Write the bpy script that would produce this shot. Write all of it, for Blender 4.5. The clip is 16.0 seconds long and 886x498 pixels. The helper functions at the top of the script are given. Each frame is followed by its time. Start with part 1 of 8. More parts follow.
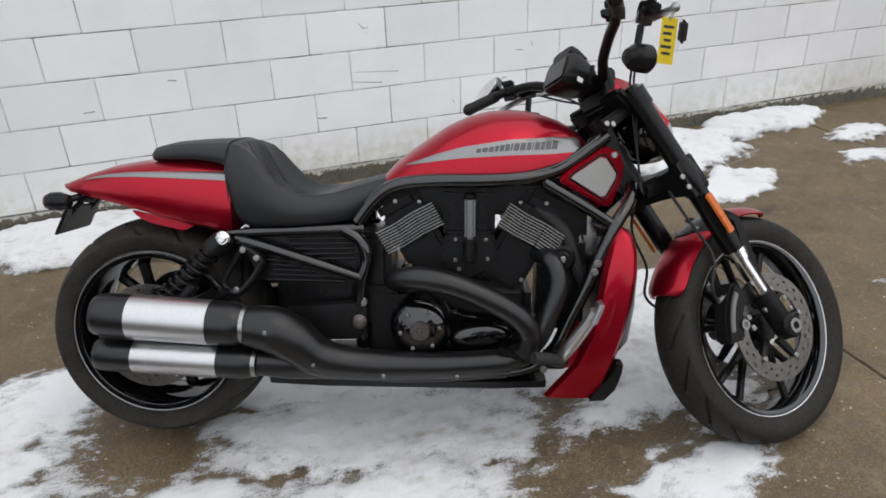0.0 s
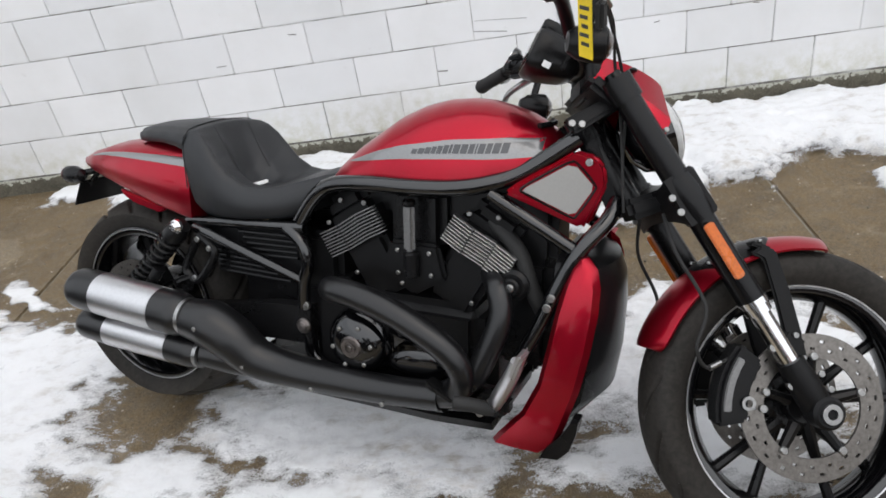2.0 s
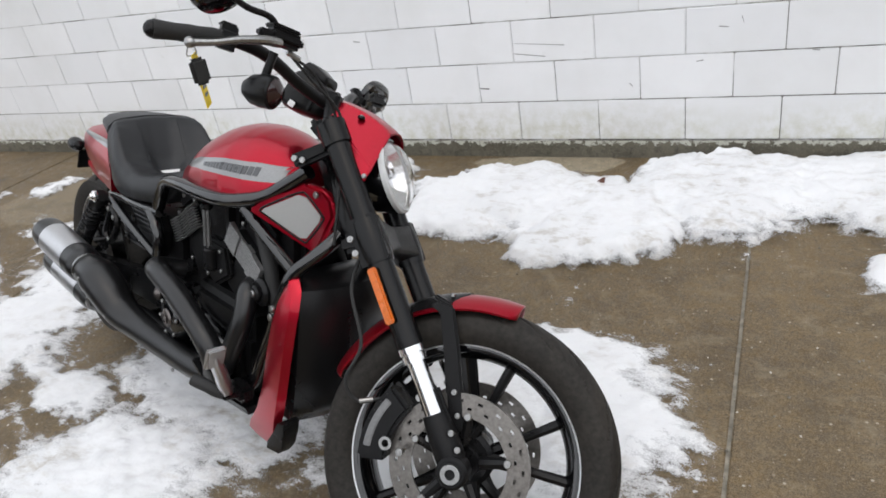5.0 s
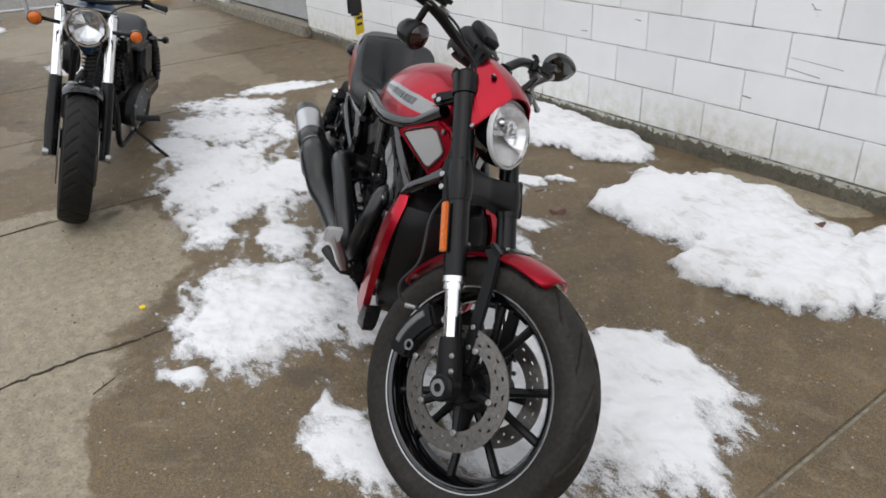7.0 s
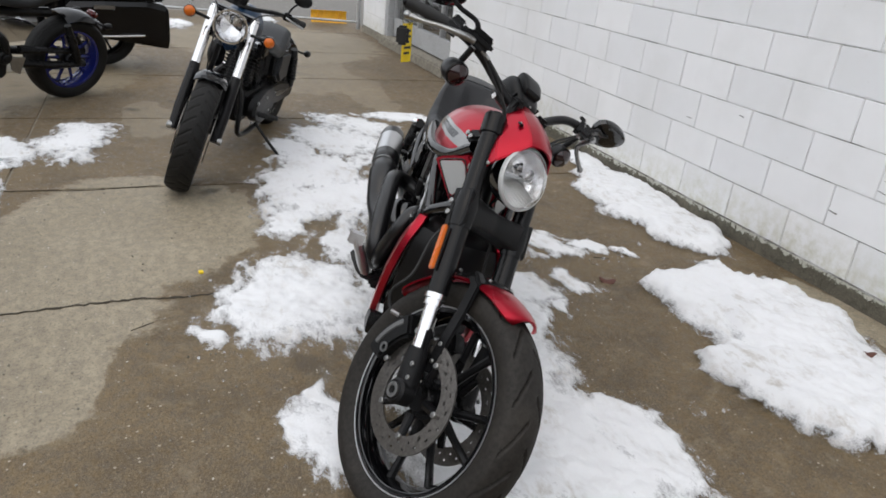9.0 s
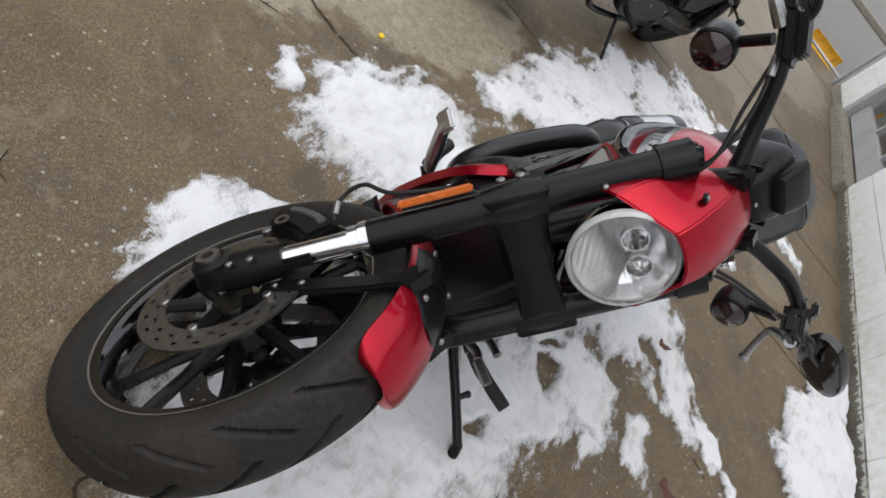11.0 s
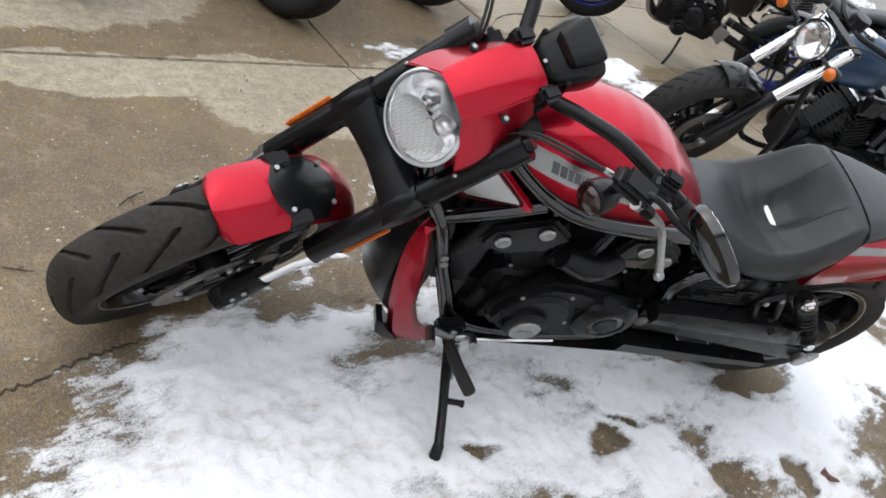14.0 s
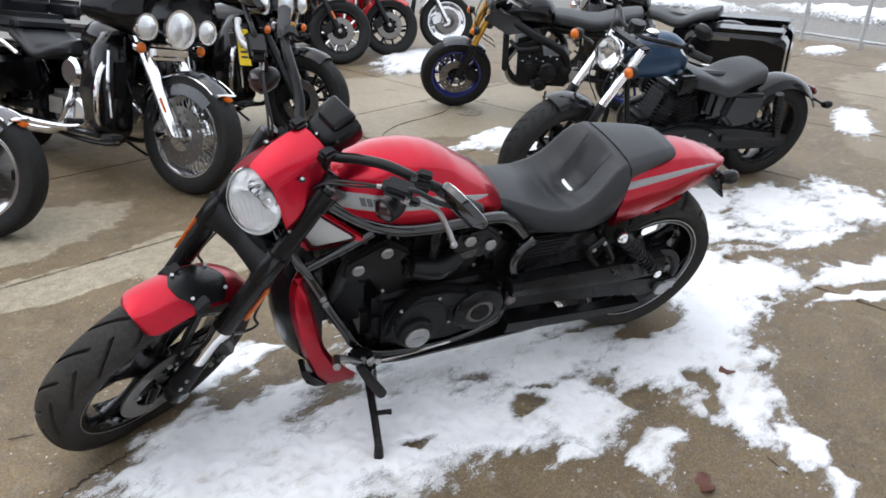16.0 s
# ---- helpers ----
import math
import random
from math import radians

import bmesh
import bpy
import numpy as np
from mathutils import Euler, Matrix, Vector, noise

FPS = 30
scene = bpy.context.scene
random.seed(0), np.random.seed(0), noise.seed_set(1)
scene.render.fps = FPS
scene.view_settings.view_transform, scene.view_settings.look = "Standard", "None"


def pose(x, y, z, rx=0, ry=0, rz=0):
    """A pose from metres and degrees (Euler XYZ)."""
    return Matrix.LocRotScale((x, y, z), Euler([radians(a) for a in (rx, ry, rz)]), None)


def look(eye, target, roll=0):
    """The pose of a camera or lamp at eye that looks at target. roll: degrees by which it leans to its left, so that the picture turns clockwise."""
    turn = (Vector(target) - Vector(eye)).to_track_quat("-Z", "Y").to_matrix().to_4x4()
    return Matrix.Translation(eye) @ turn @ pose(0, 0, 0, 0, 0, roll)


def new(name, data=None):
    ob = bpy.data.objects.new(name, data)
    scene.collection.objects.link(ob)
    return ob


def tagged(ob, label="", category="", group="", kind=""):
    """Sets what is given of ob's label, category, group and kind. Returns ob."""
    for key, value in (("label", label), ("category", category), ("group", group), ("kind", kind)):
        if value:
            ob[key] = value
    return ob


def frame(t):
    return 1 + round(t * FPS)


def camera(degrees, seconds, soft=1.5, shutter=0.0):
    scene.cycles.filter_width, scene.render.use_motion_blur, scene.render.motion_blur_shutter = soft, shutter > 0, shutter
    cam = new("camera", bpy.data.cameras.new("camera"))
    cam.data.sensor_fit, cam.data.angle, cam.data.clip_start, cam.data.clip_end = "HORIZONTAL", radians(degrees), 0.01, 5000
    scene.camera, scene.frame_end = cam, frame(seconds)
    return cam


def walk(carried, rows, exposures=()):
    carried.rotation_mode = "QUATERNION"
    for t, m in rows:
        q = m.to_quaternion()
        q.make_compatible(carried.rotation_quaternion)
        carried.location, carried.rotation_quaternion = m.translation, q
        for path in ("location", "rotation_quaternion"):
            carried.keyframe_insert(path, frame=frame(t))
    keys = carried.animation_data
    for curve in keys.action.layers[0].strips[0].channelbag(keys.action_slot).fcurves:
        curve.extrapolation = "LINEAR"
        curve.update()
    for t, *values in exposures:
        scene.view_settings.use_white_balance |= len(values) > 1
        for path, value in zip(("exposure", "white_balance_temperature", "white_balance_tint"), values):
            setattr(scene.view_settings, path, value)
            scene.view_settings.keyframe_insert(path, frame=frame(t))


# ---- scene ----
cam = camera(64.4, 16.0, soft=1.7)
PATH = [
    (0, (-0.76, -3.655, 1.456), (-0.193, -1.972, 0.536), -2.2),
    (0.5, (-0.6, -3.569, 1.479), (-0.243, -1.85, 0.52), -5.0),
    (1, (-0.428, -3.432, 1.457), (-0.07, -1.755, 0.428), -5.5),
    (1.5, (-0.182, -3.445, 1.448), (-0.11, -1.73, 0.421), -8.7),
    (2, (0.072, -3.464, 1.447), (-0.124, -1.764, 0.412), -9.8),
    (2.5, (0.2, -3.384, 1.427), (-0.103, -1.717, 0.364), -8.6),
    (3, (0.409, -3.322, 1.407), (-0.095, -1.713, 0.33), -8.2),
    (3.5, (0.571, -3.278, 1.416), (-0.071, -1.706, 0.358), -8.9),
    (4, (0.77, -3.323, 1.401), (0.087, -1.724, 0.412), -8.5),
    (6.5, (1.659, -3.322, 1.424), (0.368, -2.086, 0.526), -6.6),
    (7, (1.737, -3.158, 1.411), (0.28, -2.162, 0.47), -3.0),
    (7.5, (1.817, -3.118, 1.415), (0.25, -2.272, 0.504), -1.2),
    (8, (1.949, -3.181, 1.41), (0.361, -2.306, 0.565), 1.6),
    (8.5, (2.023, -3.153, 1.427), (0.418, -2.247, 0.651), 3.8),
    (9, (2.027, -2.954, 1.397), (0.351, -2.221, 0.588), 5.8),
    (11.5, (1.213, -2.238, 1.301), (-0.262, -2.117, -0.044), 58.5),
    (12, (1.092, -2.136, 1.312), (-0.297, -2.073, -0.126), 56.6),
    (12.2, (1.055, -2.043, 1.298), (-0.357, -2.194, -0.111), 47.7),
    (12.5, (1.06, -1.92, 1.31), (-0.288, -2.38, -0.094), 41.7),
    (13, (1.199, -1.712, 1.33), (-0.159, -2.429, 0.05), 40.3),
    (13.5, (1.281, -1.431, 1.363), (-0.055, -2.306, 0.159), 35.4),
    (14, (1.2, -1.167, 1.367), (-0.036, -2.251, 0.229), 24.1),
    (14.2, (1.193, -1.098, 1.393), (-0.003, -2.254, 0.283), 16.9),
    (14.5, (1.266, -0.998, 1.422), (0.013, -2.218, 0.452), 10.3),
    (15, (1.394, -0.797, 1.445), (0.072, -1.979, 0.519), 5.3),
    (15.5, (1.404, -0.641, 1.457), (0.056, -1.841, 0.595), 1.6),
    (16, (1.268, -0.511, 1.47), (-0.026, -1.777, 0.621), 1.2),
]
walk(cam, [(t, look(eye, target, roll)) for t, eye, target, roll in PATH],
     [(0.0, 0.38, 6500, 10), (2.0, 0.58, 6500, 10), (4.0, 0.60, 6500, 10), (6.5, 0.46, 6500, 10), (8.5, 0.42, 6500, 10), (10.0, 0.42, 6500, 10), (11.5, 0.46, 6500, 10), (12.2, 0.66, 6500, 10), (13.0, 0.96, 6480, 10), (14.5, 1.02, 6300, 10), (16.0, 1.02, 6200, 10)])

# ---- daylight: an overcast winter sky with a weak, very wide sun ----
world = bpy.data.worlds.new("overcast")
scene.world = world
world.use_nodes = True
wn, wl = world.node_tree.nodes, world.node_tree.links
sky = wn.new("ShaderNodeTexSky")
sky.sky_type, sky.sun_disc = "NISHITA", False
sky.sun_elevation, sky.sun_rotation = radians(63), radians(135)
sky.air_density, sky.dust_density, sky.ozone_density = 1.0, 6.0, 1.0
cloud = wn.new("ShaderNodeMix")
cloud.data_type = "RGBA"
cloud.inputs[0].default_value = 0.82
cloud.inputs[7].default_value = (7.4, 7.7, 8.1, 1)
wl.new(sky.outputs[0], cloud.inputs[6])
wl.new(cloud.outputs[2], wn["Background"].inputs[0])
wn["Background"].inputs[1].default_value = 0.122
sun = new("sun", bpy.data.lights.new("sun", "SUN"))
sun.data.energy, sun.data.angle, sun.data.color = 0.55, radians(120), (1.0, 0.98, 0.95)
sun.matrix_world = look((0.6, -2.4, 4.2), (0, 0, 0))
scene.view_settings.exposure = 0.5


# ---- materials ----
def mat(name):
    m = bpy.data.materials.new(name)
    m.use_nodes = True
    return m, m.node_tree.nodes, m.node_tree.links, m.node_tree.nodes["Principled BSDF"]


def tex_noise(n, l, scale, detail=4.0, rough=0.55, vec=None):
    t = n.new("ShaderNodeTexNoise")
    t.inputs["Scale"].default_value, t.inputs["Detail"].default_value, t.inputs["Roughness"].default_value = scale, detail, rough
    if vec is not None:
        l.new(vec, t.inputs["Vector"])
    return t.outputs["Fac"]


def ramp(n, l, fac, *stops):
    r = n.new("ShaderNodeValToRGB")
    while len(r.color_ramp.elements) < len(stops):
        r.color_ramp.elements.new(0.5)
    for e, (p, c) in zip(r.color_ramp.elements, stops):
        e.position, e.color = p, (c, c, c, 1) if not isinstance(c, tuple) else (*c, 1)
    l.new(fac, r.inputs[0])
    return r.outputs[0]


def mixc(n, l, fac, a, b, mode="MIX"):
    x = n.new("ShaderNodeMix")
    x.data_type, x.blend_type = "RGBA", mode
    for sock, v in ((0, fac), (6, a), (7, b)):
        if isinstance(v, (int, float)):
            x.inputs[sock].default_value = v if sock == 0 else (v, v, v, 1)
        elif isinstance(v, tuple):
            x.inputs[sock].default_value = (*v, 1)
        else:
            l.new(v, x.inputs[sock])
    return x.outputs[2]


def maths(n, l, op, a, b=0.0):
    x = n.new("ShaderNodeMath")
    x.operation = op
    for i, v in enumerate((a, b)):
        if isinstance(v, (int, float)):
            x.inputs[i].default_value = v
        else:
            l.new(v, x.inputs[i])
    return x.outputs[0]


def bump(n, l, p, height, strength=0.3, dist=0.002):
    b = n.new("ShaderNodeBump")
    b.inputs["Strength"].default_value, b.inputs["Distance"].default_value = strength, dist
    l.new(height, b.inputs["Height"])
    l.new(b.outputs[0], p.inputs["Normal"])


def place(n):
    return n.new("ShaderNodeNewGeometry").outputs["Position"]


def local(n):
    return n.new("ShaderNodeTexCoord").outputs["Object"]


def surface(name, col, rough, metal=0.0, coat=0.0, grain=60.0, vary=0.25, relief=0.0, dirt=0.0, spec=0.5, rvary=0.15, coat_rough=0.05):
    """A plain surface with grain and stains: colour, gloss and relief vary at two scales."""
    m, n, l, p = mat(name)
    v = local(n)
    fine, wide = tex_noise(n, l, grain, 5, 0.6, v), tex_noise(n, l, 3.5, 4, 0.6, v)
    c = mixc(n, l, ramp(n, l, fine, (0.3, 0.0), (0.7, 1.0)), tuple(x * (1 - vary) for x in col), tuple(min(1, x * (1 + vary)) for x in col))
    if dirt:
        c = mixc(n, l, ramp(n, l, wide, (0.5, 0.0), (0.75, dirt)), c, (0.16, 0.14, 0.115))
    l.new(c, p.inputs["Base Color"])
    l.new(maths(n, l, "ADD", rough - rvary / 2, maths(n, l, "MULTIPLY", wide, rvary)), p.inputs["Roughness"])
    p.inputs["Metallic"].default_value, p.inputs["Specular IOR Level"].default_value = metal, spec
    p.inputs["Coat Weight"].default_value, p.inputs["Coat Roughness"].default_value = coat, coat_rough
    if relief:
        bump(n, l, p, fine, 0.5, relief)
    return m


def concrete():
    """Worn concrete: wet and brown over most of it, pale where it has dried, with stone specks."""
    m, n, l, p = mat("concrete")
    pos = place(n)
    warp = n.new("ShaderNodeTexNoise")
    warp.inputs["Scale"].default_value, warp.inputs["Detail"].default_value = 2.6, 5
    l.new(pos, warp.inputs["Vector"])
    off = n.new("ShaderNodeVectorMath")
    off.operation = "MULTIPLY_ADD"
    l.new(warp.outputs["Color"], off.inputs[0])
    off.inputs[1].default_value, off.inputs[2].default_value = (0.36, 0.36, 0), (-0.18, -0.18, 0)
    at = n.new("ShaderNodeVectorMath")
    l.new(pos, at.inputs[0])
    l.new(off.outputs[0], at.inputs[1])
    dry, ragged = 0.0, tex_noise(n, l, 6.5, 7, 0.68, pos)
    for x, y, rx, ry, full in DRY:
        mp = n.new("ShaderNodeVectorMath")
        mp.operation = "SUBTRACT"
        l.new(at.outputs[0], mp.inputs[0])
        mp.inputs[1].default_value = (x, y, 0)
        sc = n.new("ShaderNodeVectorMath")
        sc.operation = "MULTIPLY"
        l.new(mp.outputs[0], sc.inputs[0])
        sc.inputs[1].default_value = (1 / rx, 1 / ry, 0)
        ln = n.new("ShaderNodeVectorMath")
        ln.operation = "LENGTH"
        l.new(sc.outputs[0], ln.inputs[0])
        dry = maths(n, l, "MAXIMUM", dry, maths(n, l, "MULTIPLY", full, ramp(n, l, maths(n, l, "SUBTRACT", maths(n, l, "ADD", 0.75, maths(n, l, "MULTIPLY", ragged, 0.5)), ln.outputs["Value"]), (0.0, 0.0), (0.07, 1.0))))
    fine, mid, wide = tex_noise(n, l, 260, 3, 0.7, pos), tex_noise(n, l, 22, 6, 0.7, pos), tex_noise(n, l, 1.1, 6, 0.6, pos)
    specks = n.new("ShaderNodeTexVoronoi")
    specks.inputs["Scale"].default_value = 85
    l.new(pos, specks.inputs["Vector"])
    stone = ramp(n, l, specks.outputs["Distance"], (0.10, 1.0), (0.20, 0.0))
    pick = ramp(n, l, specks.outputs["Color"], (0.55, 0.0), (0.8, 1.0))
    wet = mixc(n, l, ramp(n, l, wide, (0.35, 0.0), (0.68, 1.0)), (0.100, 0.064, 0.026), (0.164, 0.109, 0.046))
    pale = mixc(n, l, ramp(n, l, wide, (0.3, 0.0), (0.7, 1.0)), (0.30, 0.255, 0.178), (0.42, 0.365, 0.268))
    c = mixc(n, l, dry, wet, pale)
    c = mixc(n, l, ramp(n, l, mid, (0.40, 0.9), (0.60, 0.0)), c, mixc(n, l, 0.5, c, (0.03, 0.022, 0.014)))
    grainy = tex_noise(n, l, 95, 5, 0.75, pos)
    c = mixc(n, l, ramp(n, l, grainy, (0.30, 0.75), (0.50, 0.0)), c, (0.036, 0.025, 0.012))
    c = mixc(n, l, ramp(n, l, grainy, (0.54, 0.0), (0.70, 0.50)), c, (0.36, 0.285, 0.185))
    c = mixc(n, l, ramp(n, l, fine, (0.44, 0.0), (0.64, 0.42)), c, (0.34, 0.28, 0.19))
    c = mixc(n, l, maths(n, l, "MULTIPLY", stone, maths(n, l, "MULTIPLY", pick, 0.5)), c, (0.5, 0.46, 0.4))
    blotch, smear = tex_noise(n, l, 4.2, 8, 0.7, pos), tex_noise(n, l, 9.0, 8, 0.72, at.outputs[0])
    c = mixc(n, l, maths(n, l, "MULTIPLY", ramp(n, l, blotch, (0.36, 0.7), (0.52, 0.0)), maths(n, l, "SUBTRACT", 1.0, maths(n, l, "MULTIPLY", dry, 0.8))), c, mixc(n, l, 0.5, c, (0.035, 0.026, 0.016)))
    c = mixc(n, l, ramp(n, l, smear, (0.54, 0.0), (0.72, 0.5)), c, (0.31, 0.255, 0.175))
    big = n.new("ShaderNodeTexVoronoi")
    big.inputs["Scale"].default_value = 34
    l.new(pos, big.inputs["Vector"])
    pebble = maths(n, l, "MULTIPLY", ramp(n, l, big.outputs["Distance"], (0.10, 1.0), (0.17, 0.0)), ramp(n, l, big.outputs["Color"], (0.62, 0.0), (0.70, 0.75)))
    c = mixc(n, l, pebble, c, (0.46, 0.41, 0.33))
    pit = maths(n, l, "MULTIPLY", ramp(n, l, big.outputs["Distance"], (0.08, 1.0), (0.13, 0.0)), ramp(n, l, big.outputs["Color"], (0.30, 0.7), (0.36, 0.0)))
    c = mixc(n, l, pit, c, (0.03, 0.024, 0.017))
    drip = n.new("ShaderNodeTexVoronoi")
    drip.inputs["Scale"].default_value = 2.6
    l.new(at.outputs[0], drip.inputs["Vector"])
    oil = maths(n, l, "MULTIPLY", ramp(n, l, maths(n, l, "ADD", drip.outputs["Distance"], maths(n, l, "MULTIPLY", ragged, 0.22)), (0.19, 0.75), (0.30, 0.0)), ramp(n, l, drip.outputs["Color"], (0.52, 0.0), (0.60, 1.0)))
    c = mixc(n, l, oil, c, (0.045, 0.036, 0.025))
    l.new(c, p.inputs["Base Color"])
    l.new(maths(n, l, "ADD", 0.42, maths(n, l, "MULTIPLY", ramp(n, l, mid, (0.3, 0.0), (0.7, 1.0)), 0.4)), p.inputs["Roughness"])
    bump(n, l, p, maths(n, l, "ADD", maths(n, l, "ADD", fine, grainy), maths(n, l, "MULTIPLY", mid, 1.5)), 0.6, 0.003)
    return m


def snow_mat():
    """Old snow: white crystals, greyed where it was trodden, gritty in places; where the layer thins out it breaks into streaks and grains."""
    m, n, l, p = mat("snow")
    pos = place(n)
    stretch = n.new("ShaderNodeMapping")
    stretch.inputs["Rotation"].default_value, stretch.inputs["Scale"].default_value = (0, 0, radians(20)), (0.62, 1.25, 1)
    l.new(pos, stretch.inputs["Vector"])
    fine, mid, wide = tex_noise(n, l, 190, 4, 0.7, pos), tex_noise(n, l, 17, 7, 0.68, stretch.outputs[0]), tex_noise(n, l, 2.6, 6, 0.65, pos)
    c = mixc(n, l, ramp(n, l, wide, (0.46, 0.0), (0.70, 0.5)), (0.79, 0.80, 0.815), (0.62, 0.625, 0.635))
    grit = maths(n, l, "MULTIPLY", ramp(n, l, mid, (0.50, 0.0), (0.68, 1.0)), ramp(n, l, wide, (0.46, 0.08), (0.64, 0.8)))
    c = mixc(n, l, grit, c, (0.38, 0.34, 0.28))
    c = mixc(n, l, ramp(n, l, fine, (0.60, 0.0), (0.78, 0.35)), c, (0.58, 0.56, 0.53))
    l.new(c, p.inputs["Base Color"])
    p.inputs["Roughness"].default_value = 0.7
    layer = n.new("ShaderNodeAttribute")
    layer.attribute_name = "layer"
    grain = maths(n, l, "ADD", maths(n, l, "MULTIPLY", maths(n, l, "SUBTRACT", mid, 0.5), 1.6), maths(n, l, "MULTIPLY", maths(n, l, "SUBTRACT", fine, 0.5), 0.7))
    l.new(ramp(n, l, maths(n, l, "ADD", layer.outputs["Fac"], grain), (-0.0, 0.0), (0.16, 0.55), (0.46, 1.0)), p.inputs["Alpha"])
    clump = tex_noise(n, l, 62, 3, 0.55, pos)
    bump(n, l, p, maths(n, l, "ADD", fine, maths(n, l, "ADD", maths(n, l, "MULTIPLY", mid, 1.2), maths(n, l, "MULTIPLY", clump, 1.1))), 0.45, 0.0055)
    return m


def white_wall():
    """White masonry paint on concrete block, greyed and pitted, soiled yellow-green low down where the ground splashes it."""
    m, n, l, p = mat("white_paint")
    pos = place(n)
    rnd = n.new("ShaderNodeObjectInfo").outputs["Random"]
    fine, mid, wide = tex_noise(n, l, 190, 4, 0.65, pos), tex_noise(n, l, 16, 5, 0.65, pos), tex_noise(n, l, 1.6, 5, 0.6, pos)
    pits = tex_noise(n, l, 42, 6, 0.75, pos)
    c = mixc(n, l, rnd, (0.78, 0.79, 0.805), (0.85, 0.855, 0.865))
    c = mixc(n, l, ramp(n, l, wide, (0.45, 0.0), (0.8, 0.5)), c, (0.64, 0.64, 0.62))
    c = mixc(n, l, ramp(n, l, mid, (0.66, 0.0), (0.8, 0.35)), c, (0.5, 0.48, 0.44))
    c = mixc(n, l, ramp(n, l, pits, (0.71, 0.0), (0.76, 0.6)), c, (0.30, 0.29, 0.27))
    sep = n.new("ShaderNodeSeparateXYZ")
    l.new(pos, sep.inputs[0])
    low = ramp(n, l, maths(n, l, "ADD", sep.outputs[2], maths(n, l, "MULTIPLY", wide, 0.35)), (0.26, 0.75), (0.50, 0.0))
    splash = maths(n, l, "MULTIPLY", low, ramp(n, l, mid, (0.40, 0.15), (0.66, 1.0)))
    c = mixc(n, l, splash, c, (0.50, 0.49, 0.36))
    l.new(c, p.inputs["Base Color"])
    p.inputs["Roughness"].default_value = 0.62
    bump(n, l, p, maths(n, l, "ADD", fine, mid), 0.4, 0.0025)
    return m


def mortar():
    """Painted joints, open and dark where they have cracked."""
    m, n, l, p = mat("mortar")
    pos = place(n)
    fine, wide = tex_noise(n, l, 60, 4, 0.6, pos), tex_noise(n, l, 2.9, 6, 0.65, pos)
    sep = n.new("ShaderNodeSeparateXYZ")
    l.new(pos, sep.inputs[0])
    open_ = maths(n, l, "SUBTRACT", wide, maths(n, l, "MULTIPLY", sep.outputs[2], 0.10))
    c = mixc(n, l, ramp(n, l, open_, (0.38, 0.0), (0.50, 0.95)), (0.68, 0.68, 0.67), (0.12, 0.11, 0.095))
    c = mixc(n, l, ramp(n, l, fine, (0.45, 0.0), (0.7, 0.6)), c, (0.40, 0.39, 0.37))
    l.new(c, p.inputs["Base Color"])
    p.inputs["Roughness"].default_value = 0.85
    bump(n, l, p, fine, 0.5, 0.003)
    return m


def footing_mat():
    """Rough damp concrete with flakes of the wall's white paint run down over its upper edge."""
    m, n, l, p = mat("wall_footing")
    pos = place(n)
    fine, mid, wide = tex_noise(n, l, 120, 5, 0.7, pos), tex_noise(n, l, 24, 6, 0.7, pos), tex_noise(n, l, 2.2, 5, 0.6, pos)
    c = mixc(n, l, ramp(n, l, wide, (0.35, 0.0), (0.65, 1.0)), (0.075, 0.068, 0.050), (0.17, 0.155, 0.12))
    c = mixc(n, l, ramp(n, l, mid, (0.48, 0.0), (0.64, 0.7)), c, (0.05, 0.052, 0.038))
    c = mixc(n, l, ramp(n, l, fine, (0.5, 0.0), (0.7, 0.5)), c, (0.26, 0.24, 0.19))
    sep = n.new("ShaderNodeSeparateXYZ")
    l.new(pos, sep.inputs[0])
    run = maths(n, l, "ADD", maths(n, l, "MULTIPLY", sep.outputs[2], 6.0), maths(n, l, "MULTIPLY", mid, 1.0))
    c = mixc(n, l, ramp(n, l, run, (0.94, 0.0), (1.02, 0.85)), c, (0.60, 0.60, 0.53))
    l.new(c, p.inputs["Base Color"])
    p.inputs["Roughness"].default_value = 0.9
    bump(n, l, p, maths(n, l, "ADD", fine, maths(n, l, "MULTIPLY", mid, 2.0)), 0.7, 0.006)
    return m


def red_paint():
    m, n, l, p = mat("candy_red_paint")
    v = local(n)
    flake, wide = tex_noise(n, l, 900, 2, 0.6, v), tex_noise(n, l, 5, 3, 0.5, v)
    c = mixc(n, l, ramp(n, l, flake, (0.35, 0.0), (0.7, 1.0)), (0.32, 0.003, 0.014), (0.46, 0.006, 0.026))
    l.new(c, p.inputs["Base Color"])
    p.inputs["Metallic"].default_value = 0.82
    p.inputs["Specular IOR Level"].default_value = 0.25
    l.new(maths(n, l, "ADD", 0.25, maths(n, l, "MULTIPLY", wide, 0.10)), p.inputs["Roughness"])
    p.inputs["Coat Weight"].default_value, p.inputs["Coat Roughness"].default_value = 0.36, 0.02
    return m


def glass(name, tint=(1, 1, 1), rough=0.0):
    m, n, l, p = mat(name)
    p.inputs["Base Color"].default_value = (*tint, 1)
    p.inputs["Transmission Weight"].default_value, p.inputs["Roughness"].default_value = 1.0, rough
    p.inputs["IOR"].default_value = 1.45
    return m


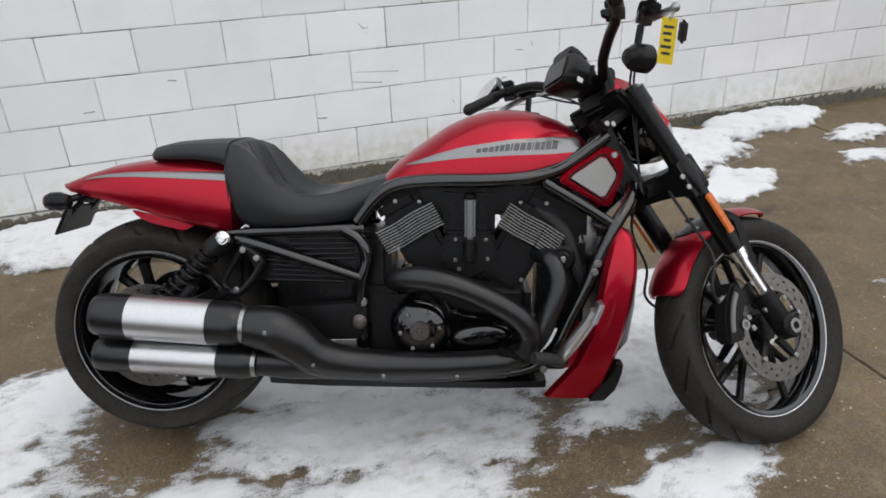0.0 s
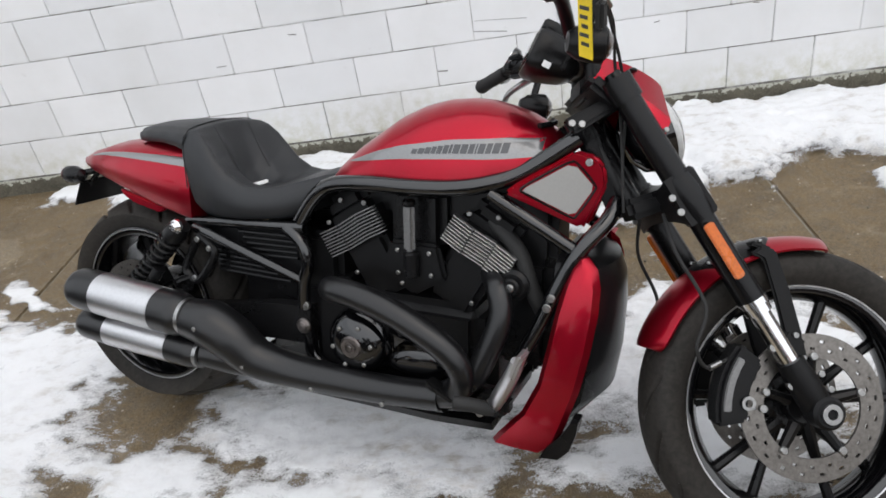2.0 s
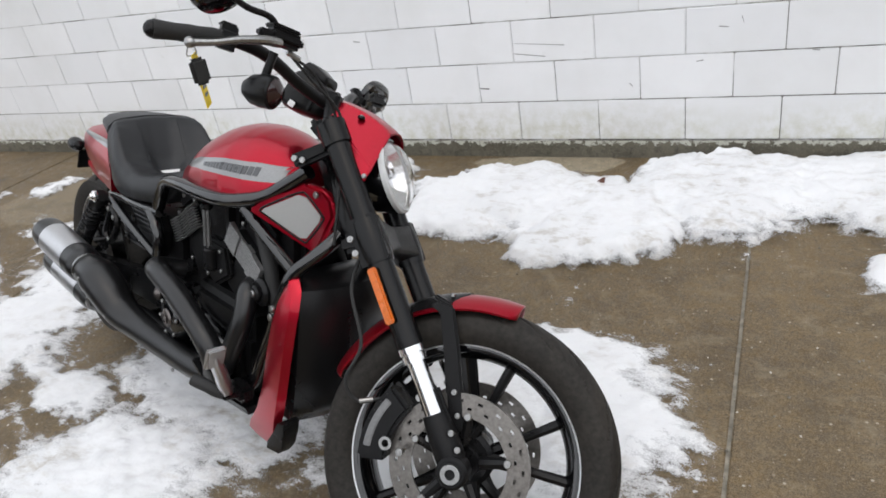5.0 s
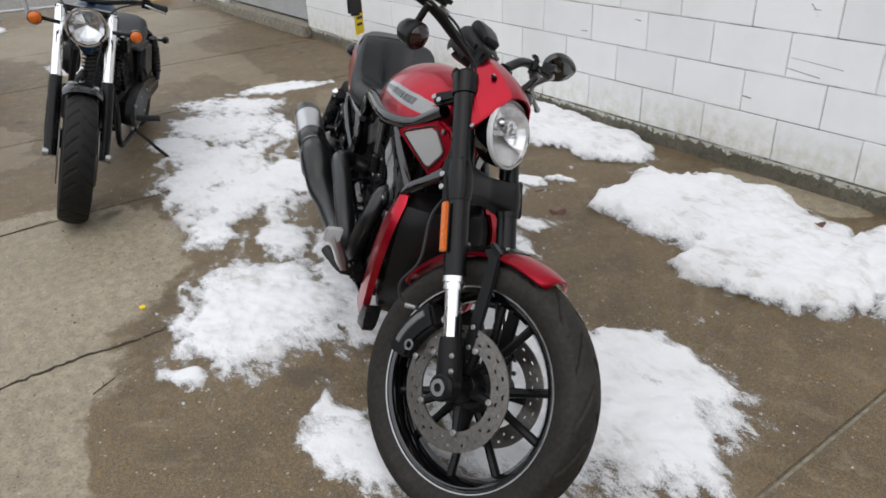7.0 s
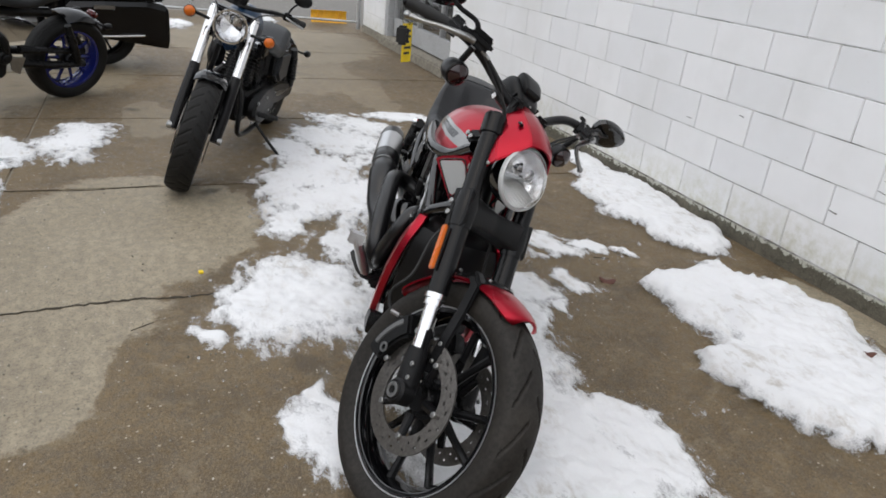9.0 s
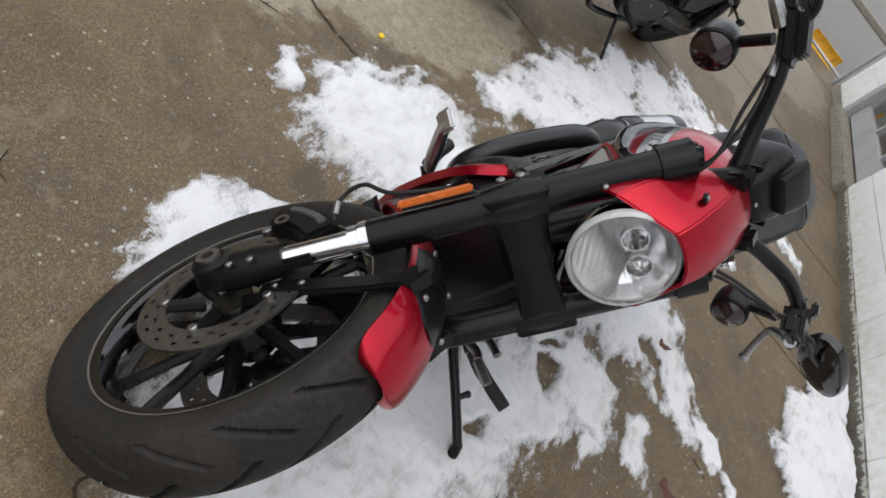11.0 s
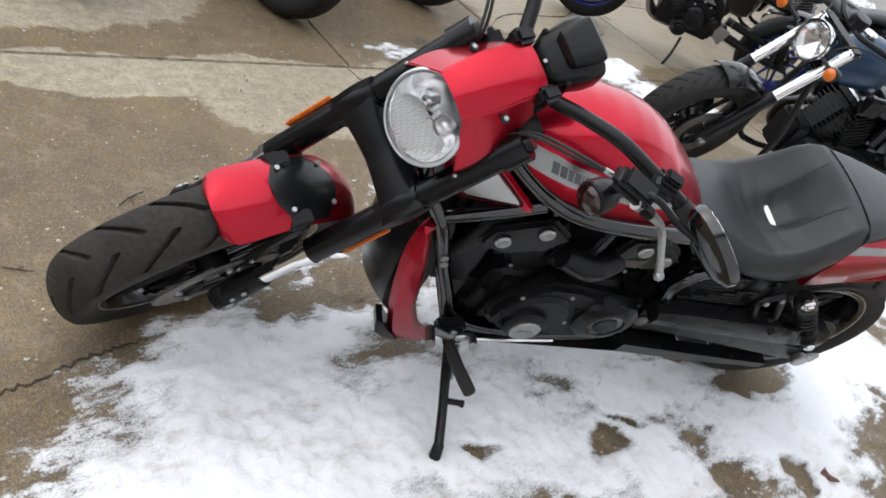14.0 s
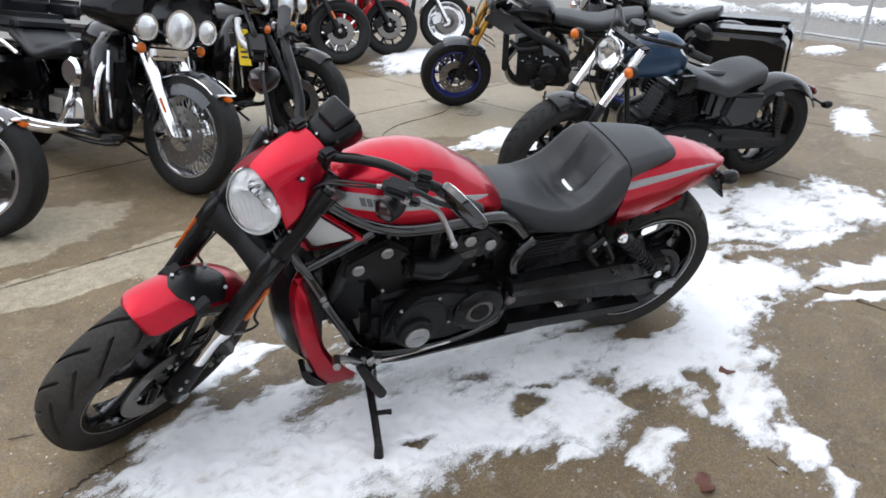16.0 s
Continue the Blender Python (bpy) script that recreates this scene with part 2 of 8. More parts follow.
DRY = [(-1.42, -3.10, 0.72, 0.60, 1.0), (-0.72, -3.36, 0.62, 0.42, 1.0), (-0.14, -3.40, 0.36, 0.30, 1.0), (0.2, -3.62, 0.9, 0.16, 1.0), (-3.2, -4.6, 1.3, 0.75, 0.8), (-2.4, -5.6, 1.6, 0.7, 0.9),
       (1.1, -4.3, 1.2, 0.45, 1.0), (0.15, -0.08, 0.45, 0.12, 1.0), (-2.7, -0.75, 0.45, 0.35, 0.4), (-4.4, -1.1, 1.0, 0.22, 0.4), (-3.4, -3.0, 0.55, 0.16, 0.5),
       (-5.5, -1.6, 1.3, 0.6, 0.4), (-5.2, -4.2, 1.6, 1.2, 0.55), (-7.2, -1.5, 1.5, 1.4, 0.6)]
CONCRETE, SNOW, WHITE, RED, WALLFOOT = concrete(), snow_mat(), white_wall(), red_paint(), footing_mat()
SATIN = surface("satin_black", (0.0068, 0.0068, 0.0073), 0.28, grain=220, vary=0.3, relief=0.0003, spec=0.22)
GLOSS = surface("gloss_black", (0.0025, 0.0025, 0.003), 0.075, grain=40, spec=0.85, rvary=0.06)
CRINKLE = surface("crinkle_black", (0.0062, 0.0062, 0.0067), 0.40, grain=420, vary=0.35, relief=0.0009, spec=0.20)
EXHAUST = surface("exhaust_black", (0.0060, 0.0060, 0.0066), 0.30, grain=300, vary=0.25, relief=0.0003, spec=0.50)
RUBBER = surface("tyre_rubber", (0.020, 0.0178, 0.0155), 0.66, grain=90, vary=0.4, relief=0.0006, dirt=0.18, spec=0.25)
GRIP = surface("grip_rubber", (0.012, 0.012, 0.012), 0.7, grain=200, relief=0.0008)
VINYL = surface("seat_vinyl", (0.016, 0.017, 0.019), 0.45, grain=520, vary=0.25, relief=0.0006, rvary=0.12, spec=0.4)
CHROME = surface("chrome", (0.80, 0.80, 0.81), 0.10, metal=1.0, grain=12, vary=0.06)
STEEL = surface("brushed_steel", (0.34, 0.34, 0.335), 0.32, metal=1.0, grain=180, vary=0.2)
FORKBLACK = surface("fork_black", (0.004, 0.004, 0.0045), 0.24, grain=120, vary=0.3, relief=0.0002, spec=0.26)
MIRRORED = surface("lamp_mirror", (0.90, 0.90, 0.91), 0.22, metal=0.85, grain=30, vary=0.05)
DISC = surface("brake_steel", (0.19, 0.178, 0.165), 0.36, metal=0.9, grain=120, vary=0.25)
ALU = surface("brushed_aluminium", (0.60, 0.60, 0.61), 0.34, metal=1.0, grain=150, vary=0.05, rvary=0.04)
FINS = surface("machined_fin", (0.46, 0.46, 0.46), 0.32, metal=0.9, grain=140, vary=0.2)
STRIPE = surface("grey_stripe", (0.23, 0.23, 0.23), 0.30, metal=0.6, coat=1.0, grain=300, vary=0.12)
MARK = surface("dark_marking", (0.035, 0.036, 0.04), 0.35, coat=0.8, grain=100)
AMBER = surface("amber_plastic", (0.56, 0.12, 0.004), 0.30, coat=0.15, grain=200, vary=0.2)
SMOKED = surface("smoked_lens", (0.020, 0.006, 0.006), 0.15, coat=0.5, grain=60)
REDLENS = surface("dark_red_lens", (0.10, 0.008, 0.008), 0.2, coat=0.7, grain=60)
YELLOW = surface("yellow_card", (0.85, 0.62, 0.02), 0.55, grain=30, vary=0.08)
PLOW = surface("yellow_paint", (0.80, 0.42, 0.02), 0.5, grain=20, vary=0.15, dirt=0.4)
SILVERCARD = surface("white_print", (0.75, 0.75, 0.75), 0.4, grain=50, vary=0.08)
CHIP = surface("bare_block", (0.24, 0.235, 0.23), 0.9, grain=90, vary=0.4)
UNSEENWALL = surface("dull_brick", (0.13, 0.10, 0.085), 0.9, grain=6, vary=0.3)
COLUMN = surface("cast_grey", (0.20, 0.20, 0.20), 0.42, metal=0.8, grain=150, vary=0.15)
BADGE = surface("dark_badge", (0.16, 0.145, 0.14), 0.35, metal=0.9, grain=120, vary=0.2)
GREYRIM = surface("pale_plastic", (0.52, 0.53, 0.53), 0.25, grain=90, vary=0.1, coat=0.3)
PERF, MORTAR = surface("fine_mesh_aluminium", (0.50, 0.50, 0.49), 0.42, metal=0.7, grain=600, vary=0.12, relief=0.0004), mortar()
def fluted():
    """Pressed lamp glass with fine upright flutes; their light and dark lines are painted in."""
    m, n, l, p = mat("fluted_lamp")
    turn_ = n.new("ShaderNodeMapping")
    turn_.inputs["Rotation"].default_value = (0, 0, radians(-33.5))
    l.new(local(n), turn_.inputs["Vector"])
    wave = n.new("ShaderNodeTexWave")
    wave.bands_direction = "Y"
    wave.inputs["Scale"].default_value = 88
    l.new(turn_.outputs[0], wave.inputs["Vector"])
    # glints and darker gaps of the flutes put into the base colour
    l.new(mixc(n, l, wave.outputs["Fac"], (0.74, 0.75, 0.75), (0.92, 0.93, 0.93)), p.inputs["Base Color"])
    p.inputs["Metallic"].default_value, p.inputs["Roughness"].default_value = 0.6, 0.22
    bump(n, l, p, wave.outputs["Fac"], 0.35, 0.0015)
    return m


LAMPRIB = fluted()
GLASS = glass("clear_glass")
FOOTING = surface("footing_concrete", (0.22, 0.20, 0.16), 0.85, grain=26, vary=0.45, relief=0.004, dirt=0.7)
GREYMETAL = surface("galvanised_grey", (0.46, 0.47, 0.48), 0.5, metal=0.5, grain=60, dirt=0.3)
# near-black: stands for the unlit room, also colours the dark table
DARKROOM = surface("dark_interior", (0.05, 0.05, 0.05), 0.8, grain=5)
LEAF = surface("wet_leaf", (0.10, 0.035, 0.022), 0.6, grain=120, vary=0.4)
SILT = surface("dark_silt", (0.035, 0.027, 0.017), 0.9, grain=60, vary=0.4, relief=0.001)
PEBBLE = surface("pale_stone", (0.48, 0.45, 0.40), 0.8, grain=60, vary=0.4)
ASPHALT = surface("asphalt", (0.17, 0.16, 0.145), 0.85, grain=30, vary=0.3)


# ---- mesh tools ----
def finish(name, bm, material, smooth=True, angle=35):
    bmesh.ops.recalc_face_normals(bm, faces=bm.faces)
    me = bpy.data.meshes.new(name)
    bm.to_mesh(me)
    bm.free()
    me.materials.append(material)
    if smooth:
        me.polygons.foreach_set("use_smooth", [True] * len(me.polygons))
        me.set_sharp_from_angle(angle=radians(angle))
    return me


def part(name, bm, material, parent=None, label="", smooth=True, angle=35):
    ob = new(name, finish(name, bm, material, smooth, angle))
    if parent is not None:
        ob.parent = parent
    return tagged(ob, label)


def join(*bms):
    """All in one bmesh."""
    out = bms[0]
    for b in bms[1:]:
        me = bpy.data.meshes.new("tmp")
        b.to_mesh(me)
        b.free()
        out.from_mesh(me)
        bpy.data.meshes.remove(me)
    return out


def moved(bm, m):
    bmesh.ops.transform(bm, matrix=m, verts=bm.verts)
    return bm


def block(c, d, bev=0.003, m=None, seg=2):
    bm = bmesh.new()
    bmesh.ops.create_cube(bm, size=1, matrix=Matrix.Diagonal((*d, 1)))
    if bev:
        bmesh.ops.bevel(bm, geom=bm.edges[:], offset=bev, segments=seg, affect="EDGES")
    bmesh.ops.transform(bm, matrix=Matrix.Translation(c) @ (m or Matrix()), verts=bm.verts)
    return bm


def spline(pts, steps=8):
    """Catmull-Rom through the points."""
    p = [Vector(q) for q in pts]
    if len(p) < 3:
        return [p[0].lerp(p[1], i / steps) for i in range(steps + 1)]
    p = [p[0] * 2 - p[1], *p, p[-1] * 2 - p[-2]]
    out = []
    for a, b, c, d in zip(p, p[1:], p[2:], p[3:]):
        for i in range(steps):
            t = i / steps
            out.append(0.5 * ((2 * b) + (c - a) * t + (2 * a - 5 * b + 4 * c - d) * t * t + (3 * b - a - 3 * c + d) * t ** 3))
    return out + [p[-2]]


def loft(loops, close=True, caps=True):
    """Skin a row of loops that have the same number of points."""
    bm = bmesh.new()
    rows = [[bm.verts.new(q) for q in loop] for loop in loops]
    k = len(rows[0])
    for a, b in zip(rows, rows[1:]):
        for i in range(k if close else k - 1):
            j = (i + 1) % k
            bm.faces.new((a[i], a[j], b[j], b[i]))
    if caps and close:
        bm.faces.new(rows[0][::-1])
        bm.faces.new(rows[-1])
    return bm


def tube(pts, r, seg=12, steps=6, straight=False, flat=1.0):
    """A round bar along the points; r is one radius or one for each point; flat squeezes it upright."""
    path = [Vector(q) for q in pts] if straight else spline(pts, steps)
    k = len(path)
    rad = [r] * k if isinstance(r, (int, float)) else [float(np.interp(i / (k - 1), np.linspace(0, 1, len(r)), r)) for i in range(k)]
    loops, side = [], None
    for i, q in enumerate(path):
        way = (path[min(i + 1, k - 1)] - path[max(i - 1, 0)]).normalized()
        if side is None:
            side = way.orthogonal().normalized()
        side = (side - way * side.dot(way)).normalized()
        up = way.cross(side)
        loops.append([q + (side * math.cos(a) + up * math.sin(a)) * rad[i] for a in (2 * math.pi * s / seg for s in range(seg))])
    return loft(loops)


def lathe(profile, seg=48, centre=(0, 0, 0), axis="Y"):
    """Turn a closed profile of (radius, along) about the axis."""
    loops = []
    for s in range(seg):
        a = 2 * math.pi * s / seg
        loops.append([(r * math.cos(a), y, r * math.sin(a)) for r, y in profile])
    bm = loft(loops + [loops[0]], caps=False)
    bmesh.ops.remove_doubles(bm, verts=bm.verts, dist=1e-5)
    if axis == "X":
        moved(bm, Matrix.Rotation(-math.pi / 2, 4, "Z"))
    elif axis == "Z":
        moved(bm, Matrix.Rotation(math.pi / 2, 4, "X"))
    return moved(bm, Matrix.Translation(centre))


def plate(poly, y0, y1, bev=0.003, shear=0.0, x0=0.0):
    """An upright plate: a polygon of (x, z) between y0 and y1, slanted by shear times (x - x0)."""
    bm = bmesh.new()
    low = [bm.verts.new((x, y0 + shear * (x - x0), z)) for x, z in poly]
    high = [bm.verts.new((x, y1 + shear * (x - x0), z)) for x, z in poly]
    bm.faces.new(low)
    bm.faces.new(high[::-1])
    for i in range(len(poly)):
        j = (i + 1) % len(poly)
        bm.faces.new((low[i], high[i], high[j], low[j]))
    bmesh.ops.recalc_face_normals(bm, faces=bm.faces)
    if bev:
        bmesh.ops.bevel(bm, geom=bm.edges[:], offset=bev, segments=2, affect="EDGES", clamp_overlap=True)
    return bm


def disc(c, r, depth, axis="Y", bev=0.002, seg=24):
    """A short round bar with softened rims."""
    h = depth / 2
    b = min(bev, r * 0.4, h * 0.6)
    return lathe([(1e-4, -h), (r - b, -h), (r, -h + b), (r, h - b), (r - b, h), (1e-4, h)], seg, c, axis)


def ball(c, r, seg=12, scale=(1, 1, 1)):
    bm = bmesh.new()
    bmesh.ops.create_uvsphere(bm, u_segments=seg, v_segments=seg // 2 + 1, radius=r, matrix=Matrix.Translation(c) @ Matrix.Diagonal((*scale, 1)))
    return bm


def mirrored(bm):
    bmesh.ops.transform(bm, matrix=Matrix.Diagonal((1, -1, 1, 1)), verts=bm.verts)
    bmesh.ops.reverse_faces(bm, faces=bm.faces)
    return bm


def thing(name, m, label, category, group=""):
    ob = new(name)
    ob.matrix_world = m
    return tagged(ob, label, category, group)


# ---- ground: one sheet, with the concrete panels of the yard laid on it ----
bm = bmesh.new()
bmesh.ops.create_grid(bm, x_segments=2, y_segments=2, size=400)
ground = tagged(part("ground", moved(bm, Matrix.Translation((0, 0, -0.014))), ASPHALT, smooth=False), "grey worn asphalt and frozen earth beyond the yard", "ground", kind="structure")
pavement = tagged(part("pavement", block((-1.3, -5.0, -0.012), (17.4, 10.3, 0.008), 0), FOOTING, smooth=False), "old concrete yard of large panels, wet brown with pale dry patches", "pavement", kind="structure")
XS = [-9.9, -8.2, -6.5, -4.95, -3.4, -1.92, -0.58, 1.14, 2.9, 4.6, 6.4, 7.3]
YS = [-10.1, -8.4, -6.7, -5.02, -3.71, 0.14]
for ya, yb in zip(YS, YS[1:]):
    cols = [x for x in XS if yb < 0 or abs(x + 0.58) > 0.01]
    for xa, xb in zip(cols, cols[1:]):
        w, d = xb - xa - 0.011, yb - ya - 0.011
        slab = part("panel", block((0, 0, 0), (w, d, 0.012), 0.004), CONCRETE, pavement)
        slab.location = ((xa + xb) / 2, (ya + yb) / 2, -0.006 - 0.0005 * random.random())


# cracks that run across the panels
def crack(pts, wide, seed):
    """A wandering dark crack, filled with silt."""
    rng_, left, right = random.Random(seed), [], []
    path = spline(pts, 14)
    for i, q in enumerate(path):
        way = (path[min(i + 1, len(path) - 1)] - path[max(i - 1, 0)]).normalized()
        side = Vector((-way.y, way.x, 0))
        mid_ = q + side * rng_.uniform(-0.007, 0.007)
        w = wide * (0.4 + rng_.random()) * min(1.0, 0.15 + 3.0 * min(i, len(path) - 1 - i) / len(path))
        left.append(mid_ + side * w / 2)
        right.append(mid_ - side * w / 2)
    bm = bmesh.new()
    rows_ = [[bm.verts.new((q.x, q.y, z)) for q, z in ((a, 0.0), (a, 0.0022), (b, 0.0022), (b, 0.0))] for a, b in zip(left, right)]
    for a, b in zip(rows_, rows_[1:]):
        for k in range(3):
            bm.faces.new((a[k], a[k + 1], b[k + 1], b[k]))
    return part("crack", bm, SILT, pavement, smooth=False)


for k, (pts, wide) in enumerate((([(-0.56, -3.71, 0), (-0.60, -3.38, 0), (-0.62, -3.10, 0), (-0.60, -2.88, 0), (-0.63, -2.62, 0)], 0.012), ([(1.14, -2.24, 0), (0.98, -2.27, 0), (0.84, -2.31, 0), (0.70, -2.33, 0)], 0.008),
                                 ([(-1.92, -3.70, 0), (-1.90, -3.30, 0), (-1.94, -2.95, 0)], 0.008), ([(-3.4, -4.95, 0), (-2.9, -4.62, 0), (-2.3, -4.55, 0), (-1.9, -4.30, 0)], 0.012))):
    crack(pts, wide, k)


# ---- snow: trodden patches and a drift along the wall ----
def snow_field(x, y, blobs, bare, wild):
    """Over 0 where snow lies: soft mounds with ragged, melting rims, less the places where it has gone."""
    p, best = Vector((x, y, 0)), -1.0
    x += 0.10 * noise.fractal(p * 4.0 + Vector((3, 9, 0)), 0.9, 2.0, 3)
    y += 0.07 * noise.fractal(p * 4.0 + Vector((13, 1, 0)), 0.9, 2.0, 3)
    for bx, by, rx, ry, turn, h in blobs:
        c, s = math.cos(radians(turn)), math.sin(radians(turn))
        u, v = ((x - bx) * c + (y - by) * s) / rx, ((y - by) * c - (x - bx) * s) / ry
        q = u * u + v * v
        if q < 2.6:
            best = max(best, 1.0 - math.sqrt(q))
    if best < -0.75:
        return -1.0
    for bx, by, rx, ry, turn in bare:
        c, s = math.cos(radians(turn)), math.sin(radians(turn))
        u, v = ((x - bx) * c + (y - by) * s) / rx, ((y - by) * c - (x - bx) * s) / ry
        best = min(best, (math.sqrt(u * u + v * v) - 1.0) * 0.6)
    along = Vector((x * 0.94 - y * 0.34, (x * 0.34 + y * 0.94) * 2.6, 0))
    return best + wild * (0.22 * noise.fractal(p * 2.6, 1.0, 2.0, 3) + 0.15 * noise.fractal(along * 5.5, 0.9, 2.0, 3) + 0.085 * noise.fractal(p * 21 + Vector((7, 3, 0)), 1.0, 2.0, 3))


RIM = 0.26


def snow_sheet(name, label, blobs, step, bare=(), wild=1.0, lumps=1.0, dense=1.0):
    """One sheet of snow over its patches, lumpy on top and thinning to nothing at its rims."""
    x0, x1 = min(b[0] - 1.5 * max(b[2], b[3]) for b in blobs), max(b[0] + 1.5 * max(b[2], b[3]) for b in blobs)
    y0, y1 = min(b[1] - 1.5 * max(b[2], b[3]) for b in blobs), min(-0.02, max(b[1] + 1.5 * max(b[2], b[3]) for b in blobs))
    nx, ny = int((x1 - x0) / step) + 1, int((y1 - y0) / step) + 1
    hs = []
    for j in range(ny):
        row = []
        for i in range(nx):
            x, y = x0 + i * step, y0 + j * step
            f = snow_field(x, y, blobs, bare, wild)
            depth = 0.0
            if f > -RIM:
                ws = [math.exp(-2.0 * (((x - b[0]) / b[2]) ** 2 + ((y - b[1]) / b[3]) ** 2)) + 1e-9 for b in blobs]
                h = sum(b[5] * w for b, w in zip(blobs, ws)) / sum(ws)
                p = Vector((x, y, 0))
                depth = 0.0012 + h * (1 - (1 - min(max(f, 0.0) / 0.5, 1.0)) ** 2.0) * (1 + lumps * (0.55 * noise.fractal(p * 9, 1.0, 2.0, 3) + 0.30 * noise.fractal(p * 34, 0.8, 2.0, 3)))
            row.append((f, max(0.0010, depth)))
        hs.append(row)
    verts, faces, layer, index = [], [], [], {}

    def vert(i, j):
        if (i, j) not in index:
            index[i, j] = len(verts)
            f, h = hs[j][i]
            verts.append((x0 + i * step, y0 + j * step, h))
            layer.append(f * dense)
        return index[i, j]

    for j in range(ny - 1):
        for i in range(nx - 1):
            if max(hs[j][i][0], hs[j][i + 1][0], hs[j + 1][i][0], hs[j + 1][i + 1][0]) > -RIM:
                faces.append((vert(i, j), vert(i + 1, j), vert(i + 1, j + 1), vert(i, j + 1)))
    me = bpy.data.meshes.new(name)
    me.from_pydata(verts, [], faces)
    me.materials.append(SNOW)
    me.attributes.new("layer", "FLOAT", "POINT").data.foreach_set("value", layer)
    me.polygons.foreach_set("use_smooth", [True] * len(me.polygons))
    return tagged(new(name, me), label, "snow", kind="stuff")


TRODDEN = [(-0.48, -2.56, 0.36, 0.20, -22, 0.018), (-0.24, -2.82, 0.10, 0.05, 10, 0.006), (-1.98, -2.24, 0.42, 0.16, -20, 0.012), (-1.34, -2.34, 0.24, 0.14, -25, 0.012), (-2.55, -2.10, 0.34, 0.14, 25, 0.008), (-0.30, -2.02, 0.50, 0.22, -22, 0.018), (-0.52, -2.42, 0.46, 0.33, -22, 0.020), (-0.55, -2.05, 0.50, 0.18, -22, 0.016), (-1.55, -2.10, 0.46, 0.36, -12, 0.016), (-2.10, -2.02, 0.50, 0.36, -8, 0.016), (-2.75, -1.76, 0.55, 0.34, 12, 0.012),
           (-3.20, -1.55, 0.40, 0.26, 40, 0.010), (-3.42, -1.05, 0.14, 0.40, -12, 0.006), (0.38, -2.54, 0.24, 0.11, 10, 0.012), (-1.50, -1.62, 0.40, 0.18, -5, 0.013), (-1.62, -1.80, 0.30, 0.22, 0, 0.014), (-1.02, -2.14, 0.34, 0.14, -15, 0.010)]
STANDSIDE = [(0.70, -1.60, 0.20, 0.15, 10, 0.018), (0.52, -1.92, 0.50, 0.33, -6, 0.030), (0.80, -1.86, 0.26, 0.30, 0, 0.026), (0.50, -2.21, 0.50, 0.17, 14, 0.018), (0.06, -1.84, 0.42, 0.27, -14, 0.024), (-0.16, -1.62, 0.24, 0.15, -18, 0.020),
             (-0.38, -1.60, 0.18, 0.17, 0, 0.018), (-0.92, -1.42, 0.38, 0.26, -10, 0.016), (-0.84, -1.13, 0.28, 0.13, 18, 0.010), (-0.42, -1.47, 0.18, 0.16, 0, 0.014), (-1.32, -1.48, 0.36, 0.22, 0, 0.014), (-1.78, -1.48, 0.36, 0.17, -8, 0.012), (-1.90, -1.12, 0.24, 0.05, -32, 0.005), (-0.62, -1.74, 0.42, 0.13, -14, 0.014), (0.18, -2.47, 0.20, 0.08, -25, 0.010), (0.62, -1.58, 0.20, 0.12, -10, 0.016)]
DRIFT = [(0.48, -0.90, 0.32, 0.20, -5, 0.06), (-1.45, -0.22, 0.60, 0.30, -8, 0.06), (-0.92, -0.22, 0.42, 0.22, -10, 0.06), (-0.12, -0.62, 0.30, 0.30, 0, 0.07), (0.15, -0.55, 0.58, 0.40, -6, 0.09), (0.62, -0.70, 0.32, 0.32, 0, 0.08), (1.02, -0.42, 0.55, 0.40, 5, 0.10),
         (1.72, -0.36, 0.55, 0.36, 0, 0.08), (2.60, -0.16, 0.60, 0.20, 5, 0.06), (1.78, -0.92, 0.34, 0.16, 14, 0.035), (-2.15, -0.10, 0.30, 0.14, 0, 0.04)]
THIN = [(-1.35, -3.84, 0.50, 0.10, -8, 0.004), (-1.95, -3.80, 0.40, 0.11, 6, 0.006), (-2.40, -3.82, 0.26, 0.09, 0, 0.006), (-2.20, -1.18, 0.50, 0.09, -25, 0.004), (-0.46, -1.23, 0.17, 0.08, 25, 0.005), (-0.72, -0.90, 0.15, 0.07, 30, 0.008), (-0.66, -0.76, 0.06, 0.045, 0, 0.014), (-0.30, -1.42, 0.16, 0.08, 5, 0.006), (-2.3, -1.2, 0.3, 0.06, -20, 0.004), (-2.5, -1.5, 0.4, 0.10, -15, 0.005), (-2.98, -0.60, 0.12, 0.17, -30, 0.015), (3.0, -0.55, 0.28, 0.12, 0, 0.02), (2.75, -0.85, 0.22, 0.09, 10, 0.012)]
FARSNOW = [(-2.85, -3.42, 0.48, 0.22, -5, 0.02), (-2.62, -3.80, 0.36, 0.18, 20, 0.02), (-5.3, -2.15, 0.60, 0.16, 20, 0.015), (-4.3, -6.4, 0.80, 0.50, 25, 0.05), (-8.9, -3.6, 0.5, 0.25, 0, 0.04), (-8.4, -2.6, 0.5, 0.2, 0, 0.03), (-9.3, -1.4, 0.4, 0.3, 0, 0.03)]
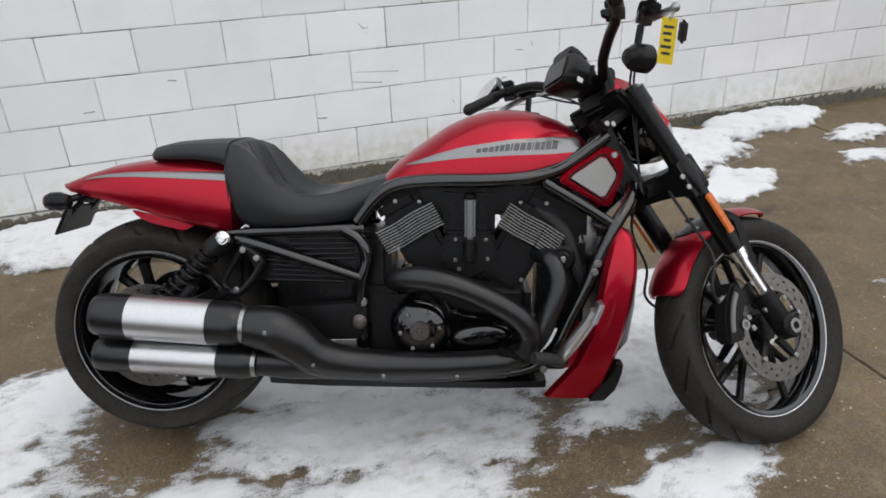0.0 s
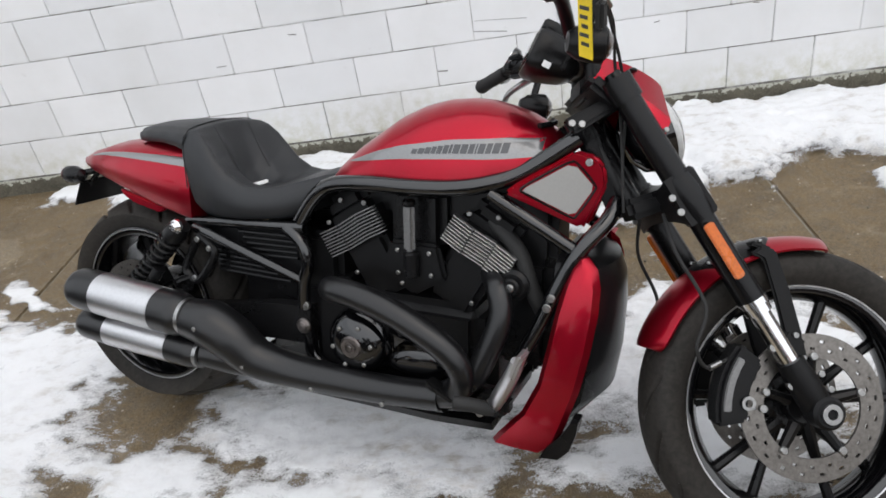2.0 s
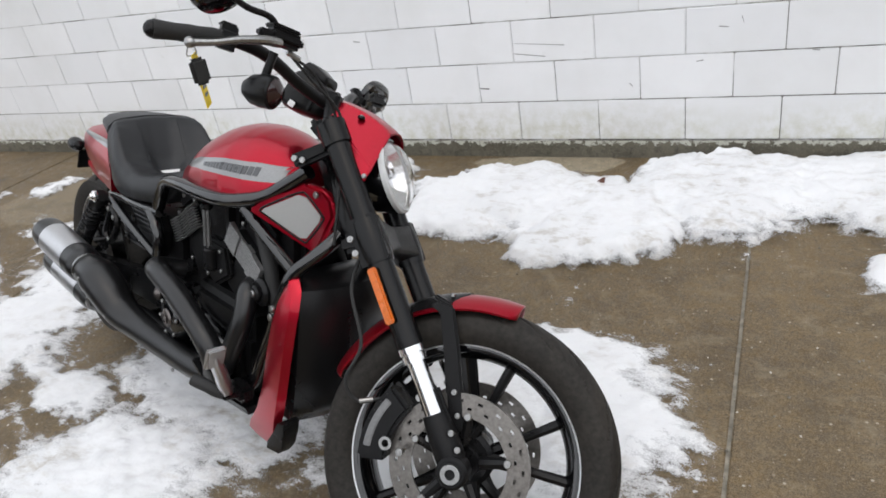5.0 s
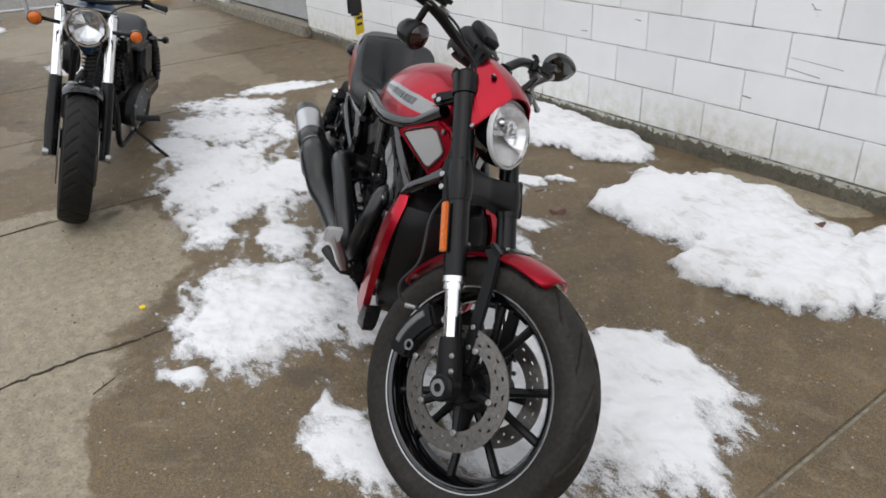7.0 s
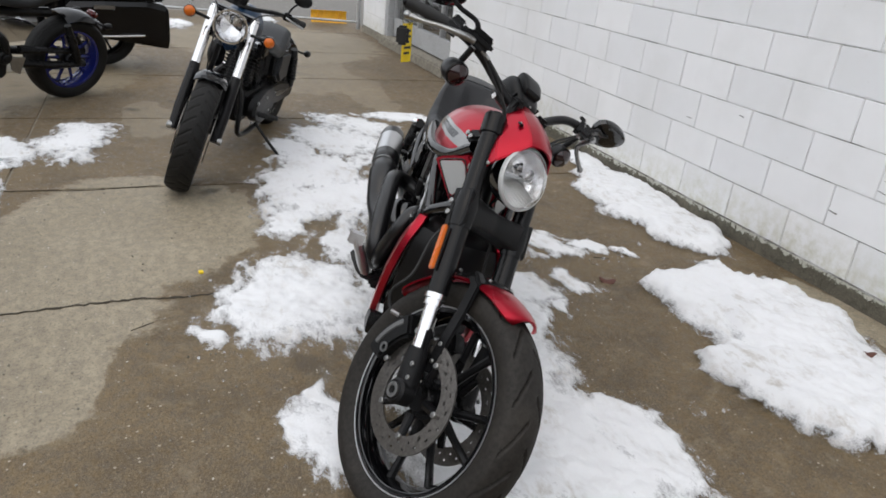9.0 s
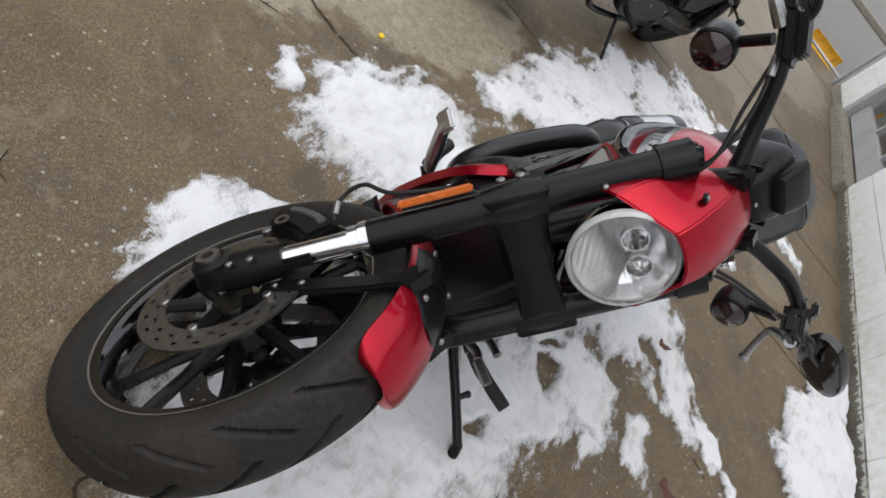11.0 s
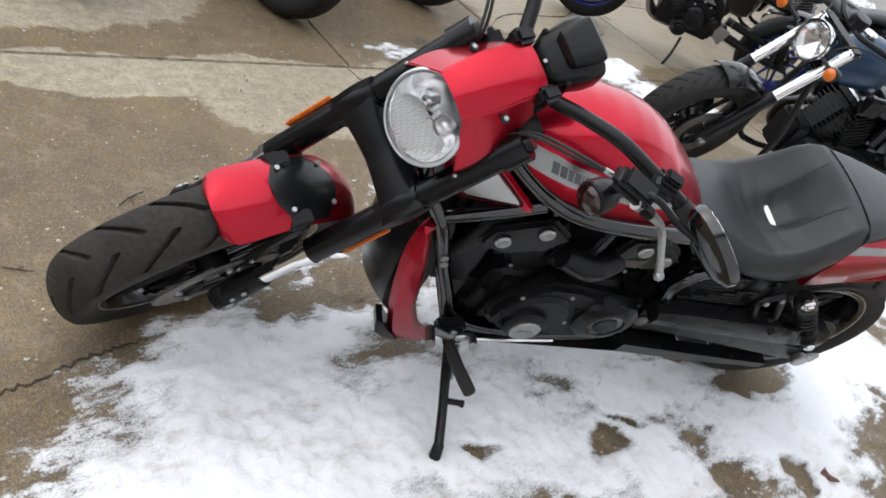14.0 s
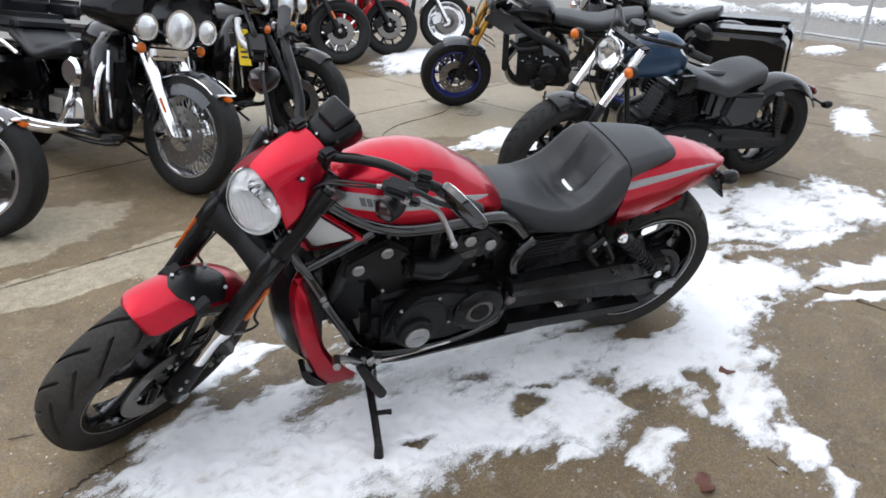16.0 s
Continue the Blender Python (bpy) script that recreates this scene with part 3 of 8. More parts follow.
BARE = [(-0.95, -1.66, 0.10, 0.055, -25), (-0.38, -1.70, 0.05, 0.018, -20), (0.10, -1.75, 0.05, 0.018, -35), (-0.59, -1.16, 0.11, 0.05, -20), (-0.84, -1.25, 0.07, 0.04, 30), (-1.12, -1.68, 0.15, 0.085, -10), (-1.05, -1.86, 0.18, 0.08, -28), (-0.56, -1.33, 0.05, 0.13, -18), (-0.26, -1.63, 0.075, 0.05, 0), (0.16, -2.38, 0.24, 0.07, 14), (-1.22, -2.22, 0.12, 0.07, -30)]
snow_sheet("trodden_snow", "thin trodden white snow melting on the concrete", TRODDEN, 0.014, BARE, 1.25, 1.3, 1.2)
snow_sheet("packed_snow", "packed white snow round the prop stand", STANDSIDE, 0.012, BARE, 1.15, 0.8, 1.3)
snow_sheet("snow_drift", "soft melting snow drift along the foot of the wall", DRIFT, 0.013, (), 0.65, 0.28, 3.0)
for patch in THIN:
    snow_sheet("snow_remnant", "thin remains of melting snow on wet concrete", [patch], 0.010, (), 1.6, 1.0)
for patches in (FARSNOW[:2], *([b] for b in FARSNOW[2:])):
    snow_sheet("yard_snow", "patch of old snow on the yard", patches, 0.024, (), 1.0, 0.8)
snow_sheet("roadside_snow", "ploughed snow lying beyond the wire fence", [(-13.5, -3.5, 3.0, 1.2, 80, 0.12), (-13.0, -8.5, 2.5, 1.0, 75, 0.1), (-17.0, -2.0, 5.0, 1.4, 60, 0.1)], 0.12)

# ---- wall of painted concrete block, with a footing ----
BW, BH, BASE = 0.4064, 0.2032, 0.0968
wall = tagged(part("wall_north", block((0.15, 0.124, 1.85), (10.5, 0.240, 3.7), 0), MORTAR, smooth=False), "white painted concrete block wall, stained and chipped", "wall", kind="structure")


def wall_block(w):
    """One block with worn, slightly rounded arrises."""
    bm = block((0, 0, 0), (w - 0.0036, 0.05, BH - 0.0054), 0.0030)
    return finish("block", bm, WHITE)


BLOCKS = {1.0: wall_block(BW), 0.5: wall_block(BW / 2)}
rest = bmesh.new()
for row in range(17):
    z = BASE + BH * (row + 0.5)
    edges = [-5.08] + [BW * k + (BW / 2 if row % 2 else 0.0) for k in range(-12, 14) if -5.0 < BW * k + (BW / 2 if row % 2 else 0.0) < 5.38] + [5.4]
    for xa, xb in zip(edges, edges[1:]):
        near = row < 11 and -3.6 < xa < 3.4 and abs(xb - xa - BW) < 0.01
        jut = 0.0015 * random.random()
        if near:
            ob = new("block", BLOCKS[1.0])
            ob.parent, ob.location = wall, ((xa + xb) / 2, 0.0235 - jut, z)
            ob.rotation_euler = (random.gauss(0, 0.002), random.gauss(0, 0.0015), random.gauss(0, 0.002))
        elif xb - xa > 0.03:
            bmesh.ops.create_cube(rest, size=1, matrix=Matrix.Translation(((xa + xb) / 2, 0.0235 - jut, z)) @ Matrix.Diagonal((xb - xa - 0.003, 0.05, BH - 0.006, 1)))
tagged(part("blockwork", rest, WHITE, wall, smooth=False), kind="stuff")
footing = tagged(part("footing", block((0.15, 0.085, 0.035), (10.5, 0.172, 0.119), 0.006), WALLFOOT, smooth=False), "rough stained concrete footing under the wall", "footing", kind="structure")

# old chips and scrapes in the wall paint
for x0, z0, x1, z1, t in ((0.013, 0.598, 0.26, 0.578, 0.0030), (0.003, 0.548, 0.162, 0.528, 0.0045), (-0.20, 0.378, -0.15, 0.374, 0.006), (0.06, 0.84, 0.085, 0.815, 0.003), (0.075, 0.815, 0.11, 0.815, 0.003), (0.56, 0.382, 0.575, 0.365, 0.003),
                          (0.95, 0.62, 0.99, 0.615, 0.004), (1.04, 0.66, 1.05, 0.63, 0.003), (0.86, 0.47, 0.89, 0.475, 0.004), (-0.9, 0.66, -0.86, 0.655, 0.005), (1.32, 0.50, 1.35, 0.495, 0.004), (-1.3, 0.55, -1.25, 0.552, 0.004)):
    d = Vector((x1 - x0, 0, z1 - z0))
    chip = block((0, 0, 0), (d.length, 0.004, t), 0.0012, seg=1)
    part("paint_chip", moved(chip, Matrix.Translation(((x0 + x1) / 2, -0.002, (z0 + z1) / 2)) @ Matrix.Rotation(-math.atan2(d.z, d.x), 4, "Y")), CHIP, wall)


# ---- the red motorcycle: it leans on its prop stand with the bars turned to its left ----
# x ahead from the rear axle, y to its left, z up, all in its own leaning frame
LEAN_POSE = (Matrix.Translation((-1.0163, -1.7988, 0.0150)) @ Matrix.Rotation(radians(-21.77), 4, "Z") @ Matrix.Rotation(radians(-16.56), 4, "X")
             @ Matrix.Rotation(0.0217, 4, "Y") @ Matrix.Scale(1.0123, 4))
RAKE = radians(35.03)
STEER = Matrix.Translation((1.847, 0, 0)) @ Matrix.Rotation(radians(33.52), 4, Vector((-math.sin(RAKE), 0, math.cos(RAKE)))) @ Matrix.Translation((-1.847, 0, 0))
FORKWAY = Vector((math.sin(RAKE), 0, -math.cos(RAKE)))
bike = thing("motorcycle", LEAN_POSE, "candy red and black power cruiser motorcycle leaning on its prop stand", "motorcycle")


def body(name, bm, material, label="", parent=None, angle=35):
    return part(name, bm, material, parent or bike, label, angle=angle)


def steered(name, bm, material, label="", parent=None, angle=35):
    return part(name, moved(bm, STEER), material, parent or bike, label, angle=angle)


def bolt(c, r=0.006, out=-1, depth=0.006):
    """A socket-head bolt whose head looks to the side."""
    return join(disc(c, r, depth, "Y", 0.0012, 14), disc((c[0], c[1] + out * depth * 0.45, c[2]), r * 0.5, depth * 0.3, "Y", 0.0005, 6))


def tyre(rim, outer, half, crown, grooves, seg=360, wide=0.090, deep=0.0115):
    """A tyre with a round crown, sidewalls and curved tread grooves cut into it."""
    prof = [(rim - 0.008, -half * 0.62), (rim + 0.004, -half * 0.80), (rim + (outer - rim) * 0.35, -half * 0.985), (rim + (outer - rim) * 0.55, -half)]
    k = 40
    for i in range(k + 1):
        y = -half * 0.97 + 2 * half * 0.97 * i / k
        prof.append((outer - crown * (1 - math.sqrt(max(0.0, 1 - (y / (half * 1.06)) ** 2))), y))
    prof += [(rim + (outer - rim) * 0.55, half), (rim + (outer - rim) * 0.35, half * 0.985), (rim + 0.004, half * 0.80), (rim - 0.008, half * 0.62)]
    loops = []
    for s in range(seg):
        a = 2 * math.pi * s / seg
        loop = []
        for i, (r, y) in enumerate(prof):
            cut = 0.0
            if 3 < i < len(prof) - 4:
                v = y / half
                side = 1 if v > 0 else -1
                ph = (a / (2 * math.pi) * grooves + (0.5 if side > 0 else 0.0)) % 1.0
                line = 0.92 - 0.95 * abs(v) ** 1.4
                d = abs((ph - line + 0.5) % 1.0 - 0.5)
                if d < wide and 0.10 < abs(v) < 0.90:
                    cut = deep * (1 - (d / wide) ** 2)
            loop.append(((r - cut) * math.cos(a), y, (r - cut) * math.sin(a)))
        loops.append(loop)
    bm = loft(loops + [loops[0]], caps=False)
    bmesh.ops.remove_doubles(bm, verts=bm.verts, dist=1e-5)
    return bm


def rim_ring(r, half, depth=0.022):
    """A rim: two flanges and a sunken well, open through the middle."""
    return lathe([(r, -half), (r + 0.009, -half + 0.002), (r + 0.009, -half + 0.007), (r - 0.004, -half + 0.012), (r - depth * 0.7, -half * 0.45), (r - depth * 0.7, half * 0.45), (r - 0.004, half - 0.012),
                  (r + 0.009, half - 0.007), (r + 0.009, half - 0.002), (r, half), (r - 0.012, half - 0.004), (r - depth - 0.006, half * 0.4), (r - depth - 0.006, -half * 0.4), (r - 0.012, -half + 0.004)], 72)


def brake_disc(r0, r1, thick=0.005, holes=20):
    """A drilled brake disc: the rings between the rows of holes are cut through."""
    bm = bmesh.new()
    rows = [r0, r0 + (r1 - r0) * 0.30, r0 + (r1 - r0) * 0.42, r0 + (r1 - r0) * 0.62, r0 + (r1 - r0) * 0.74, r1]
    seg = holes * 4
    for side in (-1, 1):
        vs = [[bm.verts.new((r * math.cos(2 * math.pi * s / seg), side * thick / 2, r * math.sin(2 * math.pi * s / seg))) for s in range(seg)] for r in rows]
        for j in range(5):
            for s in range(seg):
                if (j == 1 and s % 4 == 0) or (j == 3 and s % 4 == 2):
                    continue
                q = (vs[j][s], vs[j][(s + 1) % seg], vs[j + 1][(s + 1) % seg], vs[j + 1][s])
                bm.faces.new(q if side < 0 else q[::-1])
    n = len(rows) * seg
    bm.verts.ensure_lookup_table()
    for s in range(seg):
        t = (s + 1) % seg
        bm.faces.new((bm.verts[s], bm.verts[n + s], bm.verts[n + t], bm.verts[t]))
        o = 5 * seg
        bm.faces.new((bm.verts[o + s], bm.verts[o + t], bm.verts[n + o + t], bm.verts[n + o + s]))
    return bm


# front wheel
AXF = Matrix.Translation((1.705, 0, 0.325))
fw = steered("front_wheel", moved(join(disc((0, 0, 0), 0.038, 0.11), disc((0, 0, 0), 0.062, 0.05, "Y", 0.01)), AXF), SATIN, "black alloy front wheel hub")
steered("tyre", moved(tyre(0.246, 0.325, 0.062, 0.036, 17, 560, 0.075), AXF), RUBBER, "worn black tyre with curved tread grooves", fw, 50)
steered("rim", moved(rim_ring(0.243, 0.048), AXF), GLOSS, "black alloy rim", fw)
for s in (-1, 1):
    steered("pinstripe", moved(lathe([(0.2445, s * 0.0472), (0.2475, s * 0.0478), (0.2475, s * 0.0492), (0.2445, s * 0.0486)], 72), AXF), ALU, "thin silver rim line", fw)
for k in range(5):
    for d in (-1, 1):
        a0, a1 = radians(72 * k + 20 + 6 * d), radians(72 * k + 20 + 15.5 * d)
        p0, p1 = (0.05 * math.cos(a0), 0.012 * d, 0.05 * math.sin(a0)), (0.229 * math.cos(a1), 0.014 * d, 0.229 * math.sin(a1))
        steered("spoke", moved(tube([p0, tuple((u + v) / 2 for u, v in zip(p0, p1)), p1], [0.016, 0.0105, 0.012], 8, 3), AXF), SATIN, "", fw)
for s in (-1, 1):
    rot = steered("brake_disc", moved(moved(brake_disc(0.102, 0.150), Matrix.Translation((0, s * 0.078, 0))), AXF), DISC, "drilled steel brake disc", fw)
    for k in range(5):
        a = radians(72 * k + 20)
        arm = tube([(0.045 * math.cos(a), s * 0.062, 0.045 * math.sin(a)), (0.106 * math.cos(a), s * 0.076, 0.106 * math.sin(a))], [0.014, 0.010], 8, 3)
        steered("disc_carrier", moved(arm, AXF), SATIN, "", fw)
        steered("disc_bolt", moved(disc((0.104 * math.cos(a), s * 0.084, 0.104 * math.sin(a)), 0.0085, 0.010, "Y", 0.002, 10), AXF), STEEL, "", fw)

# fork
TOP, CLAMP, RING, SLIDE, END = (Vector((1.705, 0, 0.325)) + Vector((-FORKWAY.x, 0, -FORKWAY.z)) * d for d in (0.760, 0.500, 0.258, 0.118, 0.0))


def leg(p, q, r, s, seg=20):
    y = 0.0035 + s * 0.1105
    return tube([(p.x, y, p.z), (q.x, y, q.z)], r, seg, 3)


for s in (-1, 1):
    fl = steered("fork_leg", leg(TOP, RING, [0.0270, 0.0270, 0.0285], s), FORKBLACK, "thick black fork tube")
    steered("clamp_sleeve", leg(CLAMP + FORKWAY * -0.045, CLAMP + FORKWAY * 0.052, [0.031, 0.0345, 0.034, 0.031], s), FORKBLACK, "", fl)
    steered("top_cap", join(leg(TOP + FORKWAY * -0.012, TOP + FORKWAY * 0.04, 0.0325, s), leg(TOP + FORKWAY * -0.024, TOP, [0.016, 0.021], s, 12)), FORKBLACK, "", fl)
    steered("seal_ring", join(leg(RING + FORKWAY * -0.004, RING + FORKWAY * 0.010, 0.0295, s), leg(RING + FORKWAY * 0.012, RING + FORKWAY * 0.028, 0.0262, s)), CHROME, "polished seal collar", fl)
    steered("slider", leg(RING, SLIDE + FORKWAY * 0.03, 0.0205, s), CHROME, "bright chrome slider tube", fl)
    foot = join(leg(SLIDE, END + FORKWAY * 0.03, [0.026, 0.030, 0.033, 0.030, 0.022], s), disc((1.705, s * 0.118, 0.325), 0.033, 0.05, "Y", 0.006), block((1.655, s * 0.108, 0.42), (0.03, 0.02, 0.13), 0.006, Matrix.Rotation(-RAKE, 4, "Y")))
    steered("axle_lug", foot, CRINKLE, "black cast axle lug", fl)
    steered("axle_nut", join(lathe([(0.0105, s * 0.118), (0.020, s * 0.118), (0.020, s * 0.149), (0.0105, s * 0.149)], 20, (1.705, 0, 0.325)), disc((1.705, s * 0.120, 0.325), 0.0105, 0.03)), STEEL, "", fl)
    for d in (0.040, 0.075):
        q = END - FORKWAY * d
        steered("pinch_bolt", bolt((q.x + 0.024, s * 0.138, q.z + 0.015), 0.0065, s), STEEL, "", fl)
    # reflector on the outer face
    m = Matrix.Translation((1.479, -0.146, 0.629) if s < 0 else (1.467, 0.139, 0.618)) @ Matrix.Rotation(-RAKE, 4, "Y") @ Matrix.Rotation(radians(-10 if s < 0 else 44), 4, "Z")
    steered("reflector", moved(block((0, 0, 0), (0.021, 0.009, 0.122), 0.003), m), AMBER, "long amber side reflector", fl)
    # caliper behind the leg, with its bracket and bolts
    rim_in, rim_out = [], []
    for i in range(9):
        a = radians(143 + 6 * i)
        rim_out.append((1.705 + 0.212 * math.cos(a), 0.325 + 0.212 * math.sin(a)))
        rim_in.append((1.705 + 0.148 * math.cos(a), 0.325 + 0.148 * math.sin(a)))
    cal = steered("brake_caliper", join(plate(rim_out + rim_in[::-1], s * 0.062, s * 0.114, 0.012)), CRINKLE, "black four-piston brake caliper")
    pad_out, pad_in = [], []
    for i in range(6):
        a = radians(150 + 6.5 * i)
        pad_out.append((1.705 + 0.200 * math.cos(a), 0.325 + 0.200 * math.sin(a)))
        pad_in.append((1.705 + 0.184 * math.cos(a), 0.325 + 0.184 * math.sin(a)))
    steered("caliper_window", plate(pad_out + pad_in[::-1], s * 0.112, s * 0.1165, 0.002), COLUMN, "ribbed grey caliper face", cal)
    steered("caliper_badge", lathe([(0.008, s * 0.118), (0.014, s * 0.118), (0.014, s * 0.1205), (0.008, s * 0.1205)], 20, (1.553, 0, 0.335)), STEEL, "", cal)
    for c in ((1.600, 0.445), (1.585, 0.325), (1.640, 0.372)):
        steered("caliper_bolt", bolt((c[0], s * 0.112, c[1]), 0.008, s, 0.012), STEEL, "", cal)
# yokes
def yoke_bridge(half, long_end, long_mid, front, back):
    """A cast bridge across the fork legs, deep at the clamps and hollowed between them."""
    loops = []
    for i in range(25):
        v = -1 + i / 12
        d = (long_mid + (long_end - long_mid) * abs(v) ** 2.6) / 2
        f, g = front - 0.010 * (1 - abs(v)) ** 2, back
        loops.append([(x, half * v + 0.0035, z) for x, z in ((f - 0.006, -d), (f, -d + 0.007), (f, d - 0.007), (f - 0.006, d), (g, d), (g, -d))])
    return moved(loft(loops), Matrix.Translation(CLAMP) @ Matrix.Rotation(-RAKE, 4, "Y"))


steered("lower_yoke", join(yoke_bridge(0.134, 0.104, 0.066, 0.031, -0.034), block((CLAMP.x - 0.045, 0, CLAMP.z - 0.01), (0.11, 0.10, 0.045), 0.012, Matrix.Rotation(-RAKE * 0.6, 4, "Y"))), CRINKLE, "wide black lower fork yoke", angle=50)
steered("upper_yoke", join(block((TOP.x - 0.02, 0, TOP.z - 0.015), (0.085, 0.225, 0.030), 0.010, Matrix.Rotation(RAKE, 4, "Y")), block((1.245, 0, 0.955), (0.07, 0.10, 0.05), 0.01)), CRINKLE, "black upper fork yoke")
for s in (-1, 1):
    for d in (-0.016, 0.016):
        q = CLAMP + FORKWAY * d
        steered("yoke_bolt", bolt((q.x - 0.030, s * 0.131, q.z - 0.022), 0.0075, s), STEEL)
steered("steering_stem", tube([(1.212, 0, 0.905), (1.345, 0, 0.715)], 0.028, 16, 3), SATIN)
for s in (-1, 1):
    ear = steered("yoke_ear", plate([(1.170, 0.875), (1.285, 0.945), (1.305, 0.925), (1.190, 0.845)], s * 0.055, s * 0.085, 0.008), CRINKLE)
    for x, z in ((1.186, 0.868), (1.206, 0.868)):
        steered("ear_bolt", bolt((x, s * 0.088, z), 0.0075, s), STEEL, "", ear)


# front mudguard: a red shell over the wheel, black saddle plate, legs to the fork
def guard(a0, a1, r, w, thick, n=24, skirt=0.022):
    """A shell round the tyre with rounded end corners."""
    ends = [0, 0.3, 0.9, 1.8, 3.0, 4.4]
    span = a1 - a0
    stops = [a0 + e for e in ends] + [a0 + 6 + (span - 12) * i / n for i in range(n + 1)] + [a1 - e for e in ends[::-1]]
    loops = []
    for deg in stops:
        a = radians(deg)
        d = min(1.0, radians(min(deg - a0, a1 - deg)) * r / 0.046)
        tip = 0.53 + 0.47 * math.sqrt(1 - (1 - d) ** 2)
        prof = []
        for j in range(15):
            v = -1 + j / 7
            prof.append((r - skirt * abs(v) ** 2.3, v * w * tip))
        for j in range(15):
            v = 1 - j / 7
            prof.append((r - thick - skirt * abs(v) ** 2.3, v * (w * tip - thick * 0.6)))
        loops.append([(1.705 + q * math.cos(a), y, 0.325 + q * math.sin(a)) for q, y in prof])
    return loft(loops)


fg = steered("front_mudguard", guard(82.5, 163, 0.351, 0.076, 0.004, 30, 0.028), RED, "candy red front mudguard", angle=60)
steered("saddle_plate", guard(102, 131, 0.3545, 0.069, 0.006, 14, 0.0255), SATIN, "black scalloped mounting plate", fg)
for s in (-1, 1):
    for a in (107, 126):
        q = 0.354
        steered("mudguard_bolt", disc((1.705 + q * math.cos(radians(a)), s * 0.044, 0.325 + q * math.sin(radians(a)) - 0.004), 0.0055, 0.006, "Z", 0.001, 12), STEEL, "", fg)
    stay = plate([(1.566, 0.630), (1.586, 0.646), (1.618, 0.640), (1.650, 0.560), (1.690, 0.440), (1.700, 0.400), (1.676, 0.388), (1.655, 0.425), (1.618, 0.545), (1.592, 0.620)], s * 0.070, s * 0.082, 0.004)
    steered("mudguard_stay", join(stay, block((1.590, s * 0.062, 0.646), (0.045, 0.030, 0.010), 0.004, Matrix.Rotation(radians(16), 4, "Y"))), CRINKLE, "flat black mudguard stay", fg)
    for x, z in ((1.662, 0.470), (1.680, 0.425)):
        steered("stay_bolt", bolt((x, s * 0.086, z), 0.0062, s), STEEL, "", fg)

# headlamp
HEADM = Matrix.Translation((1.394, 0, 0.885)) @ Matrix.Rotation(radians(-26), 4, "Y")


def lampy(bm):
    return moved(bm, HEADM)


hl = steered("headlamp", lampy(lathe([(1e-4, -0.085), (0.04, -0.080), (0.074, -0.055), (0.086, -0.015), (0.087, 0.000), (0.081, 0.000), (0.078, -0.015), (0.066, -0.050), (0.035, -0.070), (1e-4, -0.075)], 40, axis="X")), GLOSS, "round headlamp in a black bowl")
steered("lamp_reflector", lampy(lathe([(0.010, -0.062), (0.045, -0.050), (0.068, -0.028), (0.0795, 0.001), (0.0785, 0.0015), (0.066, -0.026), (0.043, -0.046), (0.010, -0.058)], 26, axis="X")), MIRRORED, "bright faceted reflector bowl", hl, 5)
dome = steered("lamp_glass", lampy(lathe([(1e-4, 0.036), (0.03, 0.034), (0.055, 0.028), (0.074, 0.016), (0.083, 0.001), (0.0815, 0.001), (0.0728, 0.0145), (0.054, 0.0265), (0.03, 0.0325), (1e-4, 0.0345)], 48, axis="X")), GLASS, "clear domed headlamp glass", hl)
dome.visible_shadow = False
steered("lamp_rim", lampy(lathe([(0.0795, -0.006), (0.0880, -0.006), (0.0885, 0.003), (0.084, 0.008), (0.081, 0.004)], 48, axis="X")), GREYRIM, "pale grey lens rim", hl)
for a in (-0.030, 0.030):
    cup = [(0.005, -0.044), (0.014, -0.039), (0.0205, -0.024), (0.022, -0.012), (0.0205, -0.012), (0.019, -0.024), (0.0125, -0.036), (0.005, -0.041)]
    steered("lamp_cup", lampy(lathe(cup, 9, (0.000, a * 0.85, 0.022), "X")), CHROME, "small chrome cup round a bulb", hl)
    steered("bulb", lampy(join(ball((-0.022, a * 0.85, 0.022), 0.0065, 12), tube([(-0.042, a * 0.85, 0.022), (-0.020, a * 0.85, 0.022)], 0.005, 10, 2))), SATIN if a < 0 else CHROME, "", hl)
ridge = plate([(-0.052, 0.004), (-0.036, 0.016), (-0.012, 0.004), (-0.036, -0.002)], -0.070, 0.070, 0.001)
steered("lamp_ridge", lampy(moved(ridge, Matrix.Rotation(radians(7), 4, "X"))), CHROME, "bright ridge across the lamp", hl, 10)
# fluted panel across the lower part of the lamp
fan = bmesh.new()
flute = []
for i in range(133):
    y = -0.072 + 0.144 * i / 132
    zb = -math.sqrt(max(1e-6, 0.0765 ** 2 - y * y))
    zt = max(zb + 0.001, 0.002 + 0.12 * y)
    ripple = 0.0016 * abs((i % 4) - 2) / 2
    flute.append([fan.verts.new((-0.002 - 0.046 * (1 - f) + ripple, y, zb + (zt - zb) * (1 - f))) for f in (1.0, 0.66, 0.33, 0.0)])
for a, b in zip(flute, flute[1:]):
    for k in range(3):
        fan.faces.new((a[k], a[k + 1], b[k + 1], b[k]))
bmesh.ops.solidify(fan, geom=fan.faces[:], thickness=0.002)
steered("lamp_flutes", lampy(fan), LAMPRIB, "fluted lower panel of the lamp", hl, 15)


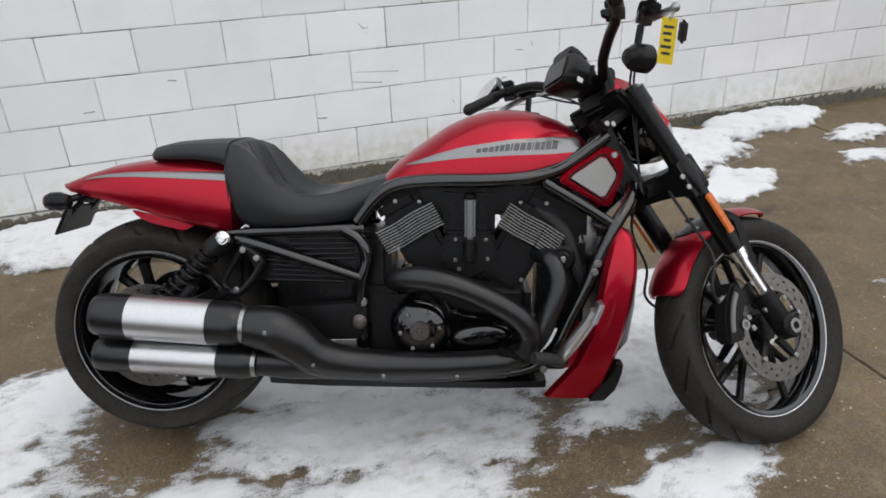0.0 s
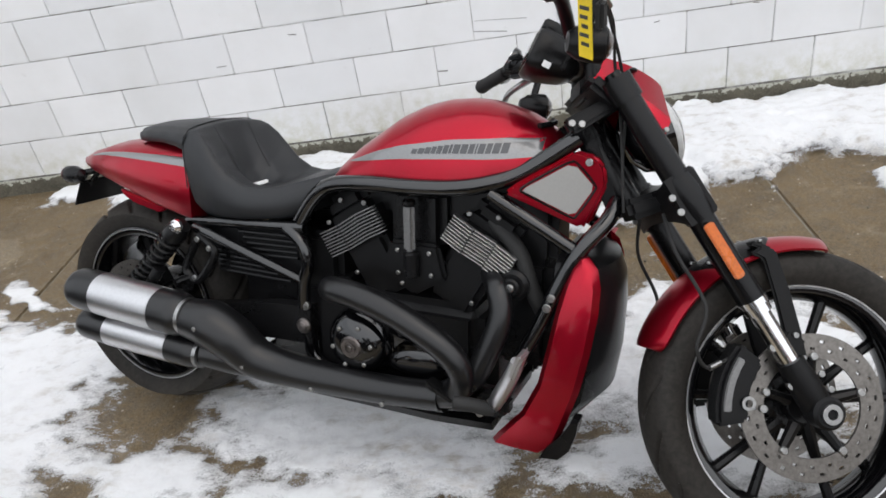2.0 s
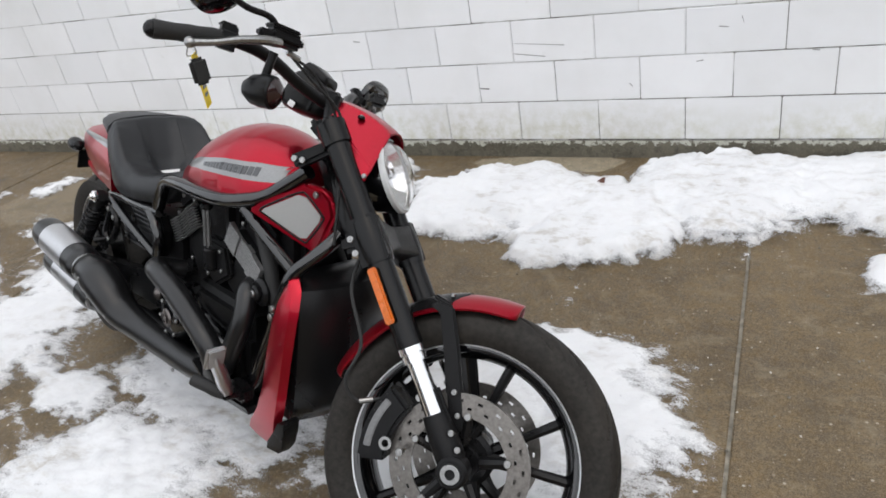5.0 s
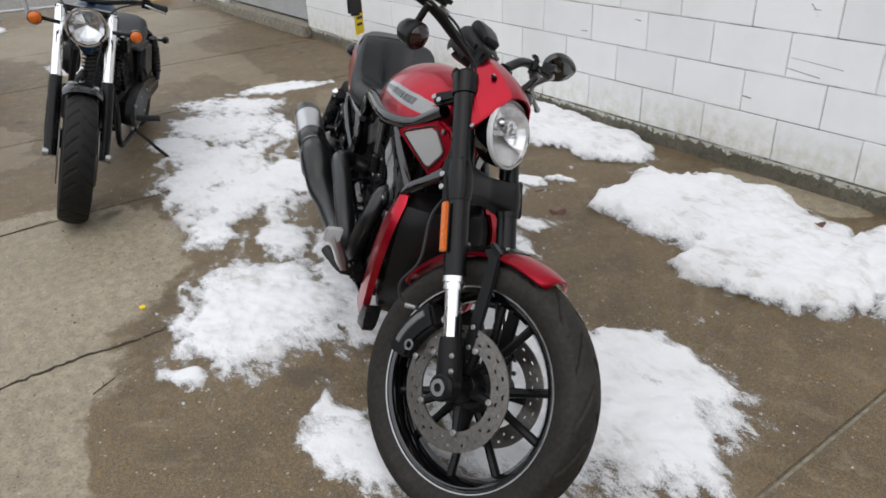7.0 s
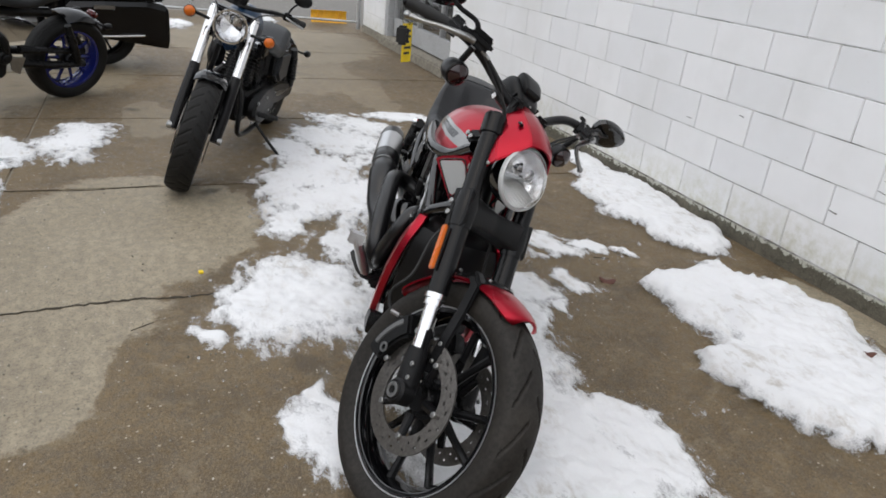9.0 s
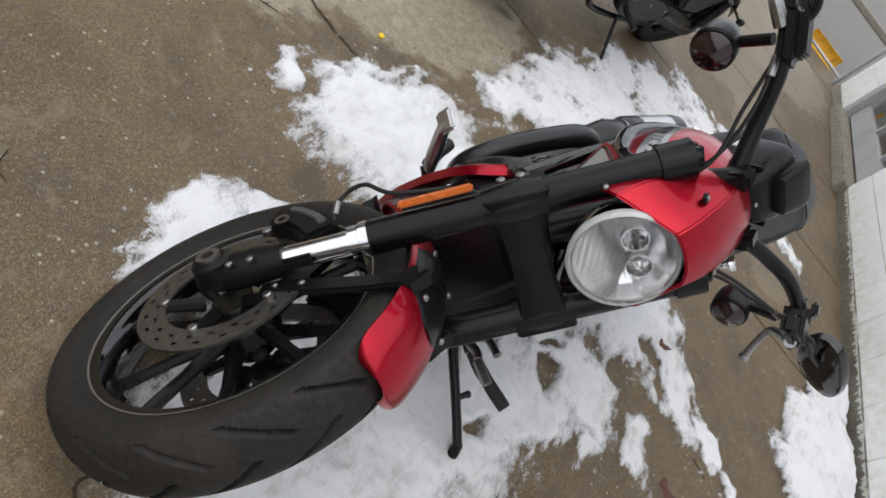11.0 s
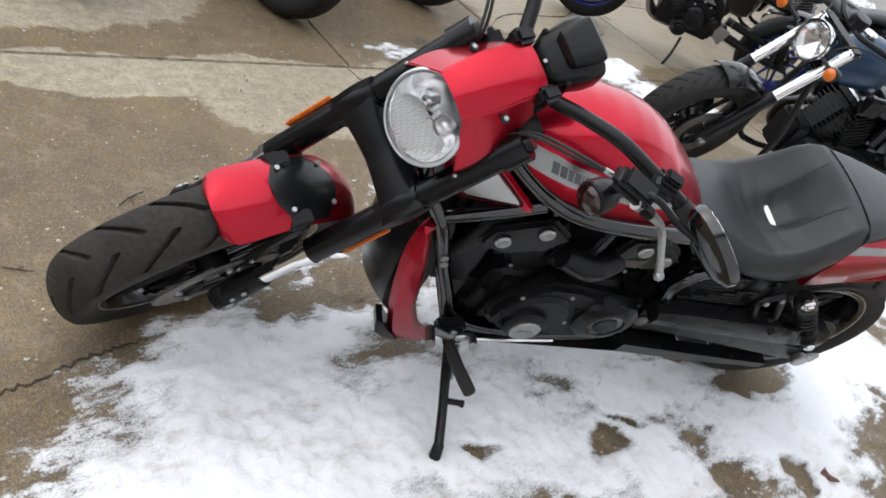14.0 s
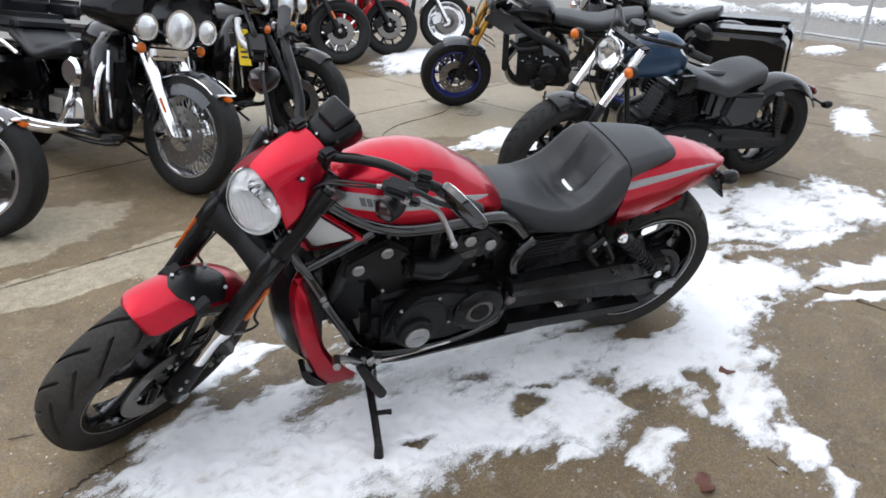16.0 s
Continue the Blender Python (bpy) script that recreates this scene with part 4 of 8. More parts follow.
# cowl over the lamp: a creased red shield
def shield(rows, thick=0.005):
    """A creased sheet from rows of points (right half; mirrored), with thickness."""
    bm = bmesh.new()
    fulls = [[(x, y, z) for x, y, z in row] + [(x, -y, z) for x, y, z in row[::-1] if abs(y) > 1e-6] for row in rows]
    columns = [spline(list(col), 4) for col in zip(*fulls)]
    grid = [[bm.verts.new(q) for q in line] for line in zip(*columns)]
    for a, b in zip(grid, grid[1:]):
        for i in range(len(a) - 1):
            bm.faces.new((a[i], a[i + 1], b[i + 1], b[i]))
    bmesh.ops.recalc_face_normals(bm, faces=bm.faces)
    bmesh.ops.solidify(bm, geom=bm.faces[:], thickness=thick)
    bmesh.ops.bevel(bm, geom=[e for e in bm.edges if e.calc_face_angle(0) > 0.35], offset=0.0025, segments=2, affect="EDGES")
    return bm


cowl = steered("headlamp_cowl", shield([
    [(1.222, -0.070, 0.955), (1.220, -0.063, 0.986), (1.216, -0.047, 1.019), (1.218, -0.02, 1.027), (1.219, 0, 1.028)],
    [(1.244, -0.083, 0.937), (1.250, -0.076, 0.974), (1.257, -0.051, 1.016), (1.261, -0.02, 1.023), (1.262, 0, 1.024)],
    [(1.280, -0.098, 0.904), (1.292, -0.094, 0.944), (1.313, -0.052, 1.002), (1.317, -0.02, 1.009), (1.318, 0, 1.010)],
    [(1.325, -0.112, 0.872), (1.340, -0.108, 0.910), (1.358, -0.049, 0.982), (1.361, -0.02, 0.989), (1.362, 0, 0.990)],
    [(1.368, -0.110, 0.850), (1.380, -0.108, 0.882), (1.380, -0.046, 0.966), (1.383, -0.02, 0.975), (1.384, 0, 0.977)]]), RED, "creased candy red headlamp cowl", angle=22)
for s in (-1, 1):
    steered("cowl_bolt", bolt((1.368, s * 0.113, 0.862), 0.0055, s), STEEL, "", cowl)
    # black disc painted as the dark recess round the stud head
    steered("cowl_stud", disc((1.311, s * 0.068, 0.989), 0.0085, 0.006, "Z", 0.001, 16), SATIN, "", cowl)
    steered("stud_head", disc((1.311, s * 0.068, 0.992), 0.0048, 0.005, "Z", 0.001, 12), STEEL, "", cowl)

# instrument pod
PODM = Matrix.Translation((1.165, 0, 1.000)) @ Matrix.Rotation(radians(22), 4, "Y") @ Matrix.Diagonal((0.84, 0.77, 0.86, 1)) @ Matrix.Translation((-1.165, 0, -1.000))


def podded(name, bm, material, label="", parent=None, angle=35):
    return steered(name, moved(bm, PODM), material, label, parent, angle)


def pod_shell(rows, power=4.0, k=32):
    """A rounded box skinned through upright sections of (x, half width, low, high)."""
    loops = []
    for x, w, lo, hi in rows:
        loops.append([(x, w * math.copysign(abs(math.cos(a)) ** (2 / power), math.cos(a)), (lo + hi) / 2 + (hi - lo) / 2 * math.copysign(abs(math.sin(a)) ** (2 / power), math.sin(a))) for a in (2 * math.pi * i / k for i in range(k))])
    return loft(loops)


pod = podded("instrument_pod", pod_shell([(1.214, 0.034, 0.998, 1.040), (1.208, 0.050, 0.988, 1.052), (1.190, 0.060, 0.976, 1.062), (1.165, 0.070, 0.968, 1.066), (1.130, 0.078, 0.958, 1.070), (1.100, 0.079, 0.955, 1.070), (1.088, 0.074, 0.962, 1.062)]), SATIN, "rounded black instrument pod", angle=40)
podded("pod_hood", pod_shell([(1.168, 0.034, 1.060, 1.078), (1.160, 0.044, 1.058, 1.088), (1.120, 0.052, 1.058, 1.096), (1.094, 0.054, 1.058, 1.094), (1.088, 0.050, 1.060, 1.088)]), SATIN, "", pod, 40)
podded("pod_face", plate([(1.083, 0.972), (1.092, 0.972), (1.092, 1.05), (1.083, 1.046)], -0.055, 0.055, 0.002), GLOSS, "dark glossy dial face", pod)
for s in (-1, 1):
    podded("pod_band", block((1.176, s * 0.066, 1.02), (0.012, 0.012, 0.07), 0.003), CRINKLE, "", pod)
podded("pod_screw", disc((1.205, 0.0, 1.058), 0.005, 0.004, "Z", 0.001, 12), STEEL, "", pod)
podded("pod_label", block((1.135, -0.083, 0.975), (0.02, 0.003, 0.016), 0.001), SILVERCARD, "small white label", pod)

# handlebar and controls
BAR = [(1.225, 0.0, 1.000), (1.215, 0.055, 1.005), (1.184, 0.115, 1.034), (1.160, 0.180, 1.066), (1.136, 0.250, 1.079), (1.097, 0.330, 1.078), (1.058, 0.408, 1.064)]
BAR_RIGHT = [(1.225, 0.0, 1.000), (1.215, -0.055, 1.005), (1.172, -0.115, 1.026), (1.142, -0.180, 1.050), (1.117, -0.235, 1.060), (1.075, -0.300, 1.056), (0.999, -0.382, 1.030)]
hb = steered("handlebar", join(tube(BAR, 0.0135, 14, 8), tube(BAR_RIGHT, 0.0135, 14, 8)), SATIN, "black drag-style handlebar")
for s in (-1, 1):
    def sd(bm, s=s):
        return bm if s > 0 else mirrored(bm)
    steered("riser", sd(join(tube([(1.240, 0.052, 0.940), (1.228, 0.056, 1.012)], [0.019, 0.017], 14, 3), block((1.227, 0.056, 1.014), (0.045, 0.032, 0.04), 0.008))), SATIN, "", hb)
    ends = [(1.104, 0.318, 1.0785), (1.054, 0.414, 1.0630)] if s > 0 else [(1.083, 0.292, 1.0565), (0.997, 0.385, 1.0295)]
    g = steered("grip", sd(tube(ends, [0.0165, 0.0175, 0.0165, 0.0175, 0.0165, 0.0175, 0.019], 16, 6)), GRIP, "ribbed black rubber grip", hb)
    steered("bar_end", sd(ball(ends[1], 0.0175, 12)), SATIN, "", hb)
    sw = steered("switch_housing", sd(moved(join(block((0, 0, 0), (0.044, 0.062, 0.046), 0.014, seg=3), block((-0.010, 0.0, 0.026), (0.024, 0.036, 0.012), 0.004), block((-0.026, 0.012, 0.0), (0.012, 0.02, 0.016), 0.003), block((-0.024, -0.014, 0.006), (0.010, 0.012, 0.012), 0.003)),
                                             Matrix.Translation((1.130, 0.282, 1.080) if s > 0 else (1.085, 0.280, 1.060)) @ Matrix.Rotation(radians(40), 4, "Z"))), SATIN, "black switch housing", hb)
    mc = steered("master_cylinder", sd(moved(join(block((0.0, 0, 0.004), (0.046, 0.080, 0.030), 0.010, seg=3), block((0.0, 0.004, 0.022), (0.040, 0.062, 0.008), 0.003), block((0.012, 0.045, -0.002), (0.024, 0.03, 0.018), 0.005)),
                                                Matrix.Translation((1.196, 0.262, 1.078)) @ Matrix.Rotation(radians(32), 4, "Z"))), SATIN, "black lever bracket with reservoir lid", hb)
    way = [(1.203, 0.288, 1.080), (1.165, 0.312, 1.062), (1.118, 0.345, 1.030), (1.112, 0.385, 1.002), (1.119, 0.427, 0.978)] if s > 0 else [(1.200, 0.280, 1.070), (1.195, 0.320, 1.060), (1.170, 0.365, 1.042), (1.145, 0.400, 1.022), (1.119, 0.430, 1.008)]
    lev = steered("lever", sd(tube(way, [0.011, 0.0095, 0.0075, 0.007, 0.008], 10, 6, flat=0.7)), STEEL, "curved bare metal lever", hb)
    steered("lever_end", sd(ball(way[-1], 0.0105, 12)), STEEL, "", hb)
    # mirror on a bent stem
    tip = Matrix.Translation((1.120, 0.403, 1.120)) @ Matrix.Rotation(radians(28), 4, "Y") @ Matrix.Translation((-1.120, -0.403, -1.120))
    mir = steered("mirror", sd(moved(loft([[(1.123 + dx, 0.403 + 0.072 * k * math.cos(a) * (1.0 + 0.22 * math.sin(a)), 1.120 + 0.050 * k * math.sin(a)) for a in (2 * math.pi * i / 24 for i in range(24))]
                                     for dx, k in ((0.024, 0.30), (0.020, 0.72), (0.008, 0.97), (-0.004, 1.0), (-0.010, 0.97))]), tip)), GLOSS, "oval black mirror on a bent stem")
    steered("mirror_glass", sd(moved(loft([[(1.1125 - dx, 0.403 + 0.066 * math.cos(a) * (1.0 + 0.22 * math.sin(a)), 1.120 + 0.045 * math.sin(a)) for a in (2 * math.pi * i / 24 for i in range(24))] for dx in (0, 0.0015)]), tip)), CHROME, "mirror glass", mir)
    steered("mirror_stem", sd(tube([(1.190, 0.275, 1.090), (1.182, 0.300, 1.110), (1.160, 0.350, 1.108), (1.140, 0.395, 1.118)], [0.008, 0.0065, 0.0065, 0.006], 10, 6)), SATIN, "", mir)
    # turn signal under the bar
    ts = steered("turn_signal", sd(lathe([(1e-4, -0.040), (0.018, -0.036), (0.030, -0.018), (0.034, 0.006), (0.034, 0.026), (0.031, 0.030), (1e-4, 0.030)], 24, (1.168, 0.249, 0.976), "X")), SATIN, "black bullet turn signal with a smoked lens")
    steered("signal_lens", sd(lathe([(1e-4, 0.046), (0.018, 0.042), (0.029, 0.032), (0.029, 0.029), (1e-4, 0.029)], 24, (1.168, 0.249, 0.976), "X")), SMOKED, "dark smoked lens", ts)
    steered("signal_stem", sd(tube([(1.168, 0.249, 1.005), (1.180, 0.255, 1.055)], 0.009, 10, 3)), SATIN, "", ts)
    # cables
    for k, (dx, dz) in enumerate(((0.0, 0.0), (0.012, -0.014))):
        steered("control_cable", sd(tube([(1.200, 0.235, 1.062), (1.235, 0.175, 1.040 + dz), (1.262 + dx, 0.105, 0.985), (1.285 + dx, 0.075, 0.905), (1.300, 0.06, 0.80), (1.310, 0.05, 0.70)], 0.0032, 8, 6)), GRIP, "thin black control cable", hb)
    steered("cable_end", sd(tube([(1.215, 0.215, 1.058), (1.198, 0.238, 1.063)], 0.006, 10, 2)), STEEL, "", hb)
    # brake hose from the yoke to the caliper
    steered("brake_hose", sd(tube([(1.385, 0.070, 0.700), (1.400, 0.110, 0.620), (1.455, 0.128, 0.520), (1.440, 0.130, 0.440), (1.470, 0.112, 0.400), (1.520, 0.098, 0.418), (1.560, 0.095, 0.430)], 0.0040, 8, 8)), GRIP, "thin black brake hose")
    steered("hose_end", sd(tube([(1.475, 0.111, 0.400), (1.500, 0.102, 0.410)], 0.0062, 10, 2)), STEEL)

# tank cover


def tank_top(x):
    return float(np.interp(x, [0.63, 0.675, 0.72, 0.769, 0.82, 0.877, 0.93, 0.984, 1.03, 1.076, 1.115, 1.153, 1.180, 1.20], [0.738, 0.789, 0.826, 0.859, 0.893, 0.918, 0.931, 0.935, 0.932, 0.921, 0.908, 0.888, 0.866, 0.838]))


def tank_low(x):
    return float(np.interp(x, [0.63, 0.69, 0.80, 0.92, 1.04, 1.13, 1.20], [0.715, 0.737, 0.757, 0.764, 0.772, 0.790, 0.822]))


def tank_half(x):
    return float(np.interp(x, [0.63, 0.66, 0.72, 0.80, 0.90, 0.98, 1.06, 1.13, 1.18, 1.20], [0.080, 0.098, 0.124, 0.144, 0.156, 0.154, 0.140, 0.112, 0.082, 0.055]))


def tank_side(x, z, lift=0.0):
    u = min(0.999, max(0.0, (z - tank_low(x)) / (tank_top(x) - tank_low(x))))
    return tank_half(x) * (1 - u ** 2.5) ** 0.5 + lift


def tank_loop(x, n=14):
    lo, hi, w = tank_low(x), tank_top(x), tank_half(x)
    half = []
    for i in range(n + 1):
        a = math.pi / 2 * i / n
        half.append((x, w * math.cos(a), lo + (hi - lo) * math.sin(a) ** 0.8))
    return [(x, 0, lo - 0.004)] + [(x, w * 0.75, lo - 0.003)] + half + [(q[0], -q[1], q[2]) for q in half[-2::-1]] + [(x, -w * 0.75, lo - 0.003)]


xs = [float(v) for v in np.linspace(0.632, 1.200, 48)]
tank = body("tank_cover", loft([tank_loop(x) for x in xs]), RED, "glossy candy red tank cover", angle=50)


def decal(lo, hi, x0, x1, s, lift, n=30, rows=4, slant=0.0):
    """A strip that lies on the tank's side between two heights."""
    loops = []
    for i in range(n + 1):
        x = x0 + (x1 - x0) * i / n
        a, b = lo(x), hi(x)
        out = [(x + slant * k / rows, s * tank_side(x + slant * k / rows, a + (b - a) * k / rows, lift), a + (b - a) * k / rows) for k in range(rows + 1)]
        inn = [(q[0], q[1] - s * 0.0016, q[2]) for q in out[::-1]]
        loops.append(out + inn)
    return loft(loops)


def stripe_lo(x):
    return float(np.interp(x, [0.715, 0.80, 0.865, 0.98, 1.10, 1.155], [0.7925, 0.806, 0.814, 0.821, 0.824, 0.828]))


def stripe_hi(x):
    return float(np.interp(x, [0.715, 0.80, 0.865, 0.98, 1.10, 1.155], [0.7945, 0.825, 0.842, 0.860, 0.866, 0.864]))


for s in (-1, 1):
    st = body("stripe", decal(stripe_lo, stripe_hi, 0.715, 1.168, s, 0.0012, 40), STRIPE, "metallic grey stripe", tank, 60)
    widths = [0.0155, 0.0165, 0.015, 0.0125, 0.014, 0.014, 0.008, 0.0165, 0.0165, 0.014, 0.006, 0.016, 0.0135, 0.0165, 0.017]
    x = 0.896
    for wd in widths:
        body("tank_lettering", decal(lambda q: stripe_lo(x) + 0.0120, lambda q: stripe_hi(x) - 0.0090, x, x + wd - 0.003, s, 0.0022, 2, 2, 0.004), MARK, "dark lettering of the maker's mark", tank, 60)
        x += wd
body("filler_trim", tube([(1.150, -0.05, 0.886), (1.170, 0, 0.888), (1.150, 0.05, 0.886)], 0.006, 8, 6), SATIN, "", tank)


# seat: a deep bucket with a raised bolster and a thin pillion pad
def seat_loop(x, zc, ze, zb, w, n=9, slot=0.0):
    """zc: middle of the top; ze: its rim; zb: the lower edge; w: half the width; slot: depth of the hollow in the middle."""
    half = [(w * 0.86, zb), (w * 0.97, zb + (ze - zb) * 0.10), (w, zb + (ze - zb) * 0.45), (w * 0.965, zb + (ze - zb) * 0.80), (w * 0.88, ze - 0.004)]
    for i in range(1, n + 1):
        v = 1 - i / n
        half.append((w * 0.88 * v, zc + (ze + 0.002 - zc) * v ** 2.2 - slot * math.exp(-(w * 0.88 * v / 0.050) ** 4)))
    return [(x, 0, zb)] + [(x, y, z) for y, z in half] + [(x, -y, z) for y, z in half[-2::-1]]


SEAT = [(0.246, 0.848, 0.838, 0.735, 0.148), (0.258, 0.858, 0.843, 0.690, 0.152), (0.275, 0.854, 0.842, 0.648, 0.156), (0.300, 0.820, 0.835, 0.634, 0.160), (0.325, 0.772, 0.815, 0.632, 0.165),
        (0.350, 0.730, 0.785, 0.632, 0.169), (0.385, 0.705, 0.748, 0.633, 0.171), (0.430, 0.698, 0.722, 0.635, 0.170), (0.475, 0.706, 0.716, 0.638, 0.164), (0.520, 0.722, 0.718, 0.640, 0.152),
        (0.560, 0.738, 0.727, 0.645, 0.138), (0.600, 0.750, 0.738, 0.660, 0.124), (0.630, 0.758, 0.747, 0.690, 0.112), (0.655, 0.762, 0.752, 0.722, 0.100), (0.668, 0.757, 0.750, 0.738, 0.090)]


def dense(rows, k):
    a = np.array(rows)
    t = np.linspace(0, len(rows) - 1, k)
    return [[float(np.interp(v, range(len(rows)), a[:, c])) for c in range(a.shape[1])] for v in t]


SLOT_X, SLOT_D = [0.272, 0.300, 0.325, 0.350, 0.385, 0.420, 0.455], [0.0, 0.030, 0.046, 0.036, 0.016, 0.005, 0.0]
seat = body("seat", loft([seat_loop(*r, 20, float(np.interp(r[0], SLOT_X, SLOT_D))) for r in dense(SEAT, 71)]), VINYL, "black vinyl bucket seat", angle=60)
PAD = [(0.018, 0.826, 0.822, 0.806, 0.060), (0.030, 0.838, 0.830, 0.800, 0.078), (0.080, 0.850, 0.838, 0.803, 0.100), (0.150, 0.856, 0.842, 0.806, 0.122), (0.215, 0.859, 0.842, 0.800, 0.140), (0.250, 0.858, 0.842, 0.790, 0.148)]
body("pillion_pad", loft([seat_loop(*r) for r in dense(PAD, 24)]), VINYL, "", seat, 60)
for s in (-1, 1):
    body("seat_seam", tube([(0.252, s * 0.150, 0.700), (0.250, s * 0.146, 0.80), (0.252, s * 0.126, 0.845), (0.253, s * 0.06, 0.857), (0.253, 0, 0.8595)], 0.0014, 6, 6), VINYL, "", seat)
    body("seat_seam", tube([(0.285, s * 0.066, 0.8505), (0.330, s * 0.060, 0.768), (0.372, s * 0.060, 0.712), (0.42, s * 0.070, 0.702)], 0.0010, 6, 6), VINYL, "", seat)
body("seat_tag", block((0.366, 0.0, 0.695), (0.012, 0.062, 0.004), 0.001, Matrix.Rotation(radians(38), 4, "Y")), SILVERCARD, "small white strip on the backrest", seat)

# tail
TAIL = [(-0.250, 0.733, 0.722, 0.034), (-0.225, 0.743, 0.714, 0.056), (-0.170, 0.765, 0.705, 0.082), (-0.100, 0.785, 0.693, 0.104), (-0.020, 0.798, 0.676, 0.122), (0.060, 0.806, 0.656, 0.134), (0.140, 0.812, 0.637, 0.143), (0.215, 0.816, 0.622, 0.150), (0.258, 0.816, 0.614, 0.152)]


def tail_loop(x, zt, zb, w):
    half = [(w * 0.93, zb), (w, zb + 0.010), (w * 0.985, zb + (zt - zb) * 0.45), (w * 0.90, zb + (zt - zb) * 0.74), (w * 0.70, zb + (zt - zb) * 0.91), (w * 0.35, zt - 0.003), (0, zt)]
    return [(x, 0, zb + 0.012)] + [(x, y, z) for y, z in half] + [(x, -y, z) for y, z in half[-2::-1]]


tail = body("tail_section", loft([tail_loop(*r) for r in dense(TAIL, 33)]), RED, "tapering candy red tail section", angle=50)
for s in (-1, 1):
    loops = []
    for i in range(17):
        x = -0.165 + 0.408 * i / 16
        zt, zb, w = (float(np.interp(x, [r[0] for r in TAIL], [r[c] for r in TAIL])) for c in (1, 2, 3))
        h = 0.002 + 0.020 * (i / 16) ** 0.7
        z0 = zb + (zt - zb) * 0.74
        out = []
        for k in range(3):
            z = z0 - h / 2 + h * k / 2
            f = (z - zb) / (zt - zb)
            out.append((x, s * (w * float(np.interp(f, [0.1, 0.45, 0.74, 0.91], [1.0, 0.985, 0.90, 0.70])) + 0.0015), z))
        loops.append(out + [(q[0], q[1] - s * 0.0016, q[2]) for q in out[::-1]])
    body("tail_stripe", loft(loops), STRIPE, "metallic grey stripe", tail, 60)
    body("tail_recess", plate([(-0.02, 0.673), (0.15, 0.634), (0.12, 0.618), (0.03, 0.638), (-0.005, 0.655)], s * 0.110, s * 0.128, 0.004), RED, "", tail)
    sg = body("rear_signal", lathe([(1e-4, -0.032), (0.020, -0.030), (0.025, -0.022), (0.026, 0.004), (0.018, 0.030), (1e-4, 0.040)], 24, (-0.238, s * 0.088, 0.690), "X"), SATIN, "black bullet rear signal with a red lens")
    body("signal_lens", disc((-0.269, s * 0.088, 0.690), 0.020, 0.012, "X", 0.004), REDLENS, "dark red lens", sg)
    body("signal_arm", tube([(-0.225, s * 0.078, 0.692), (-0.195, s * 0.050, 0.700)], 0.010, 10, 3), SATIN, "", sg)
pl = body("plate_carrier", moved(block((0, 0, 0), (0.008, 0.175, 0.085), 0.003), Matrix.Translation((-0.240, 0, 0.634)) @ Matrix.Rotation(radians(28), 4, "Y")), SATIN, "empty black number plate carrier")
for s in (-1, 1):
    body("carrier_arm", tube([(-0.236, s * 0.05, 0.65), (-0.185, s * 0.045, 0.700)], 0.008, 8, 3), SATIN, "", pl)
    for dz in (-0.026, 0.028):
        body("slot", moved(block((-0.0045, s * 0.06, dz), (0.002, 0.022, 0.007), 0.0005), Matrix.Translation((-0.240, 0, 0.634)) @ Matrix.Rotation(radians(28), 4, "Y")), SILVERCARD, "pale slot", pl)

# rear wheel
AXR = Matrix.Translation((0.006, 0, 0.324))
rw = body("rear_wheel", moved(join(disc((0, 0, 0), 0.045, 0.19), disc((0, 0, 0), 0.085, 0.09, "Y", 0.02)), AXR), SATIN, "black alloy rear wheel hub")
body("tyre", moved(tyre(0.228, 0.314, 0.118, 0.074, 16, 420, 0.080), AXR), RUBBER, "very wide black rear tyre", rw, 50)
body("rim", moved(rim_ring(0.225, 0.102, 0.03), AXR), GLOSS, "black alloy rim", rw)
for s in (-1, 1):
    body("pinstripe", moved(lathe([(0.2275, s * 0.1012), (0.2300, s * 0.1018), (0.2300, s * 0.1032), (0.2275, s * 0.1026)], 72), AXR), ALU, "thin silver rim line", rw)
for k in range(5):
    for d in (-1, 1):
        a0, a1 = radians(72 * k + 50 + 7 * d), radians(72 * k + 50 + 17 * d)
        p0, p1 = (0.07 * math.cos(a0), 0.02 * d, 0.07 * math.sin(a0)), (0.208 * math.cos(a1), 0.03 * d, 0.208 * math.sin(a1))
        body("spoke", moved(tube([p0, tuple((u + v) / 2 for u, v in zip(p0, p1)), p1], [0.022, 0.015, 0.018], 8, 3), AXR), SATIN, "", rw)
body("brake_disc", moved(moved(brake_disc(0.100, 0.146), Matrix.Translation((0, -0.125, 0))), AXR), DISC, "drilled rear brake disc", rw)
body("drive_pulley", moved(join(lathe([(0.05, 0.112), (0.128, 0.112), (0.132, 0.116), (0.132, 0.144), (0.128, 0.148), (0.110, 0.148), (0.100, 0.138), (0.05, 0.138)], 64)), AXR), SATIN, "black toothed drive pulley", rw)
for k in range(5):
    a = radians(72 * k + 14)
    body("pulley_window", moved(disc((0.078 * math.cos(a), 0.142, 0.078 * math.sin(a)), 0.016, 0.008, "Y", 0.002, 16), AXR), GLOSS, "", rw)
body("rear_caliper", plate([(0.02, 0.46), (0.10, 0.47), (0.13, 0.42), (0.10, 0.385), (0.05, 0.41)], -0.150, -0.105, 0.008), CRINKLE, "black rear brake caliper")
body("rear_axle", join(disc((0, 0, 0.325), 0.016, 0.41), disc((0, 0.205, 0.325), 0.026, 0.022, "Y", 0.004), disc((0, -0.205, 0.325), 0.026, 0.022, "Y", 0.004)), STEEL)

